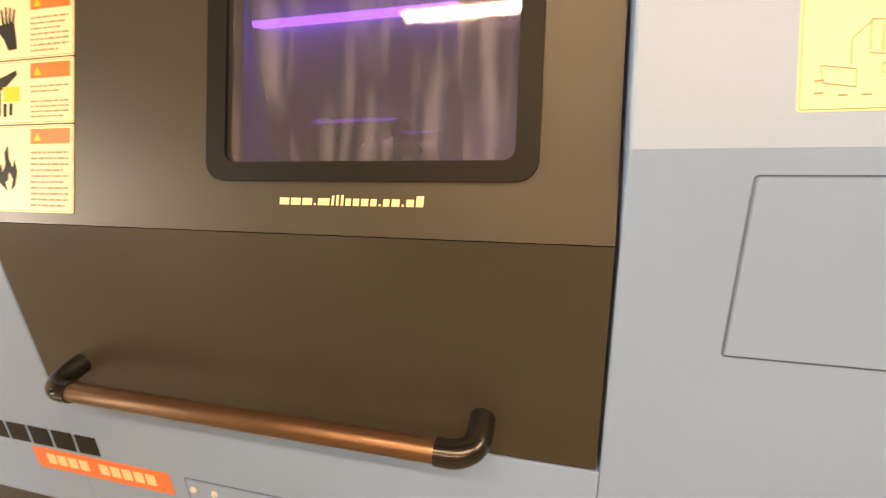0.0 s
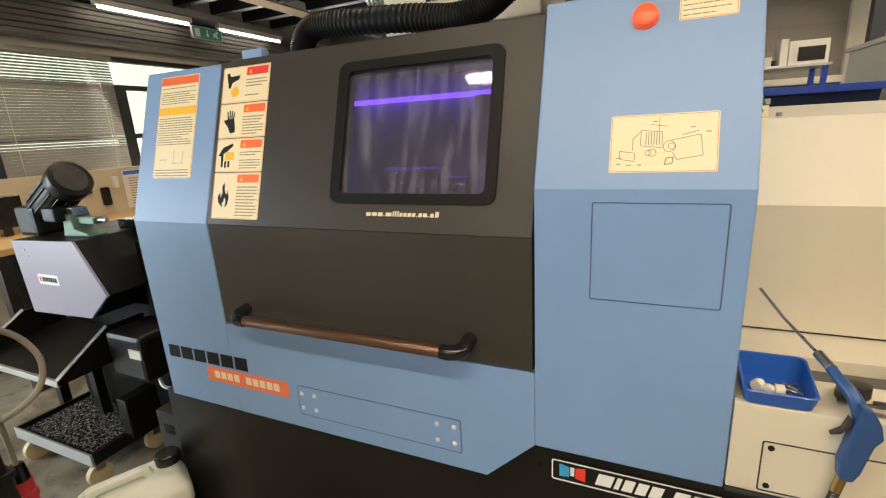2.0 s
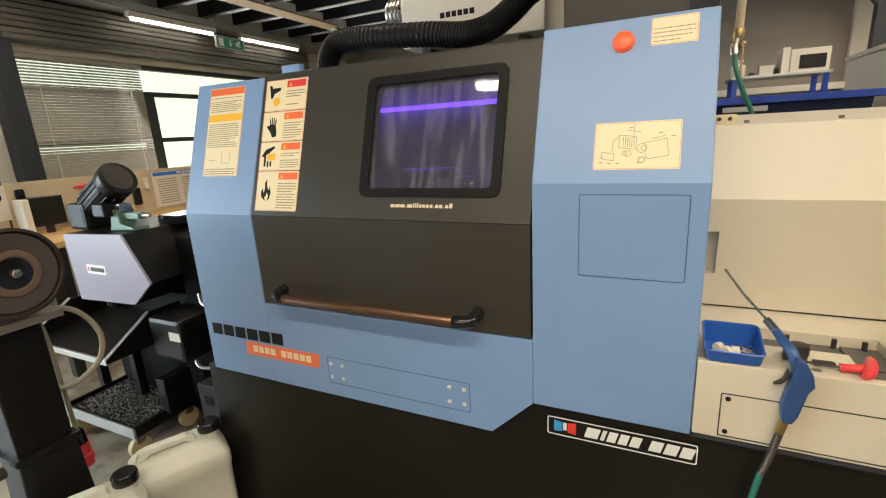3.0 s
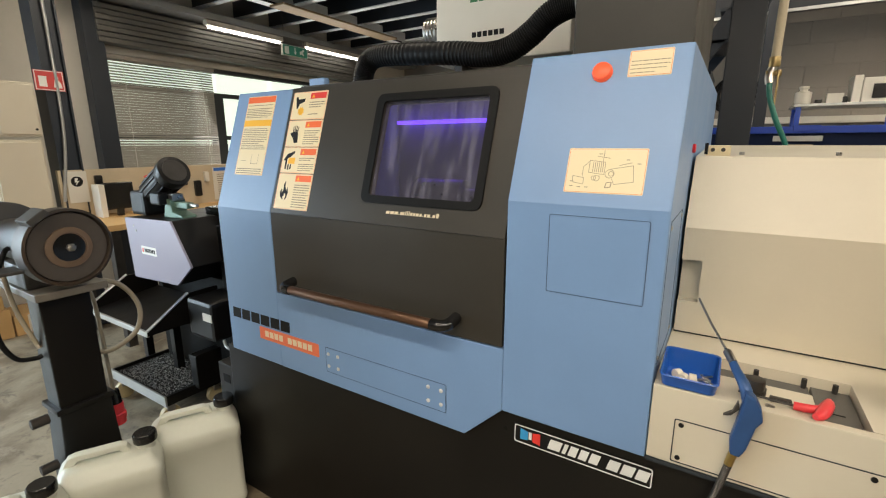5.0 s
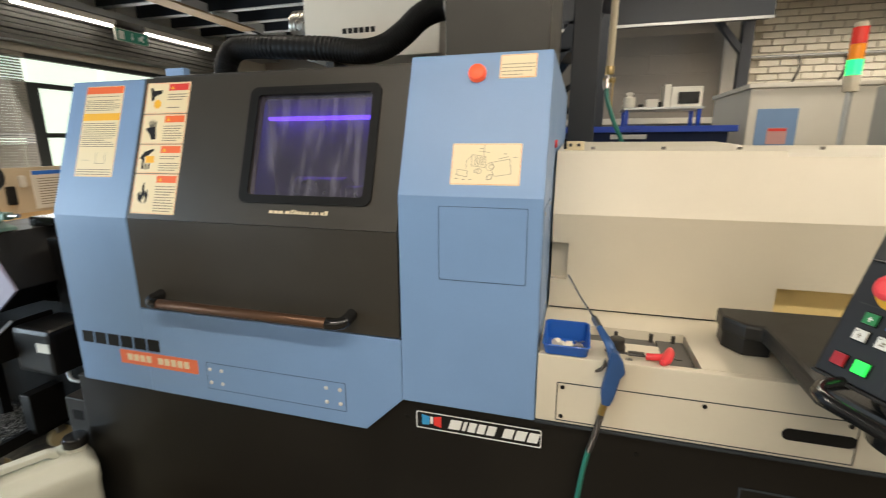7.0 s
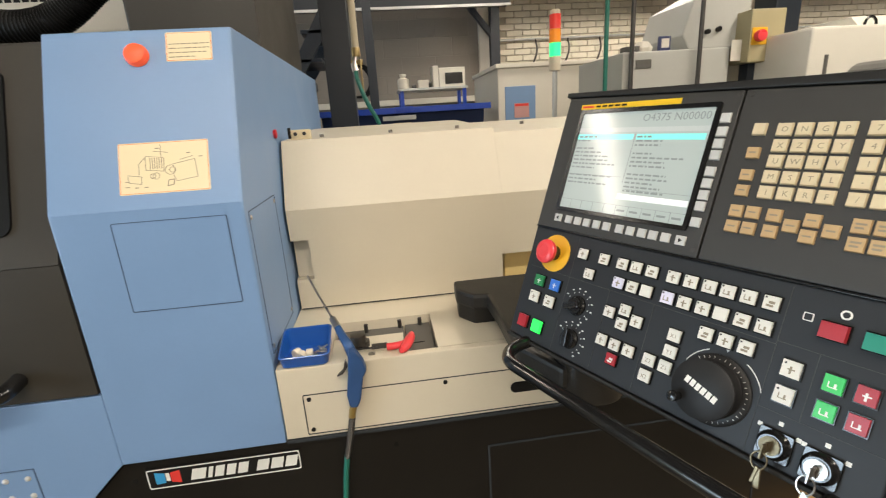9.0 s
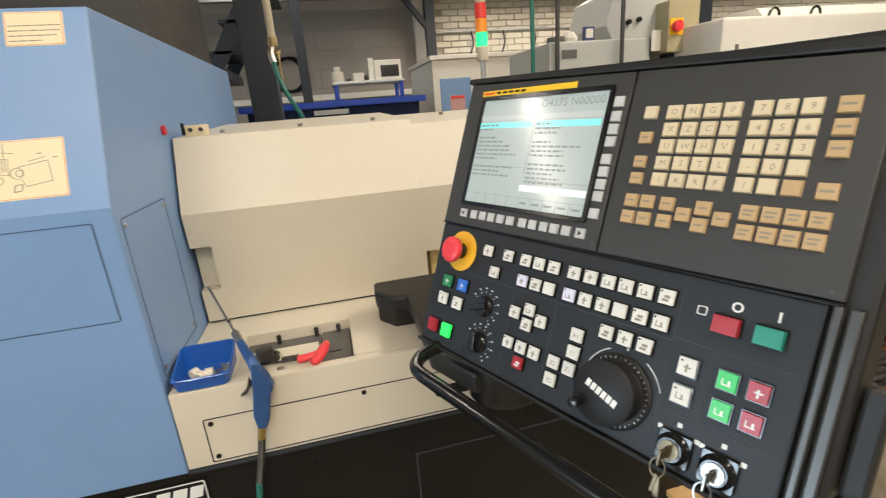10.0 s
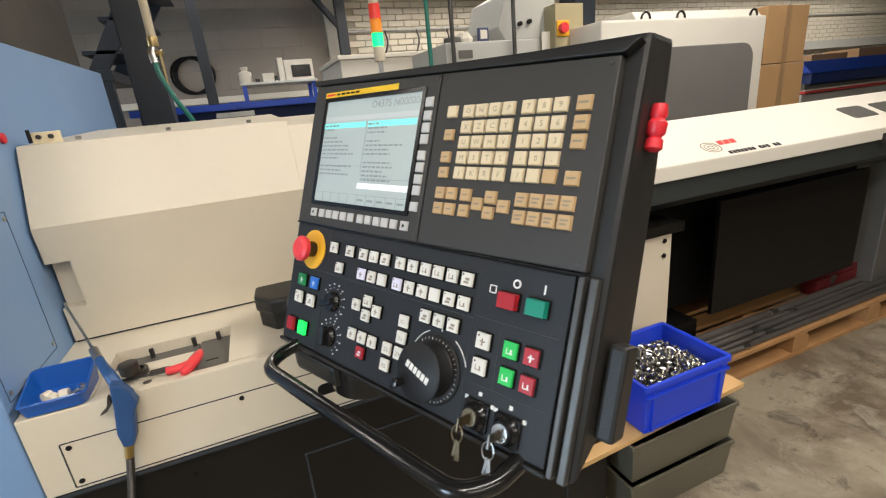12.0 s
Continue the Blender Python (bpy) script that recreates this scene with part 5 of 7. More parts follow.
BLIND = mat("grey_blind_slat", (0.3, 0.27, 0.23), 0.5, var=0.06)
blind = thing("venetian_blind", "grey venetian blind with closed slats at the window", "blind", (WX, 2.05, 2.16))
part("head_rail", box(WX + 0.005, WX + 0.055, 1.53, 2.56, 2.15, 2.185, 0.003), BLIND, blind)
slat_mesh = {}
for k in range(42):
    z = 2.14 - k * 0.0235
    tilt = 44 if k < 9 or k in (28, 29, 30, 31) else 66
    if tilt not in slat_mesh:
        b = bmesh.new()
        prof = [(-0.0125, 0.0), (-0.006, 0.0016), (0.0, 0.0022), (0.006, 0.0016), (0.0125, 0.0)]
        lo = [b.verts.new((x, -0.5, zz)) for x, zz in prof]
        hi = [b.verts.new((x, 0.5, zz)) for x, zz in prof]
        for i in range(4):
            b.faces.new((lo[i], hi[i], hi[i + 1], lo[i + 1]))
        b.transform(pose(0, 0, 0, 0, tilt, 0))
        me = bpy.data.meshes.new("slat")
        b.to_mesh(me)
        b.free()
        me.materials.append(BLIND)
        slat_mesh[tilt] = me
    s = new("slat", slat_mesh[tilt])
    s.parent = blind
    s.location = (0.03, 2.045 - 2.05, z - 2.16)
for y in (1.69, 2.42):
    part("ladder_cord", tube([(WX + 0.045, y, 2.15), (WX + 0.045, y, 1.16)], 0.0025, 6), WHITE, blind)
part("bottom_rail", box(WX + 0.015, WX + 0.045, 1.545, 2.545, 1.142, 1.156, 0.002), BLIND, blind)

ROLL = mat("grey_shutter_steel", (0.13, 0.125, 0.11), 0.45, metal=0.3, var=0.1)
shutter = thing("roller_shutter_box", "grey ribbed roller shutter housing above the window", "shutter", (WX, 3.1, 2.26))
for k in range(7):
    part("rib", box(WX + 0.0, WX + 0.16 - 0.012 * (k % 2), 1.48, 4.9, 2.262 + k * 0.045, 2.303 + k * 0.045, 0.008), ROLL, shutter)
part("rail", box(WX, WX + 0.34, 1.2, 5.9, 2.596, 2.66, 0.005), mat("galvanised_rail", (0.33, 0.33, 0.31), 0.4, metal=0.5), shutter)
jamb = tagged(part("trim", box(WX + 0.0, WX + 0.14, 1.385, 1.53, 0.0, 3.4, 0.006), NAVY), "black vertical guide rail beside the window", "rail", kind="structure")
PLYD = mat("weathered_board", (0.3, 0.21, 0.12), 0.7, var=0.2, scale=9)
GALV = mat("galvanised_steel", (0.45, 0.46, 0.45), 0.35, metal=0.7, var=0.12, scale=10)

# ceiling tubes, cable ladder and purlins
def tube_lamp(x, y0, y1, z, w=0.06):
    th = thing("fluorescent_lamp", "long fluorescent ceiling lamp, switched on", "lamp", (x, (y0 + y1) / 2, z + 0.06), group="ceiling lamps")
    part("housing", box(x - w, x + w, y0, y1, z + 0.012, z + 0.06, 0.004), WHITE, th)
    part("tube", cyl((x, y0 + 0.03, z), (x, y1 - 0.03, z), 0.014, n=12), TUBE, th, smooth=True)
    for y in (y0 + 0.2, y1 - 0.2):
        part("hanger", box(x - 0.006, x + 0.006, y - 0.006, y + 0.006, z + 0.06, 3.46 if z > 2.7 else 2.645), DARKSTEEL, th)
    return th


tube_lamp(-4.0, 2.36, 3.27, 2.53, 0.03)
tube_lamp(-4.0, 3.6, 4.55, 2.535, 0.03)
tube_lamp(-2.2, 4.0, 5.6, 3.1)
tube_lamp(-1.2, 2.6, 4.2, 3.15)
# the pale colour holds lamplight on beam and flanges, the dark webs hold shade
JOIST_LIT = mat("lamplit_joist_colour", (0.7, 0.72, 0.72), 0.3, var=0.08)
tagged(part("trim", box(-3.46, -3.34, 1.0, 6.0, 2.70, 2.83, 0.004), JOIST_LIT), "beam under the platform joists, lamplight put into its pale colour", "beam", kind="structure")
for k in range(9):
    y = 1.52 + k * 0.46
    tagged(part("trim", box(-4.3, -1.75, y - 0.03, y + 0.03, 2.733, 2.745, 0.002), JOIST_LIT), "bottom flange of a ceiling joist, lamplight put into its pale colour", "beam", kind="structure")
    tagged(part("trim", box(-4.3, -1.75, y - 0.006, y + 0.006, 2.7455, 2.91), NAVY), "web of a ceiling joist, shade put into its dark colour", "beam", kind="structure")
tray = thing("cable_tray", "wooden board and cables laid along the platform beam", "cable tray", (-3.25, 3.4, 2.68))
part("board", box(-3.33, -3.14, 2.6, 4.3, 2.655, 2.675, 0.003), PLYD, tray)
part("cable", tube(smooth_path([(-3.30, 2.2, 2.69), (-3.27, 2.9, 2.686), (-3.25, 3.5, 2.687), (-3.3, 4.6, 2.69)], 6), 0.01, 8), RUBBER, tray)
part("strap", box(-3.335, -3.325, 2.9, 2.93, 2.655, 2.72), GALV, tray)
part("strap", box(-3.335, -3.325, 3.9, 3.93, 2.655, 2.72), GALV, tray)
for k, x in enumerate((-1.0, -0.2, 0.6, 1.4, 2.2)):
    p = tagged(part("trim", box(x - 0.035, x + 0.035, -5, 6, 3.25, 3.46, 0.004), NAVY if k % 2 else GALV), "steel roof purlin under the ceiling", "beam", kind="structure")
for y in (2.2, 4.9):
    tagged(part("trim", box(-4.3, 17, y - 0.06, y + 0.06, 3.0, 3.25, 0.004), NAVY), "dark steel roof beam", "beam", kind="structure")

EXITG = mat("green_sign_face", (0.02, 0.14, 0.09), 0.4, var=0.05, emit=(0.03, 0.3, 0.2), power=0.12)
sign = thing("exit_sign", "green hanging exit sign with pale symbols", "sign", (-4.0, 3.44, 2.4))
part("board", box(-4.01, -3.985, 3.26, 3.63, 2.405, 2.525, 0.003), WHITE, sign)
part("face", box(-3.985, -3.983, 3.27, 3.62, 2.412, 2.518), EXITG, sign)
MX = Matrix(((0, 0, 1, -3.983), (1, 0, 0, 0), (0, 1, 0, 0), (0, 0, 0, 1)))
part("door_symbol", rects(MX, [(3.29, 3.35, 2.425, 2.505)], 0, 0.001), WHITEINK, sign)
part("arrow_symbol", flat([(3.433, 2.505), (3.447, 2.505), (3.447, 2.46), (3.462, 2.46), (3.44, 2.428), (3.418, 2.46), (3.433, 2.46)], 0, 0.001, MX), WHITEINK, sign)
part("run_symbol", flat([(3.51, 2.43), (3.53, 2.45), (3.56, 2.43), (3.575, 2.44), (3.555, 2.465), (3.58, 2.49), (3.56, 2.505), (3.53, 2.48), (3.51, 2.475)], 0, 0.001, MX), WHITEINK, sign)
for y in (3.30, 3.59):
    part("hanger", tube([(-3.998, y, 2.52), (-3.998, y, 3.46)], 0.003, 6), DARKSTEEL, sign)

column = thing("steel_column", "dark navy steel column with a grey conduit", "column", (-3.66, 0.92, 0))
part("web", box(-3.70, -3.62, 0.88, 1.0, 0, 3.46, 0.004), NAVY, column)
part("flange", box(-3.78, -3.60, 0.868, 0.88, 0, 3.46), NAVY, column)
part("flange", box(-3.78, -3.60, 1.0, 1.012, 0, 3.46), NAVY, column)
part("conduit", tube(smooth_path([(-3.60, 0.93, 3.4), (-3.60, 0.94, 2.2), (-3.60, 0.93, 1.5), (-3.59, 0.86, 1.0)], 8), 0.011, 8), GALV, column)
fs = thing("fire_sign", "red and white fire-point sign on the steel column", "sign", (-3.6, 0.9, 1.78))
SIGNRED = mat("red_sign_face", (0.55, 0.05, 0.045), 0.5, var=0.06)
part("plate", box(-3.60, -3.596, 0.815, 0.985, 1.775, 1.91, 0.001), SIGNRED, fs)
MF = Matrix(((0, 0, 1, -3.596), (1, 0, 0, 0), (0, 1, 0, 0), (0, 0, 0, 1)))
part("symbol", rects(MF, [(0.84, 0.885, 1.80, 1.87)], 0, 0.001), WHITEINK, fs)
part("symbol", flat([(0.92, 1.80), (0.97, 1.795), (0.965, 1.83), (0.95, 1.85), (0.955, 1.875), (0.93, 1.85)], 0, 0.001, MF), WHITEINK, fs)
b = ring_plate(rounded(0.818, 0.982, 1.778, 1.907, 0.004), rounded(0.823, 0.977, 1.783, 1.902, 0.003), 0, 0.0008)
b.transform(MF)
part("border", b, WHITEINK, fs)
for nm, z0, z1, y0, y1 in (("fuse_cabinet", 1.46, 1.82, 0.58, 0.81), ("switch_cabinet", 0.62, 1.44, 0.52, 0.80)):
    c = thing(nm, "cream painted steel wall cabinet beside the column", "cabinet", (-3.65, (y0 + y1) / 2, z0))
    part("body", box(-3.80, -3.61, y0, y1, z0, z1, 0.005), CREAM, c)
    part("door", box(-3.61, -3.598, y0 + 0.01, y1 - 0.01, z0 + 0.015, z1 - 0.015, 0.004), CREAM, c)
    part("lock", cyl((-3.598, y1 - 0.03, z0 + 0.05), (-3.592, y1 - 0.03, z0 + 0.05), 0.008, n=10), INK, c)
    part("bracket", box(-4.3, -3.80, y0 + 0.04, y0 + 0.08, z0 + 0.05, z0 + 0.09), DARKSTEEL, c)

# bench under the window with boards
PLY = mat("pale_plywood", (0.58, 0.36, 0.15), 0.6, var=0.15, scale=9, bump=0.1, bscale=90)
BOARDP = mat("pale_birch_board", (0.5, 0.41, 0.28), 0.6, var=0.15, scale=7, dirt=(0.3, 0.2, 0.1), damount=0.4)
wb = thing("workbench", "plywood workbench with an upright back board", "bench", (-3.3, 1.8, 0))
part("top", box(-3.6, -2.95, 0.85, 3.0, 0.84, 0.88, 0.004), PLY, wb)
part("back_board", box(-3.64, -3.602, 0.85, 3.0, 0.84, 1.225, 0.003), BOARDP, wb)
for y in (0.9, 2.9):
    for x in (-3.56, -3.0):
        part("leg", box(x - 0.03, x + 0.03, y - 0.03, y + 0.03, 0, 0.84, 0.003), DARKSTEEL, wb)
es = thing("electrical_sign", "white board with a black round lightning sign", "sign", (-3.6, 0.96, 0.99))
part("board", box(-3.60, -3.596, 0.895, 1.02, 0.985, 1.215), WHITE, es)
part("disc", cyl((-3.596, 0.955, 1.14), (-3.595, 0.955, 1.14), 0.038, n=24), INK, es)
part("bolt", flat([(0.945, 1.165), (0.965, 1.165), (0.956, 1.145), (0.97, 1.145), (0.945, 1.112), (0.952, 1.135), (0.94, 1.135)], 0.001, 0.0015, MF), WHITEINK, es)
mon = thing("monitor", "black monitor seen from behind on the bench", "monitor", (-3.4, 1.15, 0.88))
part("shell", box(-3.45, -3.40, 1.04, 1.24, 0.93, 1.13, 0.006), SATIN, mon)
part("stand", box(-3.44, -3.41, 1.12, 1.16, 0.88, 0.94), SATIN, mon)
for y0, y1, z1, m, lab in ((1.0, 1.04, 1.12, WHITE, "white file box standing on the bench"), (1.3, 1.42, 1.02, PLY, "small cardboard box standing on the bench"), (1.5, 1.58, 0.98, SATIN, "black tool case lying on the bench")):
    bx = thing("box", lab, "box", (-3.4, y0, 0.88), group="boxes on the bench")
    part("body", box(-3.5, -3.38, y0, y1, 0.88, z1, 0.004), m, bx)
tool = thing("wire_cutters", "red-handled cutters hanging at the bench board", "tool", (-3.59, 1.5, 1.1))
for s in (-1, 1):
    part("grip", tube(smooth_path([(-3.595, 1.42, 1.15), (-3.595, 1.50, 1.15 + 0.012 * s), (-3.595, 1.58, 1.15 + 0.03 * s)], 4), 0.007, 8), ESTOP, tool)
for y, z, dy, dz, m, lab in ((1.09, 1.12, 0.05, 0.12, SATIN, "black holster hung on the bench board"), (1.72, 1.08, 0.09, 0.05, DARKSTEEL, "dark clamp hung on the bench board"), (1.86, 1.02, 0.06, 0.14, SATIN, "black hand tool hung on the bench board"), (1.95, 1.12, 0.04, 0.09, WHITE, "white card pinned to the bench board")):
    t = thing("hung_tool", lab, "tool", (-3.6, y, z), group="tools on the board")
    part("body", prism(rounded(y - dy / 2, y + dy / 2, z - dz / 2, z + dz / 2, 0.012), -3.602, -3.575, "x", 0.004), m, t)
poster = thing("chart_poster", "white wall chart with a blue heading", "poster", (-3.6, 2.4, 0.95))
part("sheet", box(-3.602, -3.598, 2.02, 2.75, 0.90, 1.20), WHITE, poster)
MPz = Matrix(((0, 0, 1, -3.598), (1, 0, 0, 0), (0, 1, 0, 0), (0, 0, 0, 1)))
part("heading", rects(MPz, [(2.03, 2.74, 1.165, 1.195)], 0, 0.001), KBLUE, poster)
part("heading_print", rects(MPz, [(2.25 + i * 0.05, 2.29 + i * 0.05, 1.173, 1.187) for i in range(6)], 0.001, 0.002), WHITEINK, poster)
tagged(part("small_print", rects(MPz, [(2.06 + c * 0.23, 2.24 + c * 0.23, 0.93 + k * 0.02, 0.937 + k * 0.02) for k in range(11) for c in range(3)], 0, 0.001), GREYINK, poster), kind="stuff")

for x, y, w, h, z in ((-4.05, 0.36, 0.3, 0.22, 0.0), (-4.05, 0.62, 0.2, 0.16, 0.0), (-4.08, 0.40, 0.18, 0.1, 0.221)):
    c = thing("carton", "small brown carton stacked on the floor", "carton", (x, y, z), group="cartons by the wall")
    part("box", box(x - 0.15, x + 0.15, y - w / 2, y + w / 2, z, z + h, 0.004), PLY, c)
    part("tape", box(x + 0.1502, x + 0.152, y - 0.02, y + 0.02, z + 0.01, z + h - 0.01), WHITE, c)

# ---- swarf conveyor, beside the lathe ----
LILAC_PAINT = mat("pale_lilac_sheet", (0.3, 0.275, 0.35), 0.4, var=0.06, dirt=(0.35, 0.33, 0.38), damount=0.25)
conv = thing("chip_conveyor", "black chip conveyor with a pale lilac end plate", "conveyor", (-2.0, 1.0, 0))
PENT = [(-2.29, 1.018), (-1.83, 1.034), (-1.685, 0.814), (-1.832, 0.70), (-2.27, 0.683)]
part("head", prism(PENT, 0.69, 1.5, "y", 0.006), BLACK, conv)
part("end_plate", prism(PENT, 0.678, 0.69, "y", 0.003), LILAC_PAINT, conv, "pale lilac end plate")
MC = Matrix(((1, 0, 0, 0), (0, 0, -1, 0.678), (0, 1, 0, 0), (0, 0, 0, 1)))
lab = part("maker_label", flat(rounded(-2.15, -2.0, 0.83, 0.876, 0.006), 0, 0.001, MC), WHITEINK, conv)
part("red_mark", rects(MC, [(-2.14, -2.128, 0.842, 0.864)], 0.001, 0.0015), REDINK, lab)
for i in range(7):
    part("printed_bar", rects(MC, [(-2.118 + i * 0.0155, -2.106 + i * 0.0155, 0.843, 0.863)], 0.001, 0.0015), INK, lab)
for x, z in ((-2.2, 0.98), (-2.18, 0.955)):
    part("rivet", cyl((x, 0.678, z), (x, 0.675, z), 0.006, n=10), STEEL, conv)
part("lower_body", box(-2.46, -1.35, 0.88, 1.5, 0.02, 0.69, 0.006), DEEP, conv)
part("side_casing", box(-1.72, -1.06, 0.85, 1.5, 0.05, 1.0, 0.008), DEEP, conv)
part("motor_box", box(-1.74, -1.52, 0.66, 0.86, 0.46, 0.66, 0.02), BLACK, conv)
part("motor_label", box(-1.60, -1.53, 0.657, 0.661, 0.565, 0.605), WHITE, conv)
part("cable", tube(smooth_path([(-1.55, 0.72, 0.47), (-1.48, 0.70, 0.43), (-1.35, 0.75, 0.45), (-1.28, 0.86, 0.5)], 6), 0.007, 8), GALV, conv)
part("cable", tube(smooth_path([(-1.55, 0.80, 0.74), (-1.50, 0.78, 0.70), (-1.42, 0.80, 0.72), (-1.40, 0.85, 0.85)], 6), 0.008, 8), GALV, conv)
EDGE = mat("worn_steel_edge", (0.5, 0.5, 0.48), 0.35, metal=0.8, var=0.2)
part("chute_floor", prism([(0.49, 0.505), (0.86, 0.56), (0.86, 0.55), (0.49, 0.495)], -2.42, -1.80, "x"), BLACK, conv)
part("chute_lip", box(-2.43, -1.79, 0.482, 0.495, 0.495, 0.522, 0.002), EDGE, conv)
part("chute_side", prism([(0.485, 0.50), (0.485, 0.525), (0.70, 0.66), (0.86, 0.66), (0.86, 0.50)], -1.80, -1.787, "x", 0.002), BLACK, conv)
part("chute_edge", tube([(-1.79, 0.483, 0.525), (-1.79, 0.70, 0.663)], 0.008, 8), EDGE, conv)
part("chute_side", prism([(0.485, 0.50), (0.485, 0.525), (0.70, 0.66), (0.86, 0.66), (0.86, 0.50)], -2.433, -2.42, "x", 0.002), BLACK, conv)
part("chute_edge", tube([(-2.43, 0.483, 0.525), (-2.43, 0.70, 0.663)], 0.008, 8), EDGE, conv)
for x in (-2.38, -2.05):
    part("leg", box(x - 0.02, x + 0.02, 0.72, 0.76, 0, 0.53), BLACK, conv)

motor = thing("gear_motor", "black electric gear motor tilted on the conveyor", "motor", (-2.1, 0.78, 1.03))
ax0, ax1 = Vector((-2.20, 0.80, 1.14)), Vector((-1.95, 0.80, 1.275))
axd = (ax1 - ax0).normalized()
part("stator", cyl(ax0, ax1 - axd * 0.05, 0.072, n=28, w=0.004), BLACK, motor, smooth=True)
for k in range(14):
    a = 2 * math.pi * k / 14
    side = axd.orthogonal().normalized()
    off = (side * math.cos(a) + axd.cross(side) * math.sin(a)) * 0.075
    part("cooling_fin", cyl(ax0 + off + axd * 0.02, ax1 + off - axd * 0.07, 0.004, n=6), BLACK, motor)
part("fan_cover", cyl(ax1 - axd * 0.06, ax1, 0.083, n=28, w=0.008), BLACK, motor, smooth=True)
part("fan_grille", cyl(ax1, ax1 + axd * 0.003, 0.06, n=28), DARKSTEEL, motor)
part("gearbox", box(-2.30, -2.15, 0.72, 0.88, 1.028, 1.16, 0.02), BLACK, motor)
part("terminal_box", box(-2.06, -1.97, 0.71, 0.78, 1.10, 1.16, 0.01), BLACK, motor)
vice = thing("bench_vice", "small green bench vice on the conveyor", "vice", (-1.95, 0.80, 1.03))
VGREEN = mat("grey_green_casting", (0.12, 0.2, 0.15), 0.5, metal=0.2, var=0.2, scale=20)
part("foot", prism([(-2.02, 1.030), (-1.84, 1.036), (-1.85, 1.05), (-1.93, 1.065), (-1.94, 1.13), (-1.99, 1.13), (-2.01, 1.05)], 0.75, 0.83, "y", 0.006), VGREEN, vice)
part("jaw", box(-1.99, -1.93, 0.76, 0.82, 1.12, 1.155, 0.004), STEEL, vice)
part("slide", box(-1.94, -1.82, 0.77, 0.81, 1.085, 1.115, 0.005), VGREEN, vice)
part("screw", cyl((-1.94, 0.79, 1.10), (-1.76, 0.79, 1.105), 0.009, n=10), STEEL, vice)
cs = thing("tool_case", "black tool case lying on the conveyor", "case", (-1.78, 0.98, 1.03))
part("shell", box(-1.92, -1.76, 0.92, 1.08, 1.031, 1.075, 0.008), SATIN, cs)

cart = thing("chip_cart", "low black chip cart with bright swarf on castors", "cart", (-2.05, 0.66, 0))
part("tray", box(-2.32, -1.76, 0.51, 0.82, 0.125, 0.155, 0.004), BLACK, cart)
part("front_edge", box(-2.33, -1.755, 0.502, 0.512, 0.12, 0.175, 0.002), EDGE, cart)
part("side_rail", box(-1.768, -1.756, 0.512, 0.82, 0.12, 0.172, 0.002), BLACK, cart)
part("side_rail", box(-2.33, -2.318, 0.512, 0.82, 0.12, 0.172, 0.002), BLACK, cart)
part("push_plate", box(-1.78, -1.72, 0.66, 0.80, 0.155, 0.34, 0.004), BLACK, cart)
for x, y in ((-1.80, 0.54), (-2.28, 0.54), (-1.80, 0.79), (-2.28, 0.79)):
    w = part("castor", box(x - 0.022, x + 0.022, y - 0.02, y + 0.02, 0.075, 0.12, 0.004), STEEL, cart)
    part("wheel", cyl((x - 0.014, y, 0.05), (x + 0.014, y, 0.05), 0.05, n=24, w=0.004), mat("cream_castor_wheel", (0.5, 0.4, 0.22), 0.5, var=0.1), w, smooth=True)
SWARF = mat("bright_swarf", (0.34, 0.34, 0.33), 0.5, metal=0.7, var=0.4, scale=60)
r2 = random.Random(8)
verts, faces = [], []
for k in range(2600):
    c = Vector((r2.uniform(-2.28, -1.80), r2.uniform(0.53, 0.80), 0.156 + 0.01 * r2.random()))
    d = Vector((r2.uniform(-1, 1), r2.uniform(-1, 1), r2.uniform(-0.5, 0.5))).normalized() * r2.uniform(0.0025, 0.008)
    e = d.cross(Vector((r2.random(), r2.random(), 1))).normalized() * 0.0014
    i = len(verts)
    verts += [c - d, c + e, c + d, c - e + Vector((0, 0, 0.003))]
    faces += [(i, i + 1, i + 2), (i, i + 2, i + 3)]
me = bpy.data.meshes.new("swarf")
me.from_pydata(verts, [], faces)
me.materials.append(SWARF)
tagged(new("swarf", me), "bright metal chips spread on the black cart", "chips", kind="stuff")

# ---- bench grinder on its pedestal ----
GRN = Vector((0.97, 0.1, 0)).normalized()
GC = Vector((-1.241, 0.067, 1.089))
RUST = mat("brown_worn_iron", (0.03, 0.023, 0.018), 0.55, metal=0.3, var=0.3, scale=14, dirt=(0.16, 0.09, 0.04), damount=0.25)
ABR = mat("grey_abrasive_wheel", (0.06, 0.05, 0.042), 0.85, var=0.2, scale=60, bump=0.4, bscale=500)
ABR2 = mat("rusty_brown_flange", (0.13, 0.085, 0.055), 0.7, var=0.2, scale=30)
MOTG = mat("grey_green_motor_paint", (0.042, 0.04, 0.036), 0.55, var=0.1)
TABLEG = mat("worn_grey_table_paint", (0.16, 0.145, 0.12), 0.5, var=0.25, scale=12, dirt=(0.05, 0.035, 0.02), damount=0.6)
gr = thing("bench_grinder", "grey bench grinder with dark guards on a steel pedestal", "grinder", (-1.45, 0.05, 0))
GQ = Matrix.Translation(GC) @ GRN.to_track_quat("Z", "Y").to_matrix().to_4x4()
b = lathe_profile([(0.105, -0.06), (0.124, -0.055), (0.124, 0.004), (0.116, 0.006), (0.113, 0.0), (0.113, -0.012), (0.02, -0.012)], 44, m=GQ)
guard = part("wheel_guard", b, RUST, gr, smooth=True)
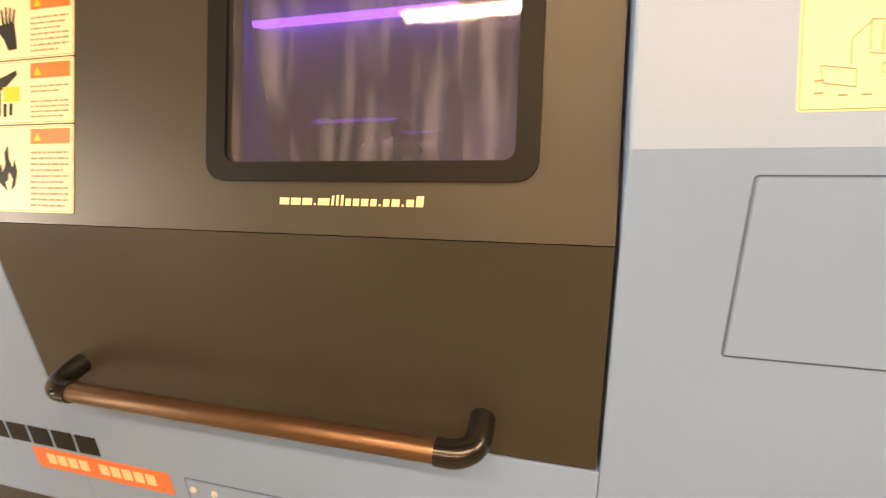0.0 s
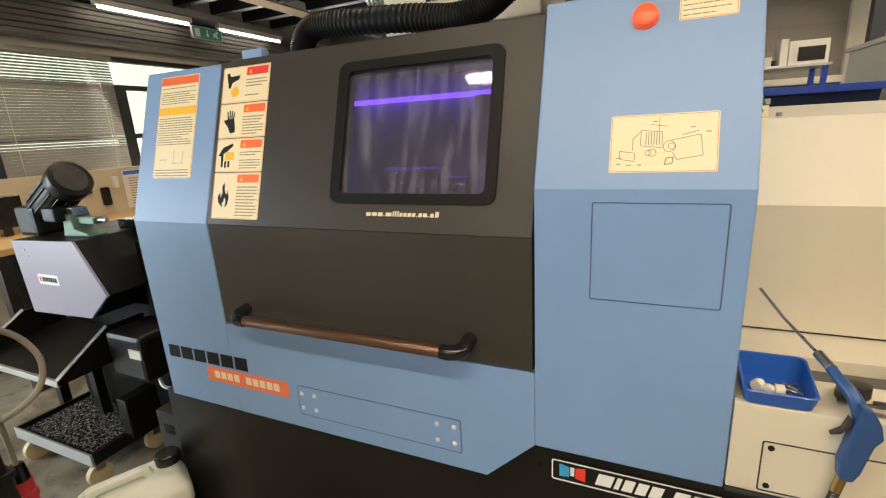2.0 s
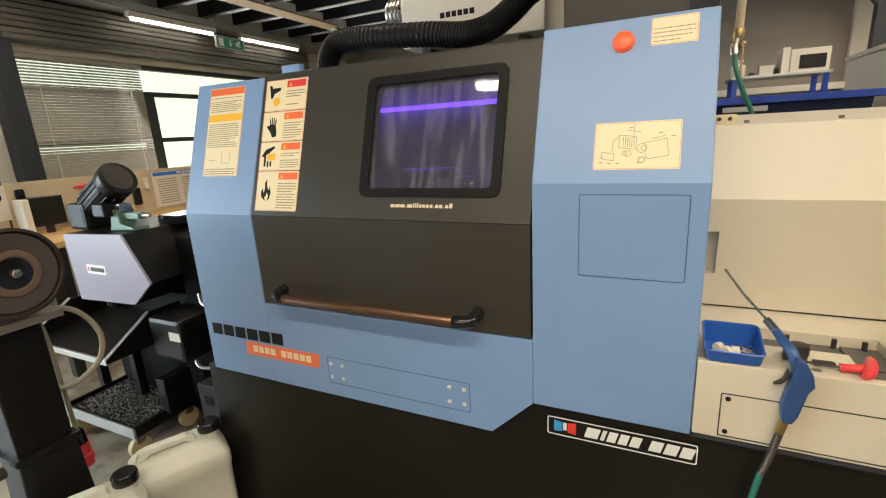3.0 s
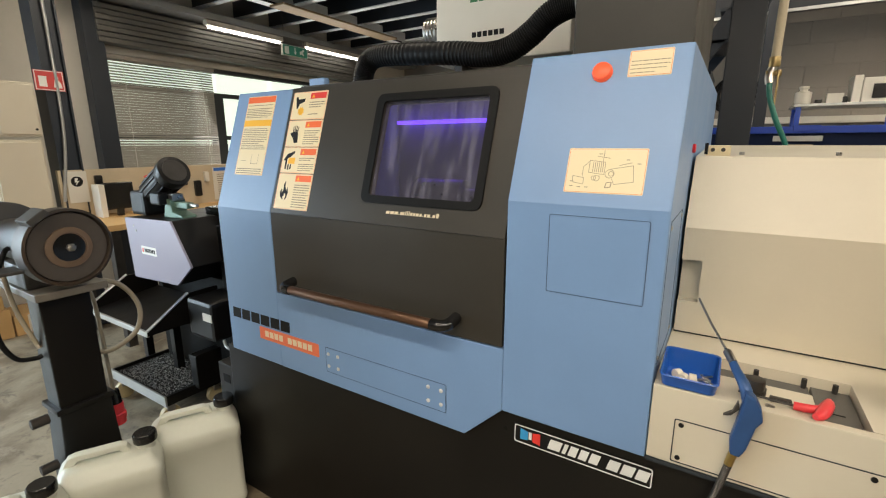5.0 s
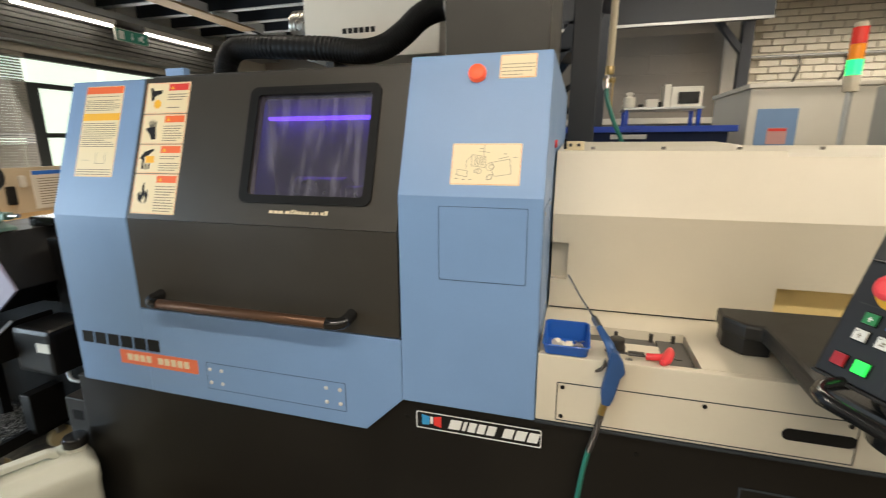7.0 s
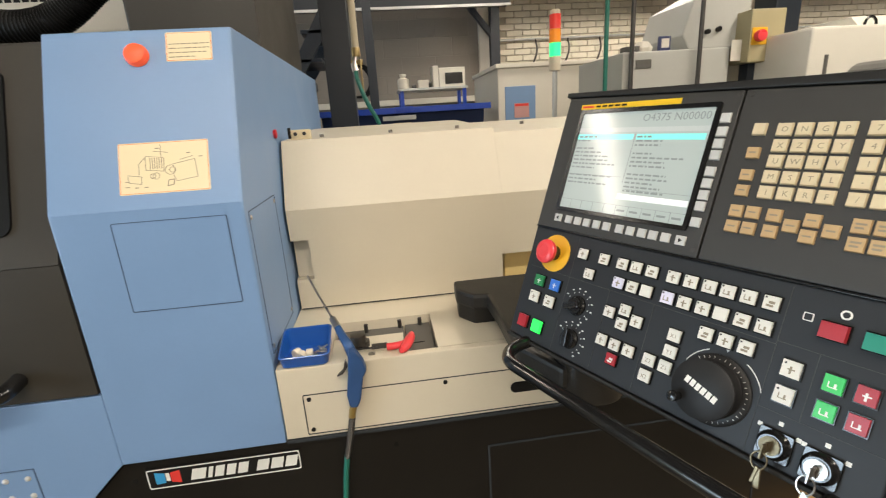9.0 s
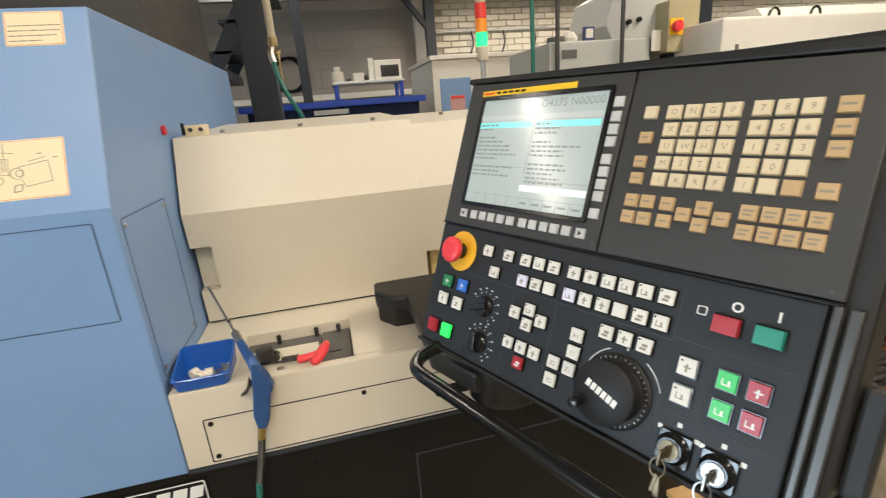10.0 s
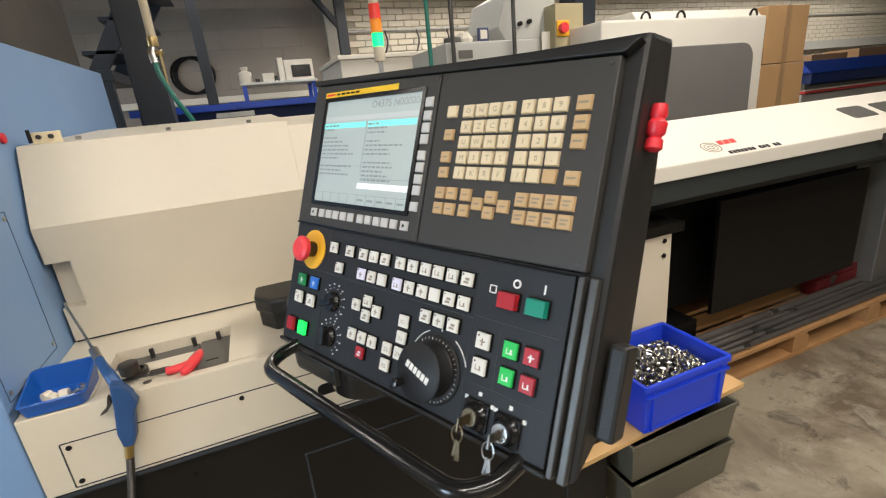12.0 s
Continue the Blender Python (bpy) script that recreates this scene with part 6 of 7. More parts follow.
part("wheel", lathe_profile([(0.111, -0.011), (0.109, -0.003), (0.066, -0.002), (0.062, -0.004)], 44, m=GQ), ABR, gr, smooth=True)
part("flange", lathe_profile([(0.066, -0.006), (0.064, 0.002), (0.048, 0.004), (0.046, 0.0)], 40, m=GQ), ABR2, gr, smooth=True)
part("hub", lathe_profile([(0.046, -0.004), (0.044, 0.001), (0.012, 0.003)], 32, m=GQ), SATIN, gr, smooth=True)
part("nut", lathe_profile([(0.013, 0.002), (0.013, 0.012), (0.008, 0.014), (0.008, 0.022), (0.002, 0.022)], 6, m=GQ), STEEL, gr)
part("motor", lathe_profile([(0.04, -0.40), (0.068, -0.36), (0.072, -0.30), (0.072, -0.16), (0.068, -0.10), (0.04, -0.06)], 36, m=GQ), MOTG, gr, smooth=True)
part("rear_guard", lathe_profile([(0.11, -0.46), (0.122, -0.455), (0.122, -0.40), (0.11, -0.395)], 40, m=GQ), MOTG, gr, smooth=True)
bb = box(-0.03, 0.03, 0.118, 0.14, -0.05, 0.02, 0.003)
bb.transform(GQ @ pose(0, 0, 0, 0, 0, 35))
part("spark_plate", bb, MOTG, gr)
part("foot", box(-1.53, -1.35, -0.03, 0.13, 0.95, 1.03, 0.01), MOTG, gr)
part("table", box(-1.60, -1.27, -0.035, 0.165, 0.925, 0.95, 0.004), TABLEG, gr)
part("tool_rest", box(-1.34, -1.25, -0.11, -0.05, 1.03, 1.04, 0.002), DARKSTEEL, gr)
ped = part("pedestal", box(-1.47, -1.36, -0.005, 0.14, 0.50, 0.925, 0.006), BLACK, gr)
part("collar", box(-1.485, -1.345, -0.02, 0.155, 0.495, 0.515, 0.004), BLACK, gr)
part("lower_column", prism([(-0.01, 0.495), (0.145, 0.495), (0.17, 0.03), (-0.035, 0.03)], -1.475, -1.355, "x", 0.006), BLACK, gr)
for y0, y1 in ((-0.22, -0.02), (0.15, 0.34)):
    part("foot_bar", box(-1.50, -1.42, y0, y1, 0.03, 0.07, 0.004), RUST, gr)
part("base_plate", box(-1.66, -1.22, -0.12, 0.22, 0, 0.03, 0.004), RUST, gr)
for z in (0.30, 0.48):
    part("clamp_screw", cyl((-1.40, -0.08, z), (-1.40, -0.03, z), 0.018, n=12, w=0.003), RUST, gr)
lead = thing("power_lead", "beige power lead with a red plug hanging from the grinder", "cable", (-1.5, 0.2, 0.3))
BEIGE = mat("beige_cable_sheath", (0.3, 0.26, 0.19), 0.5, var=0.1)
part("cord", tube(smooth_path([(-1.44, 0.13, 0.93), (-1.40, 0.24, 0.90), (-1.37, 0.29, 0.80), (-1.38, 0.27, 0.70), (-1.42, 0.19, 0.64), (-1.45, 0.14, 0.66)], 8), 0.009, 10), BEIGE, lead, smooth=True)
part("cord", tube(smooth_path([(-1.50, 0.13, 0.94), (-1.50, 0.19, 0.85), (-1.51, 0.205, 0.6), (-1.53, 0.215, 0.42)], 8), 0.008, 10), BEIGE, lead, smooth=True)
part("plug_collar", cyl((-1.53, 0.215, 0.37), (-1.53, 0.215, 0.43), 0.026, 0.02, n=16, w=0.003), SATIN, lead, smooth=True)
part("plug", lathe_profile([(0.022, 0.275), (0.029, 0.28), (0.029, 0.30), (0.033, 0.302), (0.033, 0.325), (0.028, 0.33), (0.028, 0.372)], 20, m=Matrix.Translation((-1.53, 0.215, 0))), ESTOP, lead, "red industrial plug", smooth=True)
blk = thing("black_cable", "black cable looping beside the grinder pedestal", "cable", (-1.5, -0.2, 0.6))
part("cord", tube(smooth_path([(-1.46, -0.02, 1.08), (-1.42, -0.05, 1.065), (-1.41, -0.088, 0.964), (-1.41, -0.107, 0.814), (-1.41, -0.078, 0.723), (-1.41, -0.03, 0.703), (-1.41, -0.0095, 0.705)], 8), 0.008, 10), RUBBER, blk, smooth=True)
part("cord", tube(smooth_path([(-1.47, -0.045, 1.04), (-1.45, -0.053, 0.99), (-1.44, -0.042, 0.867), (-1.43, -0.015, 0.755), (-1.42, -0.0085, 0.73)], 8), 0.007, 10), BEIGE, blk, "beige lead", smooth=True)

# ---- jerrycans ----
CAN = mat("off_white_polythene", (0.55, 0.56, 0.48), 0.42, var=0.06, scale=5, dirt=(0.4, 0.37, 0.28), damount=0.3)


def jerrycan(x, y, yaw, group):
    """A plastic can with a stepped shoulder, a moulded handle and a black screw cap."""
    th = thing("jerrycan", "off-white plastic jerrycan with a black screw cap, standing on the floor", "canister", m=pose(x, y, 0, 0, 0, yaw), group=group)
    b = bmesh.new()
    rows = []
    for hx, hy, z in ((0.138, 0.088, 0.0), (0.148, 0.098, 0.008), (0.15, 0.10, 0.022), (0.15, 0.10, 0.034), (0.147, 0.097, 0.04), (0.147, 0.097, 0.284), (0.15, 0.10, 0.291), (0.15, 0.10, 0.338), (0.144, 0.094, 0.35), (0.122, 0.068, 0.378), (0.112, 0.058, 0.382)):
        rows.append([b.verts.new((x, y, z)) for x, y in rounded(-hx, hx, -hy, hy, 0.022, 4)])
    n = len(rows[0])
    for p, q in zip(rows, rows[1:]):
        for i in range(n):
            b.faces.new((p[i], p[(i + 1) % n], q[(i + 1) % n], q[i]))
    b.faces.new(rows[0][::-1])
    b.faces.new(rows[-1])
    part("body", b, CAN, th, local=True, smooth=True)
    b = prism([(-0.128, 0.372), (-0.112, 0.406), (-0.09, 0.412), (0.03, 0.412), (0.052, 0.404), (0.064, 0.376), (0.04, 0.376), (0.03, 0.392), (-0.085, 0.392), (-0.098, 0.374)], -0.017, 0.017, "y", 0.005)
    part("handle", b, CAN, th, local=True)
    part("neck", cyl((0.105, 0.0, 0.375), (0.105, 0.0, 0.40), 0.03, n=20), CAN, th, local=True, smooth=True)
    part("cap", lathe_profile([(0.036, 0.398), (0.037, 0.402), (0.037, 0.424), (0.033, 0.43), (0.002, 0.43)], 24, m=Matrix.Translation((0.105, 0, 0))), SATIN, th, "black ribbed screw cap", local=True, smooth=True)
    return th


jerrycan(-1.154, 0.332, 62, "cans on the floor")
jerrycan(-1.171, 0.047, 62, "cans on the floor")
jerrycan(-1.163, -0.243, 62, "cans on the floor")

# ---- behind the lathe: steelwork, pipe and stair ----
post = thing("steel_post", "dark navy square steel post", "post", (0.495, 2.42, 0))
part("shaft", box(0.42, 0.57, 2.35, 2.49, 0, 3.46, 0.006), NAVY, post)
part("foot", box(0.36, 0.63, 2.29, 2.55, 0, 0.02, 0.003), NAVY, post)
post2 = thing("steel_post", "thin dark navy steel post", "post", (0.665, 4.6, 0))
part("shaft", box(0.62, 0.71, 4.55, 4.65, 0, 3.46, 0.005), NAVY, post2)
part("foot", box(0.56, 0.77, 4.49, 4.71, 0, 0.02, 0.003), NAVY, post2)
post3 = thing("steel_post", "dark navy steel post with a diagonal brace", "post", (2.24, 5.75, 0))
part("shaft", box(2.18, 2.30, 5.7, 5.8, 0, 3.46, 0.005), NAVY, post3)
part("brace", prism([(2.2, 2.35), (2.2, 2.45), (1.75, 3.0), (1.67, 3.0)], 5.71, 5.78, "y"), NAVY, post3)
mez = tagged(part("trim", box(-1.5, 2.2, 4.85, 5.0, 2.56, 2.85, 0.006), NAVY), "dark steel platform edge beam", "beam", kind="structure")
tagged(part("trim", box(-1.5, 2.2, 4.84, 4.86, 2.54, 2.565), GALV), "pale edge strip of the platform beam", "beam", kind="structure")
tagged(part("trim", box(2.08, 2.34, 5.93, 6.02, 0, 3.46, 0.004), WALLW), "cream wall pier", "pier", kind="structure")
pipe = thing("air_pipe", "cream compressed-air drop pipe with a brass valve and green hose", "pipe", (0.613, 1.93, 1.45))
PIPEC = mat("cream_pipe_paint", (0.5, 0.43, 0.3), 0.45, var=0.08)
BRASS = mat("dull_brass", (0.4, 0.3, 0.14), 0.35, metal=0.9, var=0.15)
part("pipe", cyl((0.622, 1.93, 3.46), (0.612, 1.93, 1.74), 0.0165, n=14), PIPEC, pipe, smooth=True)
part("socket", cyl((0.612, 1.93, 1.755), (0.612, 1.93, 1.715), 0.021, n=14, w=0.003), BRASS, pipe, smooth=True)
part("elbow", tube(smooth_path([(0.612, 1.93, 1.72), (0.603, 1.925, 1.70), (0.599, 1.92, 1.68), (0.603, 1.915, 1.65)], 5), 0.016, 12), STEEL, pipe, smooth=True)
part("valve", cyl((0.585, 1.92, 1.69), (0.64, 1.925, 1.69), 0.013, n=8, w=0.002), BRASS, pipe)
part("lever", box(0.626, 0.634, 1.905, 1.915, 1.55, 1.70, 0.002), BRASS, pipe)
part("hose", tube(smooth_path([(0.603, 1.915, 1.655), (0.61, 1.91, 1.60), (0.645, 1.91, 1.50), (0.695, 1.93, 1.39), (0.74, 1.95, 1.2), (0.76, 1.95, 0.8), (0.76, 1.95, 0.01)], 8), 0.0105, 10), HOSEG, pipe, smooth=True)
stair = thing("steel_stair", "dark navy open steel stair", "stair", (0.3, 3.3, 1.7))
for y in (3.2, 3.75):
    part("stringer", prism([(0.06, 1.76), (0.17, 1.76), (1.35, 3.46), (1.12, 3.46)], y, y + 0.03, "y", 0.003), NAVY, stair)
for k in range(9):
    part("tread", box(0.06 + k * 0.135, 0.32 + k * 0.135, 3.2, 3.78, 1.86 + k * 0.19, 1.885 + k * 0.19, 0.003), NAVY, stair)
part("landing", box(-0.6, 0.2, 3.15, 3.8, 1.70, 1.765, 0.004), NAVY, stair)
for x in (-0.55, 0.12):
    part("leg", box(x, x + 0.06, 3.16, 3.22, 0, 1.70), NAVY, stair)
CBLUE = mat("royal_blue_paint", (0.012, 0.06, 0.42), 0.35, var=0.06)
trough = thing("blue_trough", "royal blue steel trough on a dark stand", "trough", (0.9, 3.5, 0))
part("rim", box(0.2, 1.58, 3.28, 3.34, 1.47, 1.515, 0.004), CBLUE, trough)
part("front", prism([(3.32, 1.47), (3.34, 1.47), (3.44, 1.12), (3.42, 1.12)], 0.25, 1.53, "x"), mat("dark_blue_paint", (0.008, 0.018, 0.06), 0.4, var=0.1), trough)
part("shell", box(0.25, 1.53, 3.44, 3.9, 1.1, 1.46, 0.01), NAVY, trough)
part("rim", box(0.2, 1.58, 3.9, 3.95, 1.47, 1.515, 0.004), CBLUE, trough)
part("latch", box(0.82, 0.96, 3.27, 3.285, 1.485, 1.52, 0.003), CBLUE, trough)
part("grating", box(0.72, 0.98, 3.31, 3.325, 1.42, 1.455, 0.002), GALV, trough)
part("notice", box(0.80, 0.94, 3.335, 3.345, 1.36, 1.40), PAPER, trough)
for x in (0.3, 1.44):
    for y in (3.46, 3.84):
        part("leg", box(x, x + 0.05, y, y + 0.05, 0, 1.1, 0.003), NAVY, trough)
ledge = tagged(part("trim", box(-1.2, 2.08, 5.88, 6.0, 1.62, 1.69, 0.004), WHITE), "pale wall trunking along the wall", "trunking", kind="structure")
shelf = thing("shelf_stand", "small steel stand with blue legs by the wall", "stand", (1.33, 5.1, 0))
part("board", box(0.93, 1.72, 4.95, 5.4, 1.735, 1.76, 0.003), GALV, shelf)
part("lower_board", box(0.95, 1.70, 4.97, 5.38, 1.45, 1.47, 0.003), GALV, shelf)
for x in (0.95, 1.66):
    for y in (4.97, 5.34):
        part("leg", box(x, x + 0.04, y, y + 0.04, 0, 1.735), CBLUE, shelf)
dev = thing("benchtop_device", "white benchtop device with a dark screen", "device", (1.5, 5.15, 1.76))
part("case", box(1.40, 1.70, 5.0, 5.3, 1.76, 1.965, 0.008), WHITE, dev)
part("screen", box(1.47, 1.67, 4.994, 5.001, 1.79, 1.91, 0.002), SATIN, dev)
part("side_tower", box(1.335, 1.395, 5.0, 5.25, 1.76, 1.99, 0.005), WHITE, dev)
pot = thing("white_pot", "round white pot with a lid on the stand", "pot", (1.0, 5.1, 1.76))
part("body", lathe_profile([(0.05, 1.76), (0.065, 1.78), (0.065, 1.87), (0.03, 1.885), (0.03, 1.90), (0.04, 1.905), (0.038, 1.925), (0.002, 1.93)], 20, m=Matrix.Translation((1.0, 5.1, 0))), WHITE, pot, smooth=True)
for x, w, h, mm in ((1.09, 0.05, 0.04, SATIN), (1.17, 0.12, 0.09, WHITE), (1.28, 0.04, 0.06, SATIN)):
    t = thing("small_box", "small box among the things on the stand", "box", (x, 5.1, 1.76), group="boxes on the stand")
    part("body", box(x, x + w, 5.05, 5.15, 1.761, 1.76 + h, 0.004), mm, t)
coil = thing("cable_coil", "dark coiled cable hung on the wall", "cable", (0.45, 5.97, 1.9))
for k in range(3):
    c = [(0.42 + 0.03 * k + 0.2 * math.cos(a), 5.975 - 0.01 * k, 1.95 + 0.2 * math.sin(a)) for a in [radians(15 * i) for i in range(25)]]
    part("loop", tube(c, 0.014, 8), RUBBER, coil)

# ---- other machines ----
wm = thing("white_machine", "white machine cabinet with a light blue panel", "machine", (2.25, 3.9, 0))
part("cabinet", box(1.72, 2.8, 3.6, 4.6, 0, 1.79, 0.01), WHITE, wm)
part("top_rim", box(1.70, 2.82, 3.58, 4.62, 1.79, 1.825, 0.006), WHITE, wm)
part("blue_panel", box(1.78, 2.05, 3.592, 3.602, 0.9, 1.64, 0.003), BLUE, wm)
nl = part("notice", box(1.86, 1.99, 3.588, 3.592, 1.38, 1.50), mat("faded_pink_label", (0.55, 0.3, 0.28), 0.5), wm)
part("notice_band", box(1.865, 1.985, 3.586, 3.5885, 1.475, 1.495), REDINK, wm)
gm = thing("grey_machine", "light grey machine with sloping cover", "machine", (2.2, 2.1, 0))
LGREY = mat("light_grey_paint", (0.42, 0.42, 0.39), 0.45, var=0.06)
part("cabinet", box(1.92, 2.5, 1.87, 2.4, 0, 1.67, 0.008), LGREY, gm)
part("head", prism([(2.29, 1.67), (2.25, 1.74), (2.30, 1.90), (2.62, 2.05), (2.62, 1.67)], 1.9, 2.3, "y", 0.008), LGREY, gm)
for x, z in ((2.38, 1.75), (2.44, 1.76)):
    part("knob", cyl((x, 1.9, z), (x, 1.88, z), 0.012, n=12), INK, gm)
part("vent", box(1.99, 2.07, 1.865, 1.872, 1.59, 1.63), GREYPL, gm)
iso = thing("isolator_box", "beige switch box with a red and yellow isolator", "switch", (2.65, 1.85, 1.6))
BEIGEB = mat("olive_beige_box", (0.36, 0.31, 0.18), 0.5, var=0.08)
part("box", box(2.545, 2.73, 1.8, 1.95, 1.585, 1.83, 0.006), BEIGEB, iso)
part("stalk", box(2.60, 2.66, 1.86, 1.92, 0, 1.585), NAVY, iso)
part("yellow_plate", box(2.552, 2.632, 1.794, 1.8, 1.665, 1.745, 0.002), YRING, iso)
part("red_knob", cyl((2.585, 1.794, 1.705), (2.585, 1.765, 1.705), 0.027, n=20, w=0.005), ESTOP, iso, smooth=True)
part("notice", box(2.49, 2.545, 1.85, 1.853, 1.60, 1.70), WHITE, iso)
for x, y, m in ((1.845, 1.9, HOSEG), (1.955, 1.85, DARKSTEEL), (2.31, 1.84, DARKSTEEL)):
    pl = thing("drop_pipe", "thin vertical service pipe from the ceiling", "pipe", (x, y, 0), group="service pipes")
    part("pipe", cyl((x, y, 0), (x, y, 3.46), 0.011, n=10), m, pl, smooth=True)
drum = thing("round_tin", "flat grey tin on the grey machine", "tin", (1.97, 1.95, 1.67))
part("tin", cyl((2.0, 1.95, 1.671), (2.0, 1.95, 1.70), 0.05, n=24, w=0.003), GREYPL, drum, smooth=True)
dial = thing("gauge", "small framed gauge standing on the grey machine", "gauge", (2.17, 1.92, 1.67))
part("frame", box(2.13, 2.19, 1.9, 1.92, 1.671, 1.74, 0.003), mat("navy_plastic", (0.04, 0.05, 0.12), 0.4), dial)
part("face", box(2.14, 2.18, 1.898, 1.9, 1.685, 1.728), WHITE, dial)
rag = thing("paper_roll", "crumpled white paper on the grey machine", "paper", (2.08, 1.93, 1.67))
part("paper", lathe_profile([(0.045, 1.671), (0.05, 1.69), (0.03, 1.72), (0.002, 1.725)], 9, m=Matrix.Translation((2.06, 1.94, 0))), WHITE, rag)
bt = thing("signal_tower", "red, amber and lit green signal tower on a pole", "beacon", (1.565, 1.86, 0))
TX, TY = 1.565, 1.86
part("pole", cyl((TX, TY, 0), (TX, TY, 1.60), 0.012, n=12), GALV, bt, smooth=True)
part("socket", cyl((TX, TY, 1.60), (TX, TY, 1.665), 0.027, n=20, w=0.003), CREAM, bt, smooth=True)
BEAM = (("green_lens", 1.667, 1.725, mat("lit_green_lens", (0.05, 0.7, 0.3), 0.3, emit=(0.0, 1.0, 0.22), power=1.3)), ("amber_lens", 1.727, 1.785, mat("amber_lens", (0.75, 0.25, 0.02), 0.3, emit=(1, 0.3, 0.02), power=0.25)), ("red_lens", 1.787, 1.85, mat("red_lens", (0.6, 0.04, 0.03), 0.3, emit=(1, 0.05, 0.03), power=0.2)))
for nm, z0, z1, m in BEAM:
    ring = []
    for k in range(7):
        z = z0 + (z1 - z0) * k / 6
        ring.append((0.026 if k % 2 else 0.0275, z))
    part(nm, lathe_profile(ring, 24, m=Matrix.Translation((TX, TY, 0))), m, bt, smooth=True)
part("cap", cyl((TX, TY, 1.85), (TX, TY, 1.87), 0.024, n=20, w=0.004), CREAM, bt, smooth=True)
np2 = thing("steel_post", "dark navy wide steel post", "post", (2.82, 1.95, 0))
part("shaft", box(2.755, 2.90, 1.9, 2.05, 0, 3.46, 0.006), NAVY, np2)
wc = thing("white_cabinet", "large white machine enclosure with lifting eyes", "machine", (3.25, 1.9, 0))
part("body", box(2.64, 3.87, 1.55, 2.3, 0, 1.70, 0.012), WHITE, wc)
part("lid", prism([(1.58, 1.70), (1.62, 1.745), (2.3, 1.745), (2.3, 1.70)], 2.9, 3.87, "x", 0.004), WHITE, wc)
for x in (2.95, 3.2, 3.78):
    c = [(x + 0.03 * math.cos(a), 1.57, 1.70 + 0.035 * math.sin(a)) for a in [radians(20 * i) for i in range(10)]]
    part("lifting_eye", tube(c, 0.006, 8), SATIN, wc)
part("latch", box(2.72, 2.735, 1.543, 1.552, 1.48, 1.58, 0.002), GREYPL, wc)
cov = thing("grey_cover", "dark grey rounded machine cover", "cover", (3.2, 1.4, 0))
part("shell", prism(rounded(2.78, 3.43, 0.6, 1.535, 0.08, 5), 1.30, 1.5, "y", 0.006), mat("mid_grey_plastic", (0.13, 0.125, 0.115), 0.5, var=0.1), cov)
part("foot", box(2.9, 3.4, 1.32, 1.48, 0, 0.6), NAVY, cov)
CARD = mat("brown_cardboard", (0.42, 0.25, 0.11), 0.75, var=0.12, scale=6, bump=0.1, bscale=60)
for z0, z1, x0, x1 in ((0.9, 1.42, 3.93, 4.36), (1.425, 1.76, 3.95, 4.34)):
    c = thing("carton", "brown cardboard carton in a stack", "carton", ((x0 + x1) / 2, 1.8, z0), group="stacked cartons")
    part("box", box(x0, x1, 1.6, 2.0, z0, z1, 0.004), CARD, c)
    part("tape", box((x0 + x1) / 2 - 0.025, (x0 + x1) / 2 + 0.025, 1.598, 1.6, z0, z1), mat("brown_tape", (0.32, 0.2, 0.1), 0.3), c)
cst = thing("pallet_stack", "grey metal rack under the cartons", "rack", (4.15, 1.8, 0))
part("rack", box(3.92, 4.38, 1.58, 2.02, 0, 0.9, 0.005), GREYPL, cst)
bm2 = thing("blue_white_machine", "far machine with a blue top and red stripe", "machine", (6.0, 2.6, 0))
part("body", box(5.9, 9.2, 2.5, 3.3, 0, 1.135, 0.01), LGREY, bm2)
part("blue_top", prism([(2.45, 1.325), (2.56, 1.44), (3.3, 1.44), (3.3, 1.325)], 5.92, 9.2, "x", 0.006), CBLUE, bm2)
part("blue_front", box(5.94, 9.2, 2.46, 3.3, 1.225, 1.325, 0.004), mat("deep_blue_paint", (0.008, 0.025, 0.12), 0.4, var=0.1), bm2)
part("dark_roll", cyl((5.9, 2.52, 1.20), (9.2, 2.52, 1.20), 0.035, n=16), GREYPL, bm2, smooth=True)
part("red_stripe", box(5.9, 9.2, 2.47, 3.3, 1.142, 1.162, 0.003), SIGNRED, bm2)
part("white_band", box(5.9, 9.2, 2.48, 3.3, 1.165, 1.178, 0.003), WHITE, bm2)
for k in range(3):
    c = thing("carton", "flat brown carton lying on the far machine", "carton", (6.6 + k * 0.8, 2.9, 1.44), group="cartons on the machine")
    part("box", box(6.4 + k * 0.8, 7.0 + k * 0.8, 2.75, 3.1, 1.441, 1.50 + 0.03 * (k % 2), 0.004), CARD, c)
tagged(part("trim", box(8.6, 16.9, 5.9, 6.0, 1.72, 1.88, 0.004), LGREY), "grey wall trunking on the brick wall", "trunking", kind="structure")

# ---- bar feeder ----
GLOSSB = mat("satin_black_panel", (0.0045, 0.0042, 0.004), 0.42, var=0.2, spec=0.25)
FEEDG = mat("slate_grey_paint", (0.03, 0.036, 0.037), 0.45, var=0.1)
bf = thing("bar_feeder", "long bar feeder with white lid and black body", "bar feeder", (3.6, 1.1, 0))
LIDP = [(0.715, 1.045), (0.715, 1.10), (0.985, 1.224), (1.01, 1.224), (1.01, 1.045)]
part("lid", prism(LIDP, 1.95, 5.6, "x", 0.006), WHITE, bf, "white sloping lid")
LD = Vector((0, 0.25, 0.115)).normalized()
LN = Vector((0, -0.115, 0.25)).normalized()
LM = Matrix(((1, 0, 0, 0), (0, LD.y, LN.y, 0.715), (0, LD.z, LN.z, 1.10), (0, 0, 0, 1)))
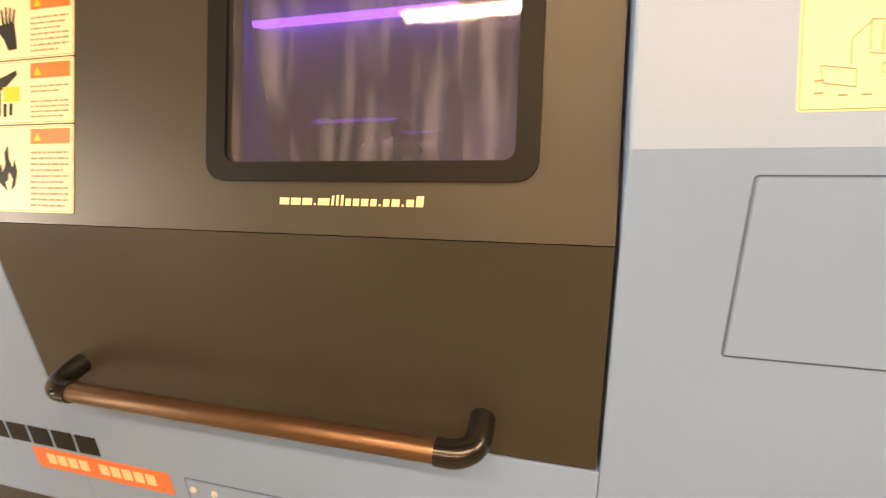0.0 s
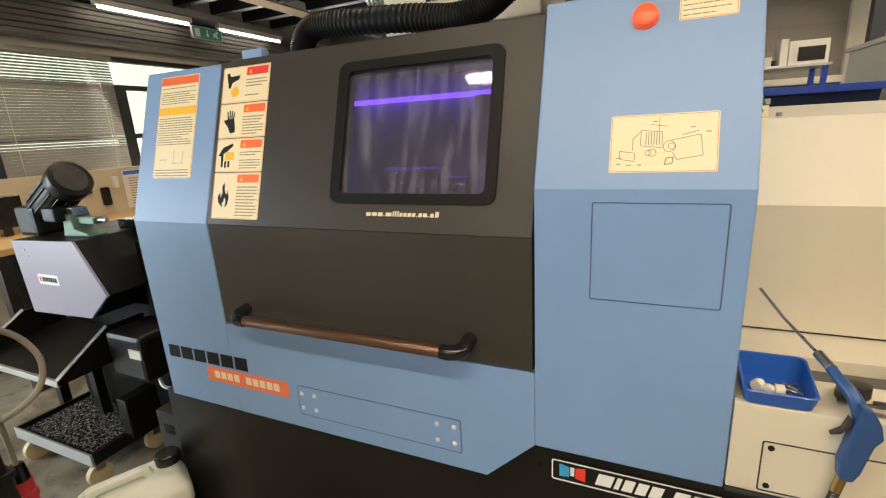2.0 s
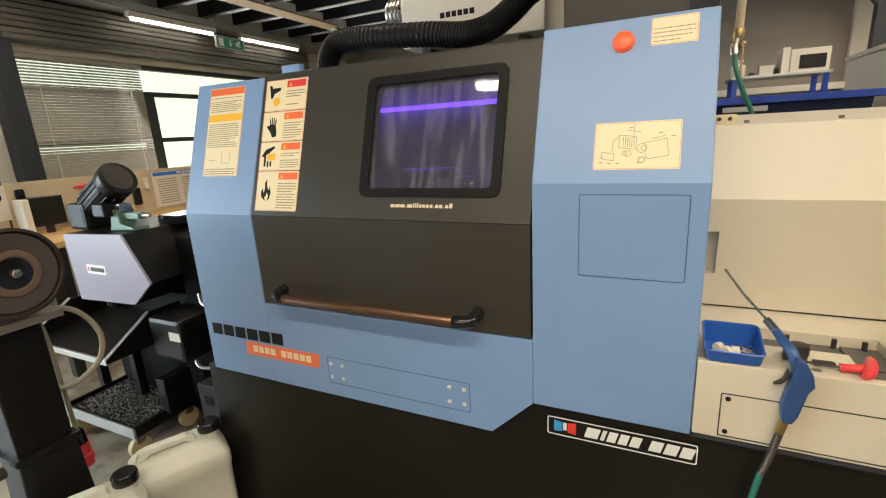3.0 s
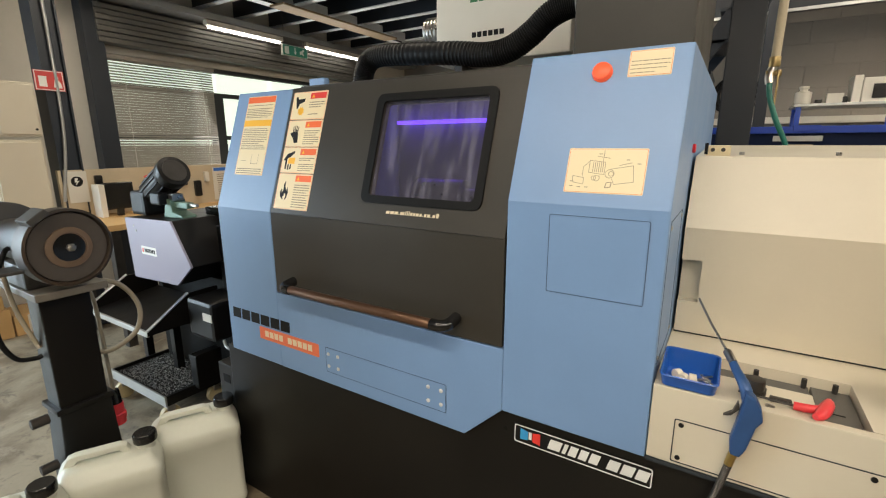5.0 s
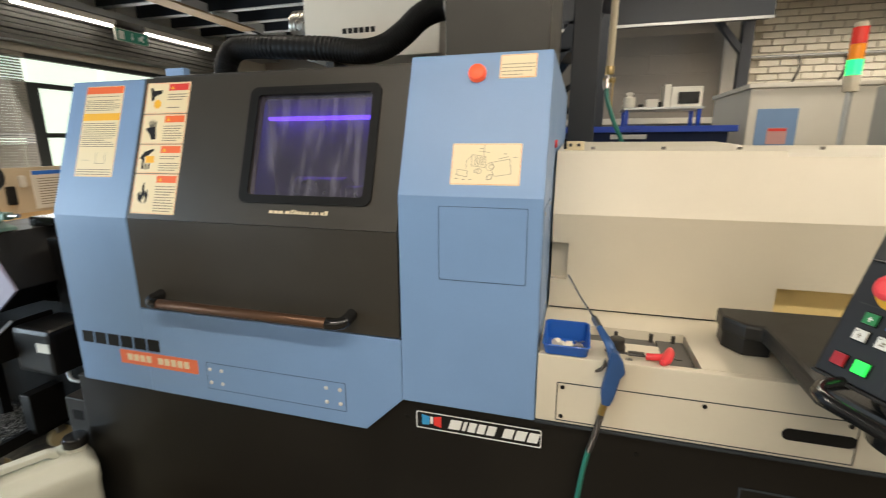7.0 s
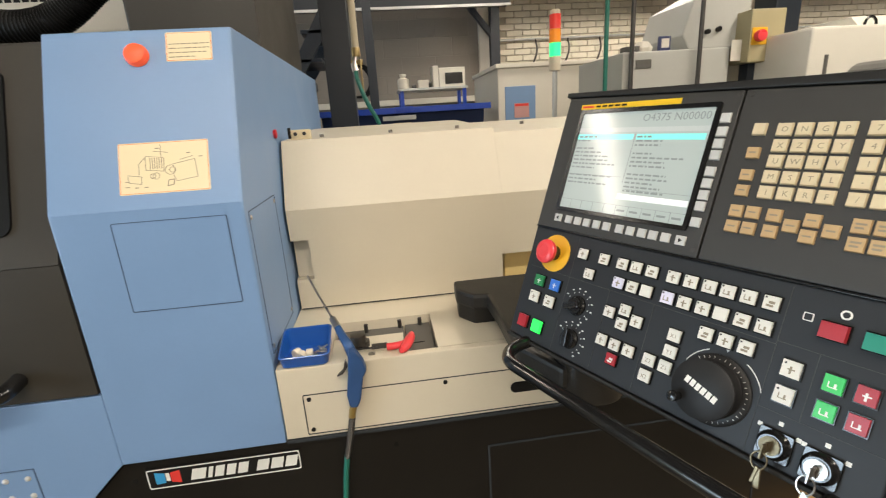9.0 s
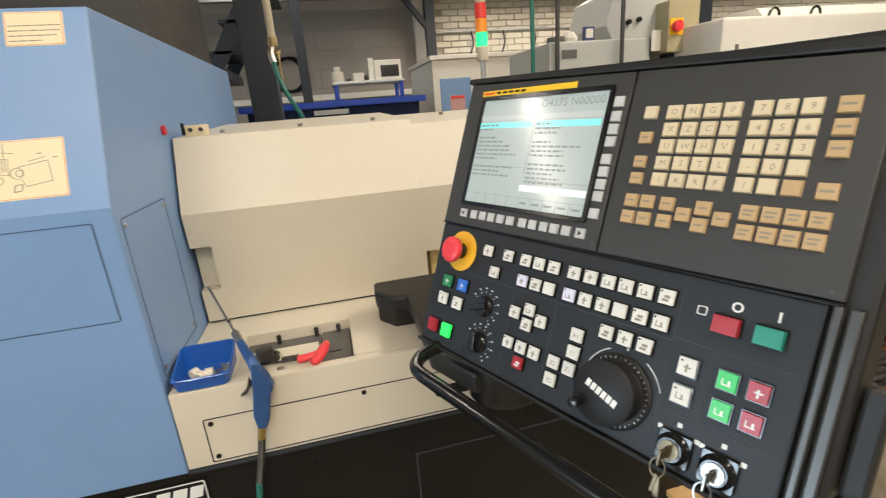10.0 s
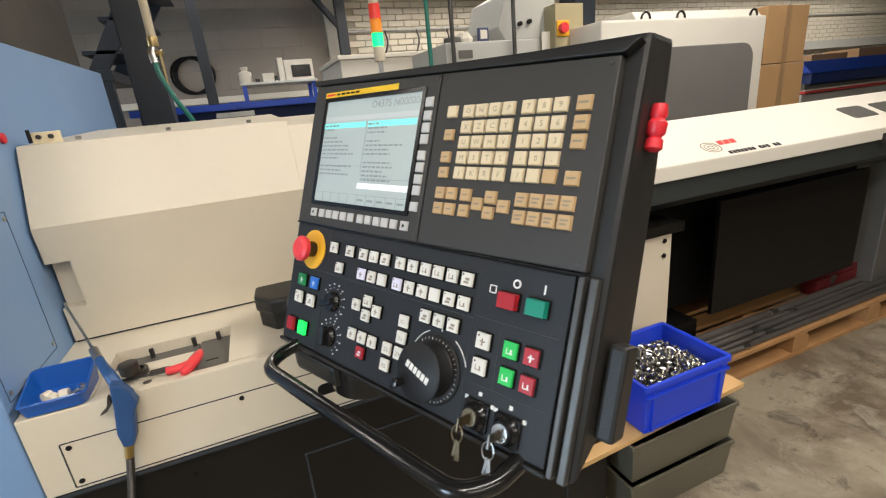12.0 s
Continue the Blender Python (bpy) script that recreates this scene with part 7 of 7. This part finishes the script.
for r in (0.034, 0.023, 0.012):
    ring_mark = ring_plate(rounded(2.497 - r * 1.3, 2.497 + r * 1.3, 0.068 - r, 0.068 + r, r * 0.99), rounded(2.497 - r * 1.3 + 0.004, 2.497 + r * 1.3 - 0.004, 0.068 - r + 0.004, 0.068 + r - 0.004, r * 0.99 - 0.004), 0, 0.001)
    ring_mark.transform(LM)
    part("round_mark", ring_mark, GREYINK, bf)
for k in range(3):
    part("red_mark", slanted(LM, 2.55 + k * 0.033, 2.578 + k * 0.033, 0.074, 0.103, 0, 0.001, 0.3), REDINK, bf)
for k in range(14):
    if k not in (7, 11):
        part("printed_bar", slanted(LM, 2.535 + k * 0.0206, 2.551 + k * 0.0206, 0.008, 0.028, 0, 0.001, 0.2), INK, bf)
for x in (3.45, 3.70):
    part("lid_window", flat(rounded(x, x + 0.19, 0.10, 0.205, 0.02), 0, 0.001, LM), GREYPL, bf)
part("lid_latch", box(3.49, 3.53, 0.70, 0.716, 1.03, 1.075, 0.003), DARKSTEEL, bf)
part("upper_body", prism([(0.728, 1.044), (0.74, 0.962), (0.86, 0.90), (1.0, 0.86), (1.0, 1.044)], 1.95, 5.6, "x", 0.004), FEEDG, bf)
part("lower_body", box(2.1, 5.5, 1.06, 1.4, 0.3, 0.86, 0.004), DEEP, bf)
part("front_panel", box(2.75, 3.85, 0.90, 0.92, 0.31, 0.86, 0.003), GLOSSB, bf)
part("end_cabinet", box(4.05, 4.6, 0.89, 1.3, 0.15, 0.86, 0.006), GREYPL, bf)
part("foot", box(2.3, 2.5, 1.07, 1.3, 0.139, 0.3), BLACK, bf)
part("foot", box(5.0, 5.2, 1.07, 1.3, 0, 0.3), BLACK, bf)
leg = thing("cream_pedestal", "cream steel pedestal with a black top plate", "pedestal", (2.2, 0.85, 0))
part("column", box(2.05, 2.33, 0.78, 0.95, 0, 0.83, 0.006), CREAM, leg)
part("top_plate", box(2.03, 2.37, 0.76, 0.97, 0.83, 0.87, 0.004), BLACK, leg)
for z in (0.80, 0.74):
    part("bolt", cyl((2.29, 0.78, z), (2.29, 0.775, z), 0.009, n=10), INK, leg)

# ---- pallet with bars ----
WOOD = mat("orange_pallet_wood", (0.36, 0.19, 0.075), 0.65, var=0.25, scale=12, bump=0.15, bscale=80)
pal = thing("pallet", "orange-brown wooden pallet on the floor", "pallet", (3.6, 1.1, 0))
for k in range(5):
    y = 0.775 + k * 0.14
    part("deck_board", box(2.55, 4.9, y, y + 0.10, 0.118, 0.138, 0.002), WOOD, pal)
for x in (2.58, 3.2, 3.82, 4.44, 4.8):
    part("block", box(x, x + 0.12, 0.778, 0.87, 0.022, 0.098, 0.002), WOOD, pal)
    part("cross_board", box(x, x + 0.1, 0.775, 1.435, 0.098, 0.118, 0.002), WOOD, pal)
    part("block", box(x, x + 0.12, 1.32, 1.42, 0.022, 0.098, 0.002), WOOD, pal)
for y in (0.775, 1.32):
    part("bottom_board", box(2.55, 4.9, y, y + 0.1, 0.0, 0.022, 0.002), WOOD, pal)
BARM = mat("dull_steel_bar", (0.16, 0.145, 0.13), 0.4, metal=0.7, var=0.25, scale=15)
for k, (y, z, r, x0, x1) in enumerate(((0.80, 0.152, 0.014, 2.5, 4.7), (0.834, 0.152, 0.014, 2.6, 4.8), (0.87, 0.156, 0.018, 2.45, 4.6), (0.905, 0.153, 0.015, 2.7, 4.9), (0.94, 0.16, 0.022, 2.5, 4.2))):
    t = thing("steel_bar", "dull steel bar lying on the pallet", "bar", (3.5, y, 0.138), group="bars on the pallet")
    part("bar", cyl((x0, y, z), (x1, y + 0.01, z), r, n=14, w=0.001), BARM, t, smooth=True)
    part("collar", cyl((x0 + 0.35 + 0.1 * k, y, z), (x0 + 0.40 + 0.1 * k, y, z), r + 0.004, n=14), STEEL, t, smooth=True)
bk = thing("black_box", "black box standing on the pallet", "box", (2.75, 1.0, 0.138))
part("body", box(2.52, 2.78, 0.99, 1.3, 0.1385, 0.24, 0.006), BLACK, bk)
rt = thing("red_tool_tray", "dark red tray on the pallet by the feeder", "tray", (3.89, 1.0, 0.1385))
RTRAY = mat("dark_red_paint", (0.1, 0.008, 0.01), 0.3, var=0.15)
part("tray", box(3.68, 4.1, 0.965, 1.05, 0.1385, 0.235, 0.008), RTRAY, rt)
part("lid", prism([(3.68, 0.236), (4.1, 0.236), (4.06, 0.268), (3.78, 0.262)], 0.97, 1.045, "y", 0.004), RTRAY, rt)
part("clip", box(3.80, 3.84, 0.958, 0.9655, 0.19, 0.24, 0.002), STEEL, rt)

# ---- crate of turned parts on steel trays ----
TRAYM = mat("oily_sheet_steel", (0.15, 0.138, 0.1), 0.4, metal=0.45, var=0.2, scale=8)
open_bin("steel_tray", "oily sheet-steel tray stacked on another tray", "tray", 1.82, 2.26, 0.43, 0.80, 0.157, 0.31, 0.004, TRAYM, 0.012, None, 0.006)
open_bin("steel_tray", "oily sheet-steel tray standing on the floor", "tray", 1.82, 2.26, 0.43, 0.80, 0.0, 0.15, 0.004, TRAYM, 0.012, None, 0.006)
ply = thing("plywood_board", "pale plywood board lying across the steel tray", "board", (2.0, 0.6, 0.31))
part("board", prism([(1.56, 0.42), (2.36, 0.46), (2.36, 0.80), (1.56, 0.80)], 0.3115, 0.33, "z", 0.002), PLY, ply)
CRB = mat("blue_crate_plastic", (0.015, 0.05, 0.55), 0.35, var=0.05)
cr = open_bin("parts_crate", "blue plastic crate full of turned metal parts", "crate", 1.86, 2.20, 0.43, 0.685, 0.331, 0.51, 0.006, CRB, 0.008, None, 0.008)
for x in (1.885, 2.175):
    part("rib", box(x - 0.004, x + 0.004, 0.419, 0.43, 0.34, 0.495), CRB, cr)
part("rib", box(1.853, 2.207, 0.415, 0.4255, 0.462, 0.472), CRB, cr)
part("rib", box(1.868, 2.192, 0.4255, 0.4295, 0.335, 0.345), CRB, cr)
for y in (0.45, 0.66):
    part("rib", box(2.2, 2.208, y - 0.004, y + 0.004, 0.34, 0.495), CRB, cr)
verts, faces = [], []
r3 = random.Random(5)
for k in range(1000):
    px, py = r3.uniform(1.88, 2.18), r3.uniform(0.45, 0.67)
    c = Vector((px, py, 0.425 + 0.045 * math.exp(-((px - 2.03) ** 2 + (py - 0.55) ** 2) * 30) + 0.02 * r3.random()))
    d = Vector((r3.uniform(-1, 1), r3.uniform(-1, 1), r3.uniform(-0.7, 0.9))).normalized()
    s = d.orthogonal().normalized()
    t3 = d.cross(s)
    h, r = r3.uniform(0.005, 0.010), r3.uniform(0.0035, 0.0055)
    i = len(verts)
    for e in (-1, 1):
        verts += [c + d * h * e + (s * math.cos(a) + t3 * math.sin(a)) * r for a in [radians(60 * q) for q in range(6)]]
    faces += [(i + q, i + (q + 1) % 6, i + 6 + (q + 1) % 6, i + 6 + q) for q in range(6)]
    faces += [tuple(i + q for q in range(5, -1, -1)), tuple(i + 6 + q for q in range(6))]
me = bpy.data.meshes.new("turned_parts")
me.from_pydata(verts, [], faces)
me.materials.append(mat("bright_turned_steel", (0.55, 0.54, 0.52), 0.2, metal=1.0, var=0.35, scale=80))
tagged(new("turned_parts", me), "bright turned metal parts heaped in the blue crate", "parts", kind="stuff")
part("filling", box(1.868, 2.192, 0.439, 0.677, 0.338, 0.425), DARKSTEEL, cr)

# ---- masonry pieces of the back wall ----
def piece_mesh(name, w, d, h, material):
    b = box(-w / 2, w / 2, -d / 2, d / 2, -h / 2, h / 2, 0.004, seg=1)
    me = bpy.data.meshes.new(name)
    b.to_mesh(me)
    b.free()
    me.materials.append(material)
    return me


BM = piece_mesh("brick", 0.215, 0.03, 0.066, BRICKP)
rb = random.Random(11)
rest = None
count = 0
for r in range(26):
    z = 1.45 + r * 0.0765
    for c in range(64):
        x = 2.46 + c * 0.2265 + (0.113 if r % 2 else 0)
        if x > 16.9:
            continue
        y = 6.012 - rb.uniform(0, 0.004)
        if x < 5.2 and z < 3.3 and count < 300:
            ob = new("brick", BM)
            ob.parent, ob.location = wall_ne, (x, y, z)
            count += 1
        else:
            rest = box(x - 0.1075, x + 0.1075, y - 0.015, y + 0.015, z - 0.033, z + 0.033, 0, rest)
tagged(part("brickwork", rest, BRICKP, wall_ne, local=True), kind="stuff")
wall_n = [o for o in scene.objects if o.name == "wall_north"][0]
BK = piece_mesh("block", 0.4475, 0.03, 0.2235, WALLG)
for r in range(10):
    for c in range(12):
        ob = new("block", BK)
        ob.parent, ob.location = wall_n, (-3.2 + c * 0.45 + (0.225 if r % 2 else 0) - 0.02, 6.0125 - rb.uniform(0, 0.0012), 1.2 + r * 0.2255)
pipe2 = thing("conduit_run", "grey conduit with hanging loops on the brick wall", "conduit", (4, 5.96, 2.3))
part("conduit", cyl((2.36, 5.97, 2.36), (16.9, 5.97, 2.36), 0.016, n=10), GALV, pipe2, smooth=True)
for x in (2.85, 3.3, 3.75):
    part("drop", tube(smooth_path([(x, 5.965, 2.36), (x + 0.02, 5.96, 2.2), (x - 0.08, 5.96, 1.95)], 5), 0.012, 8), DARKSTEEL, pipe2)
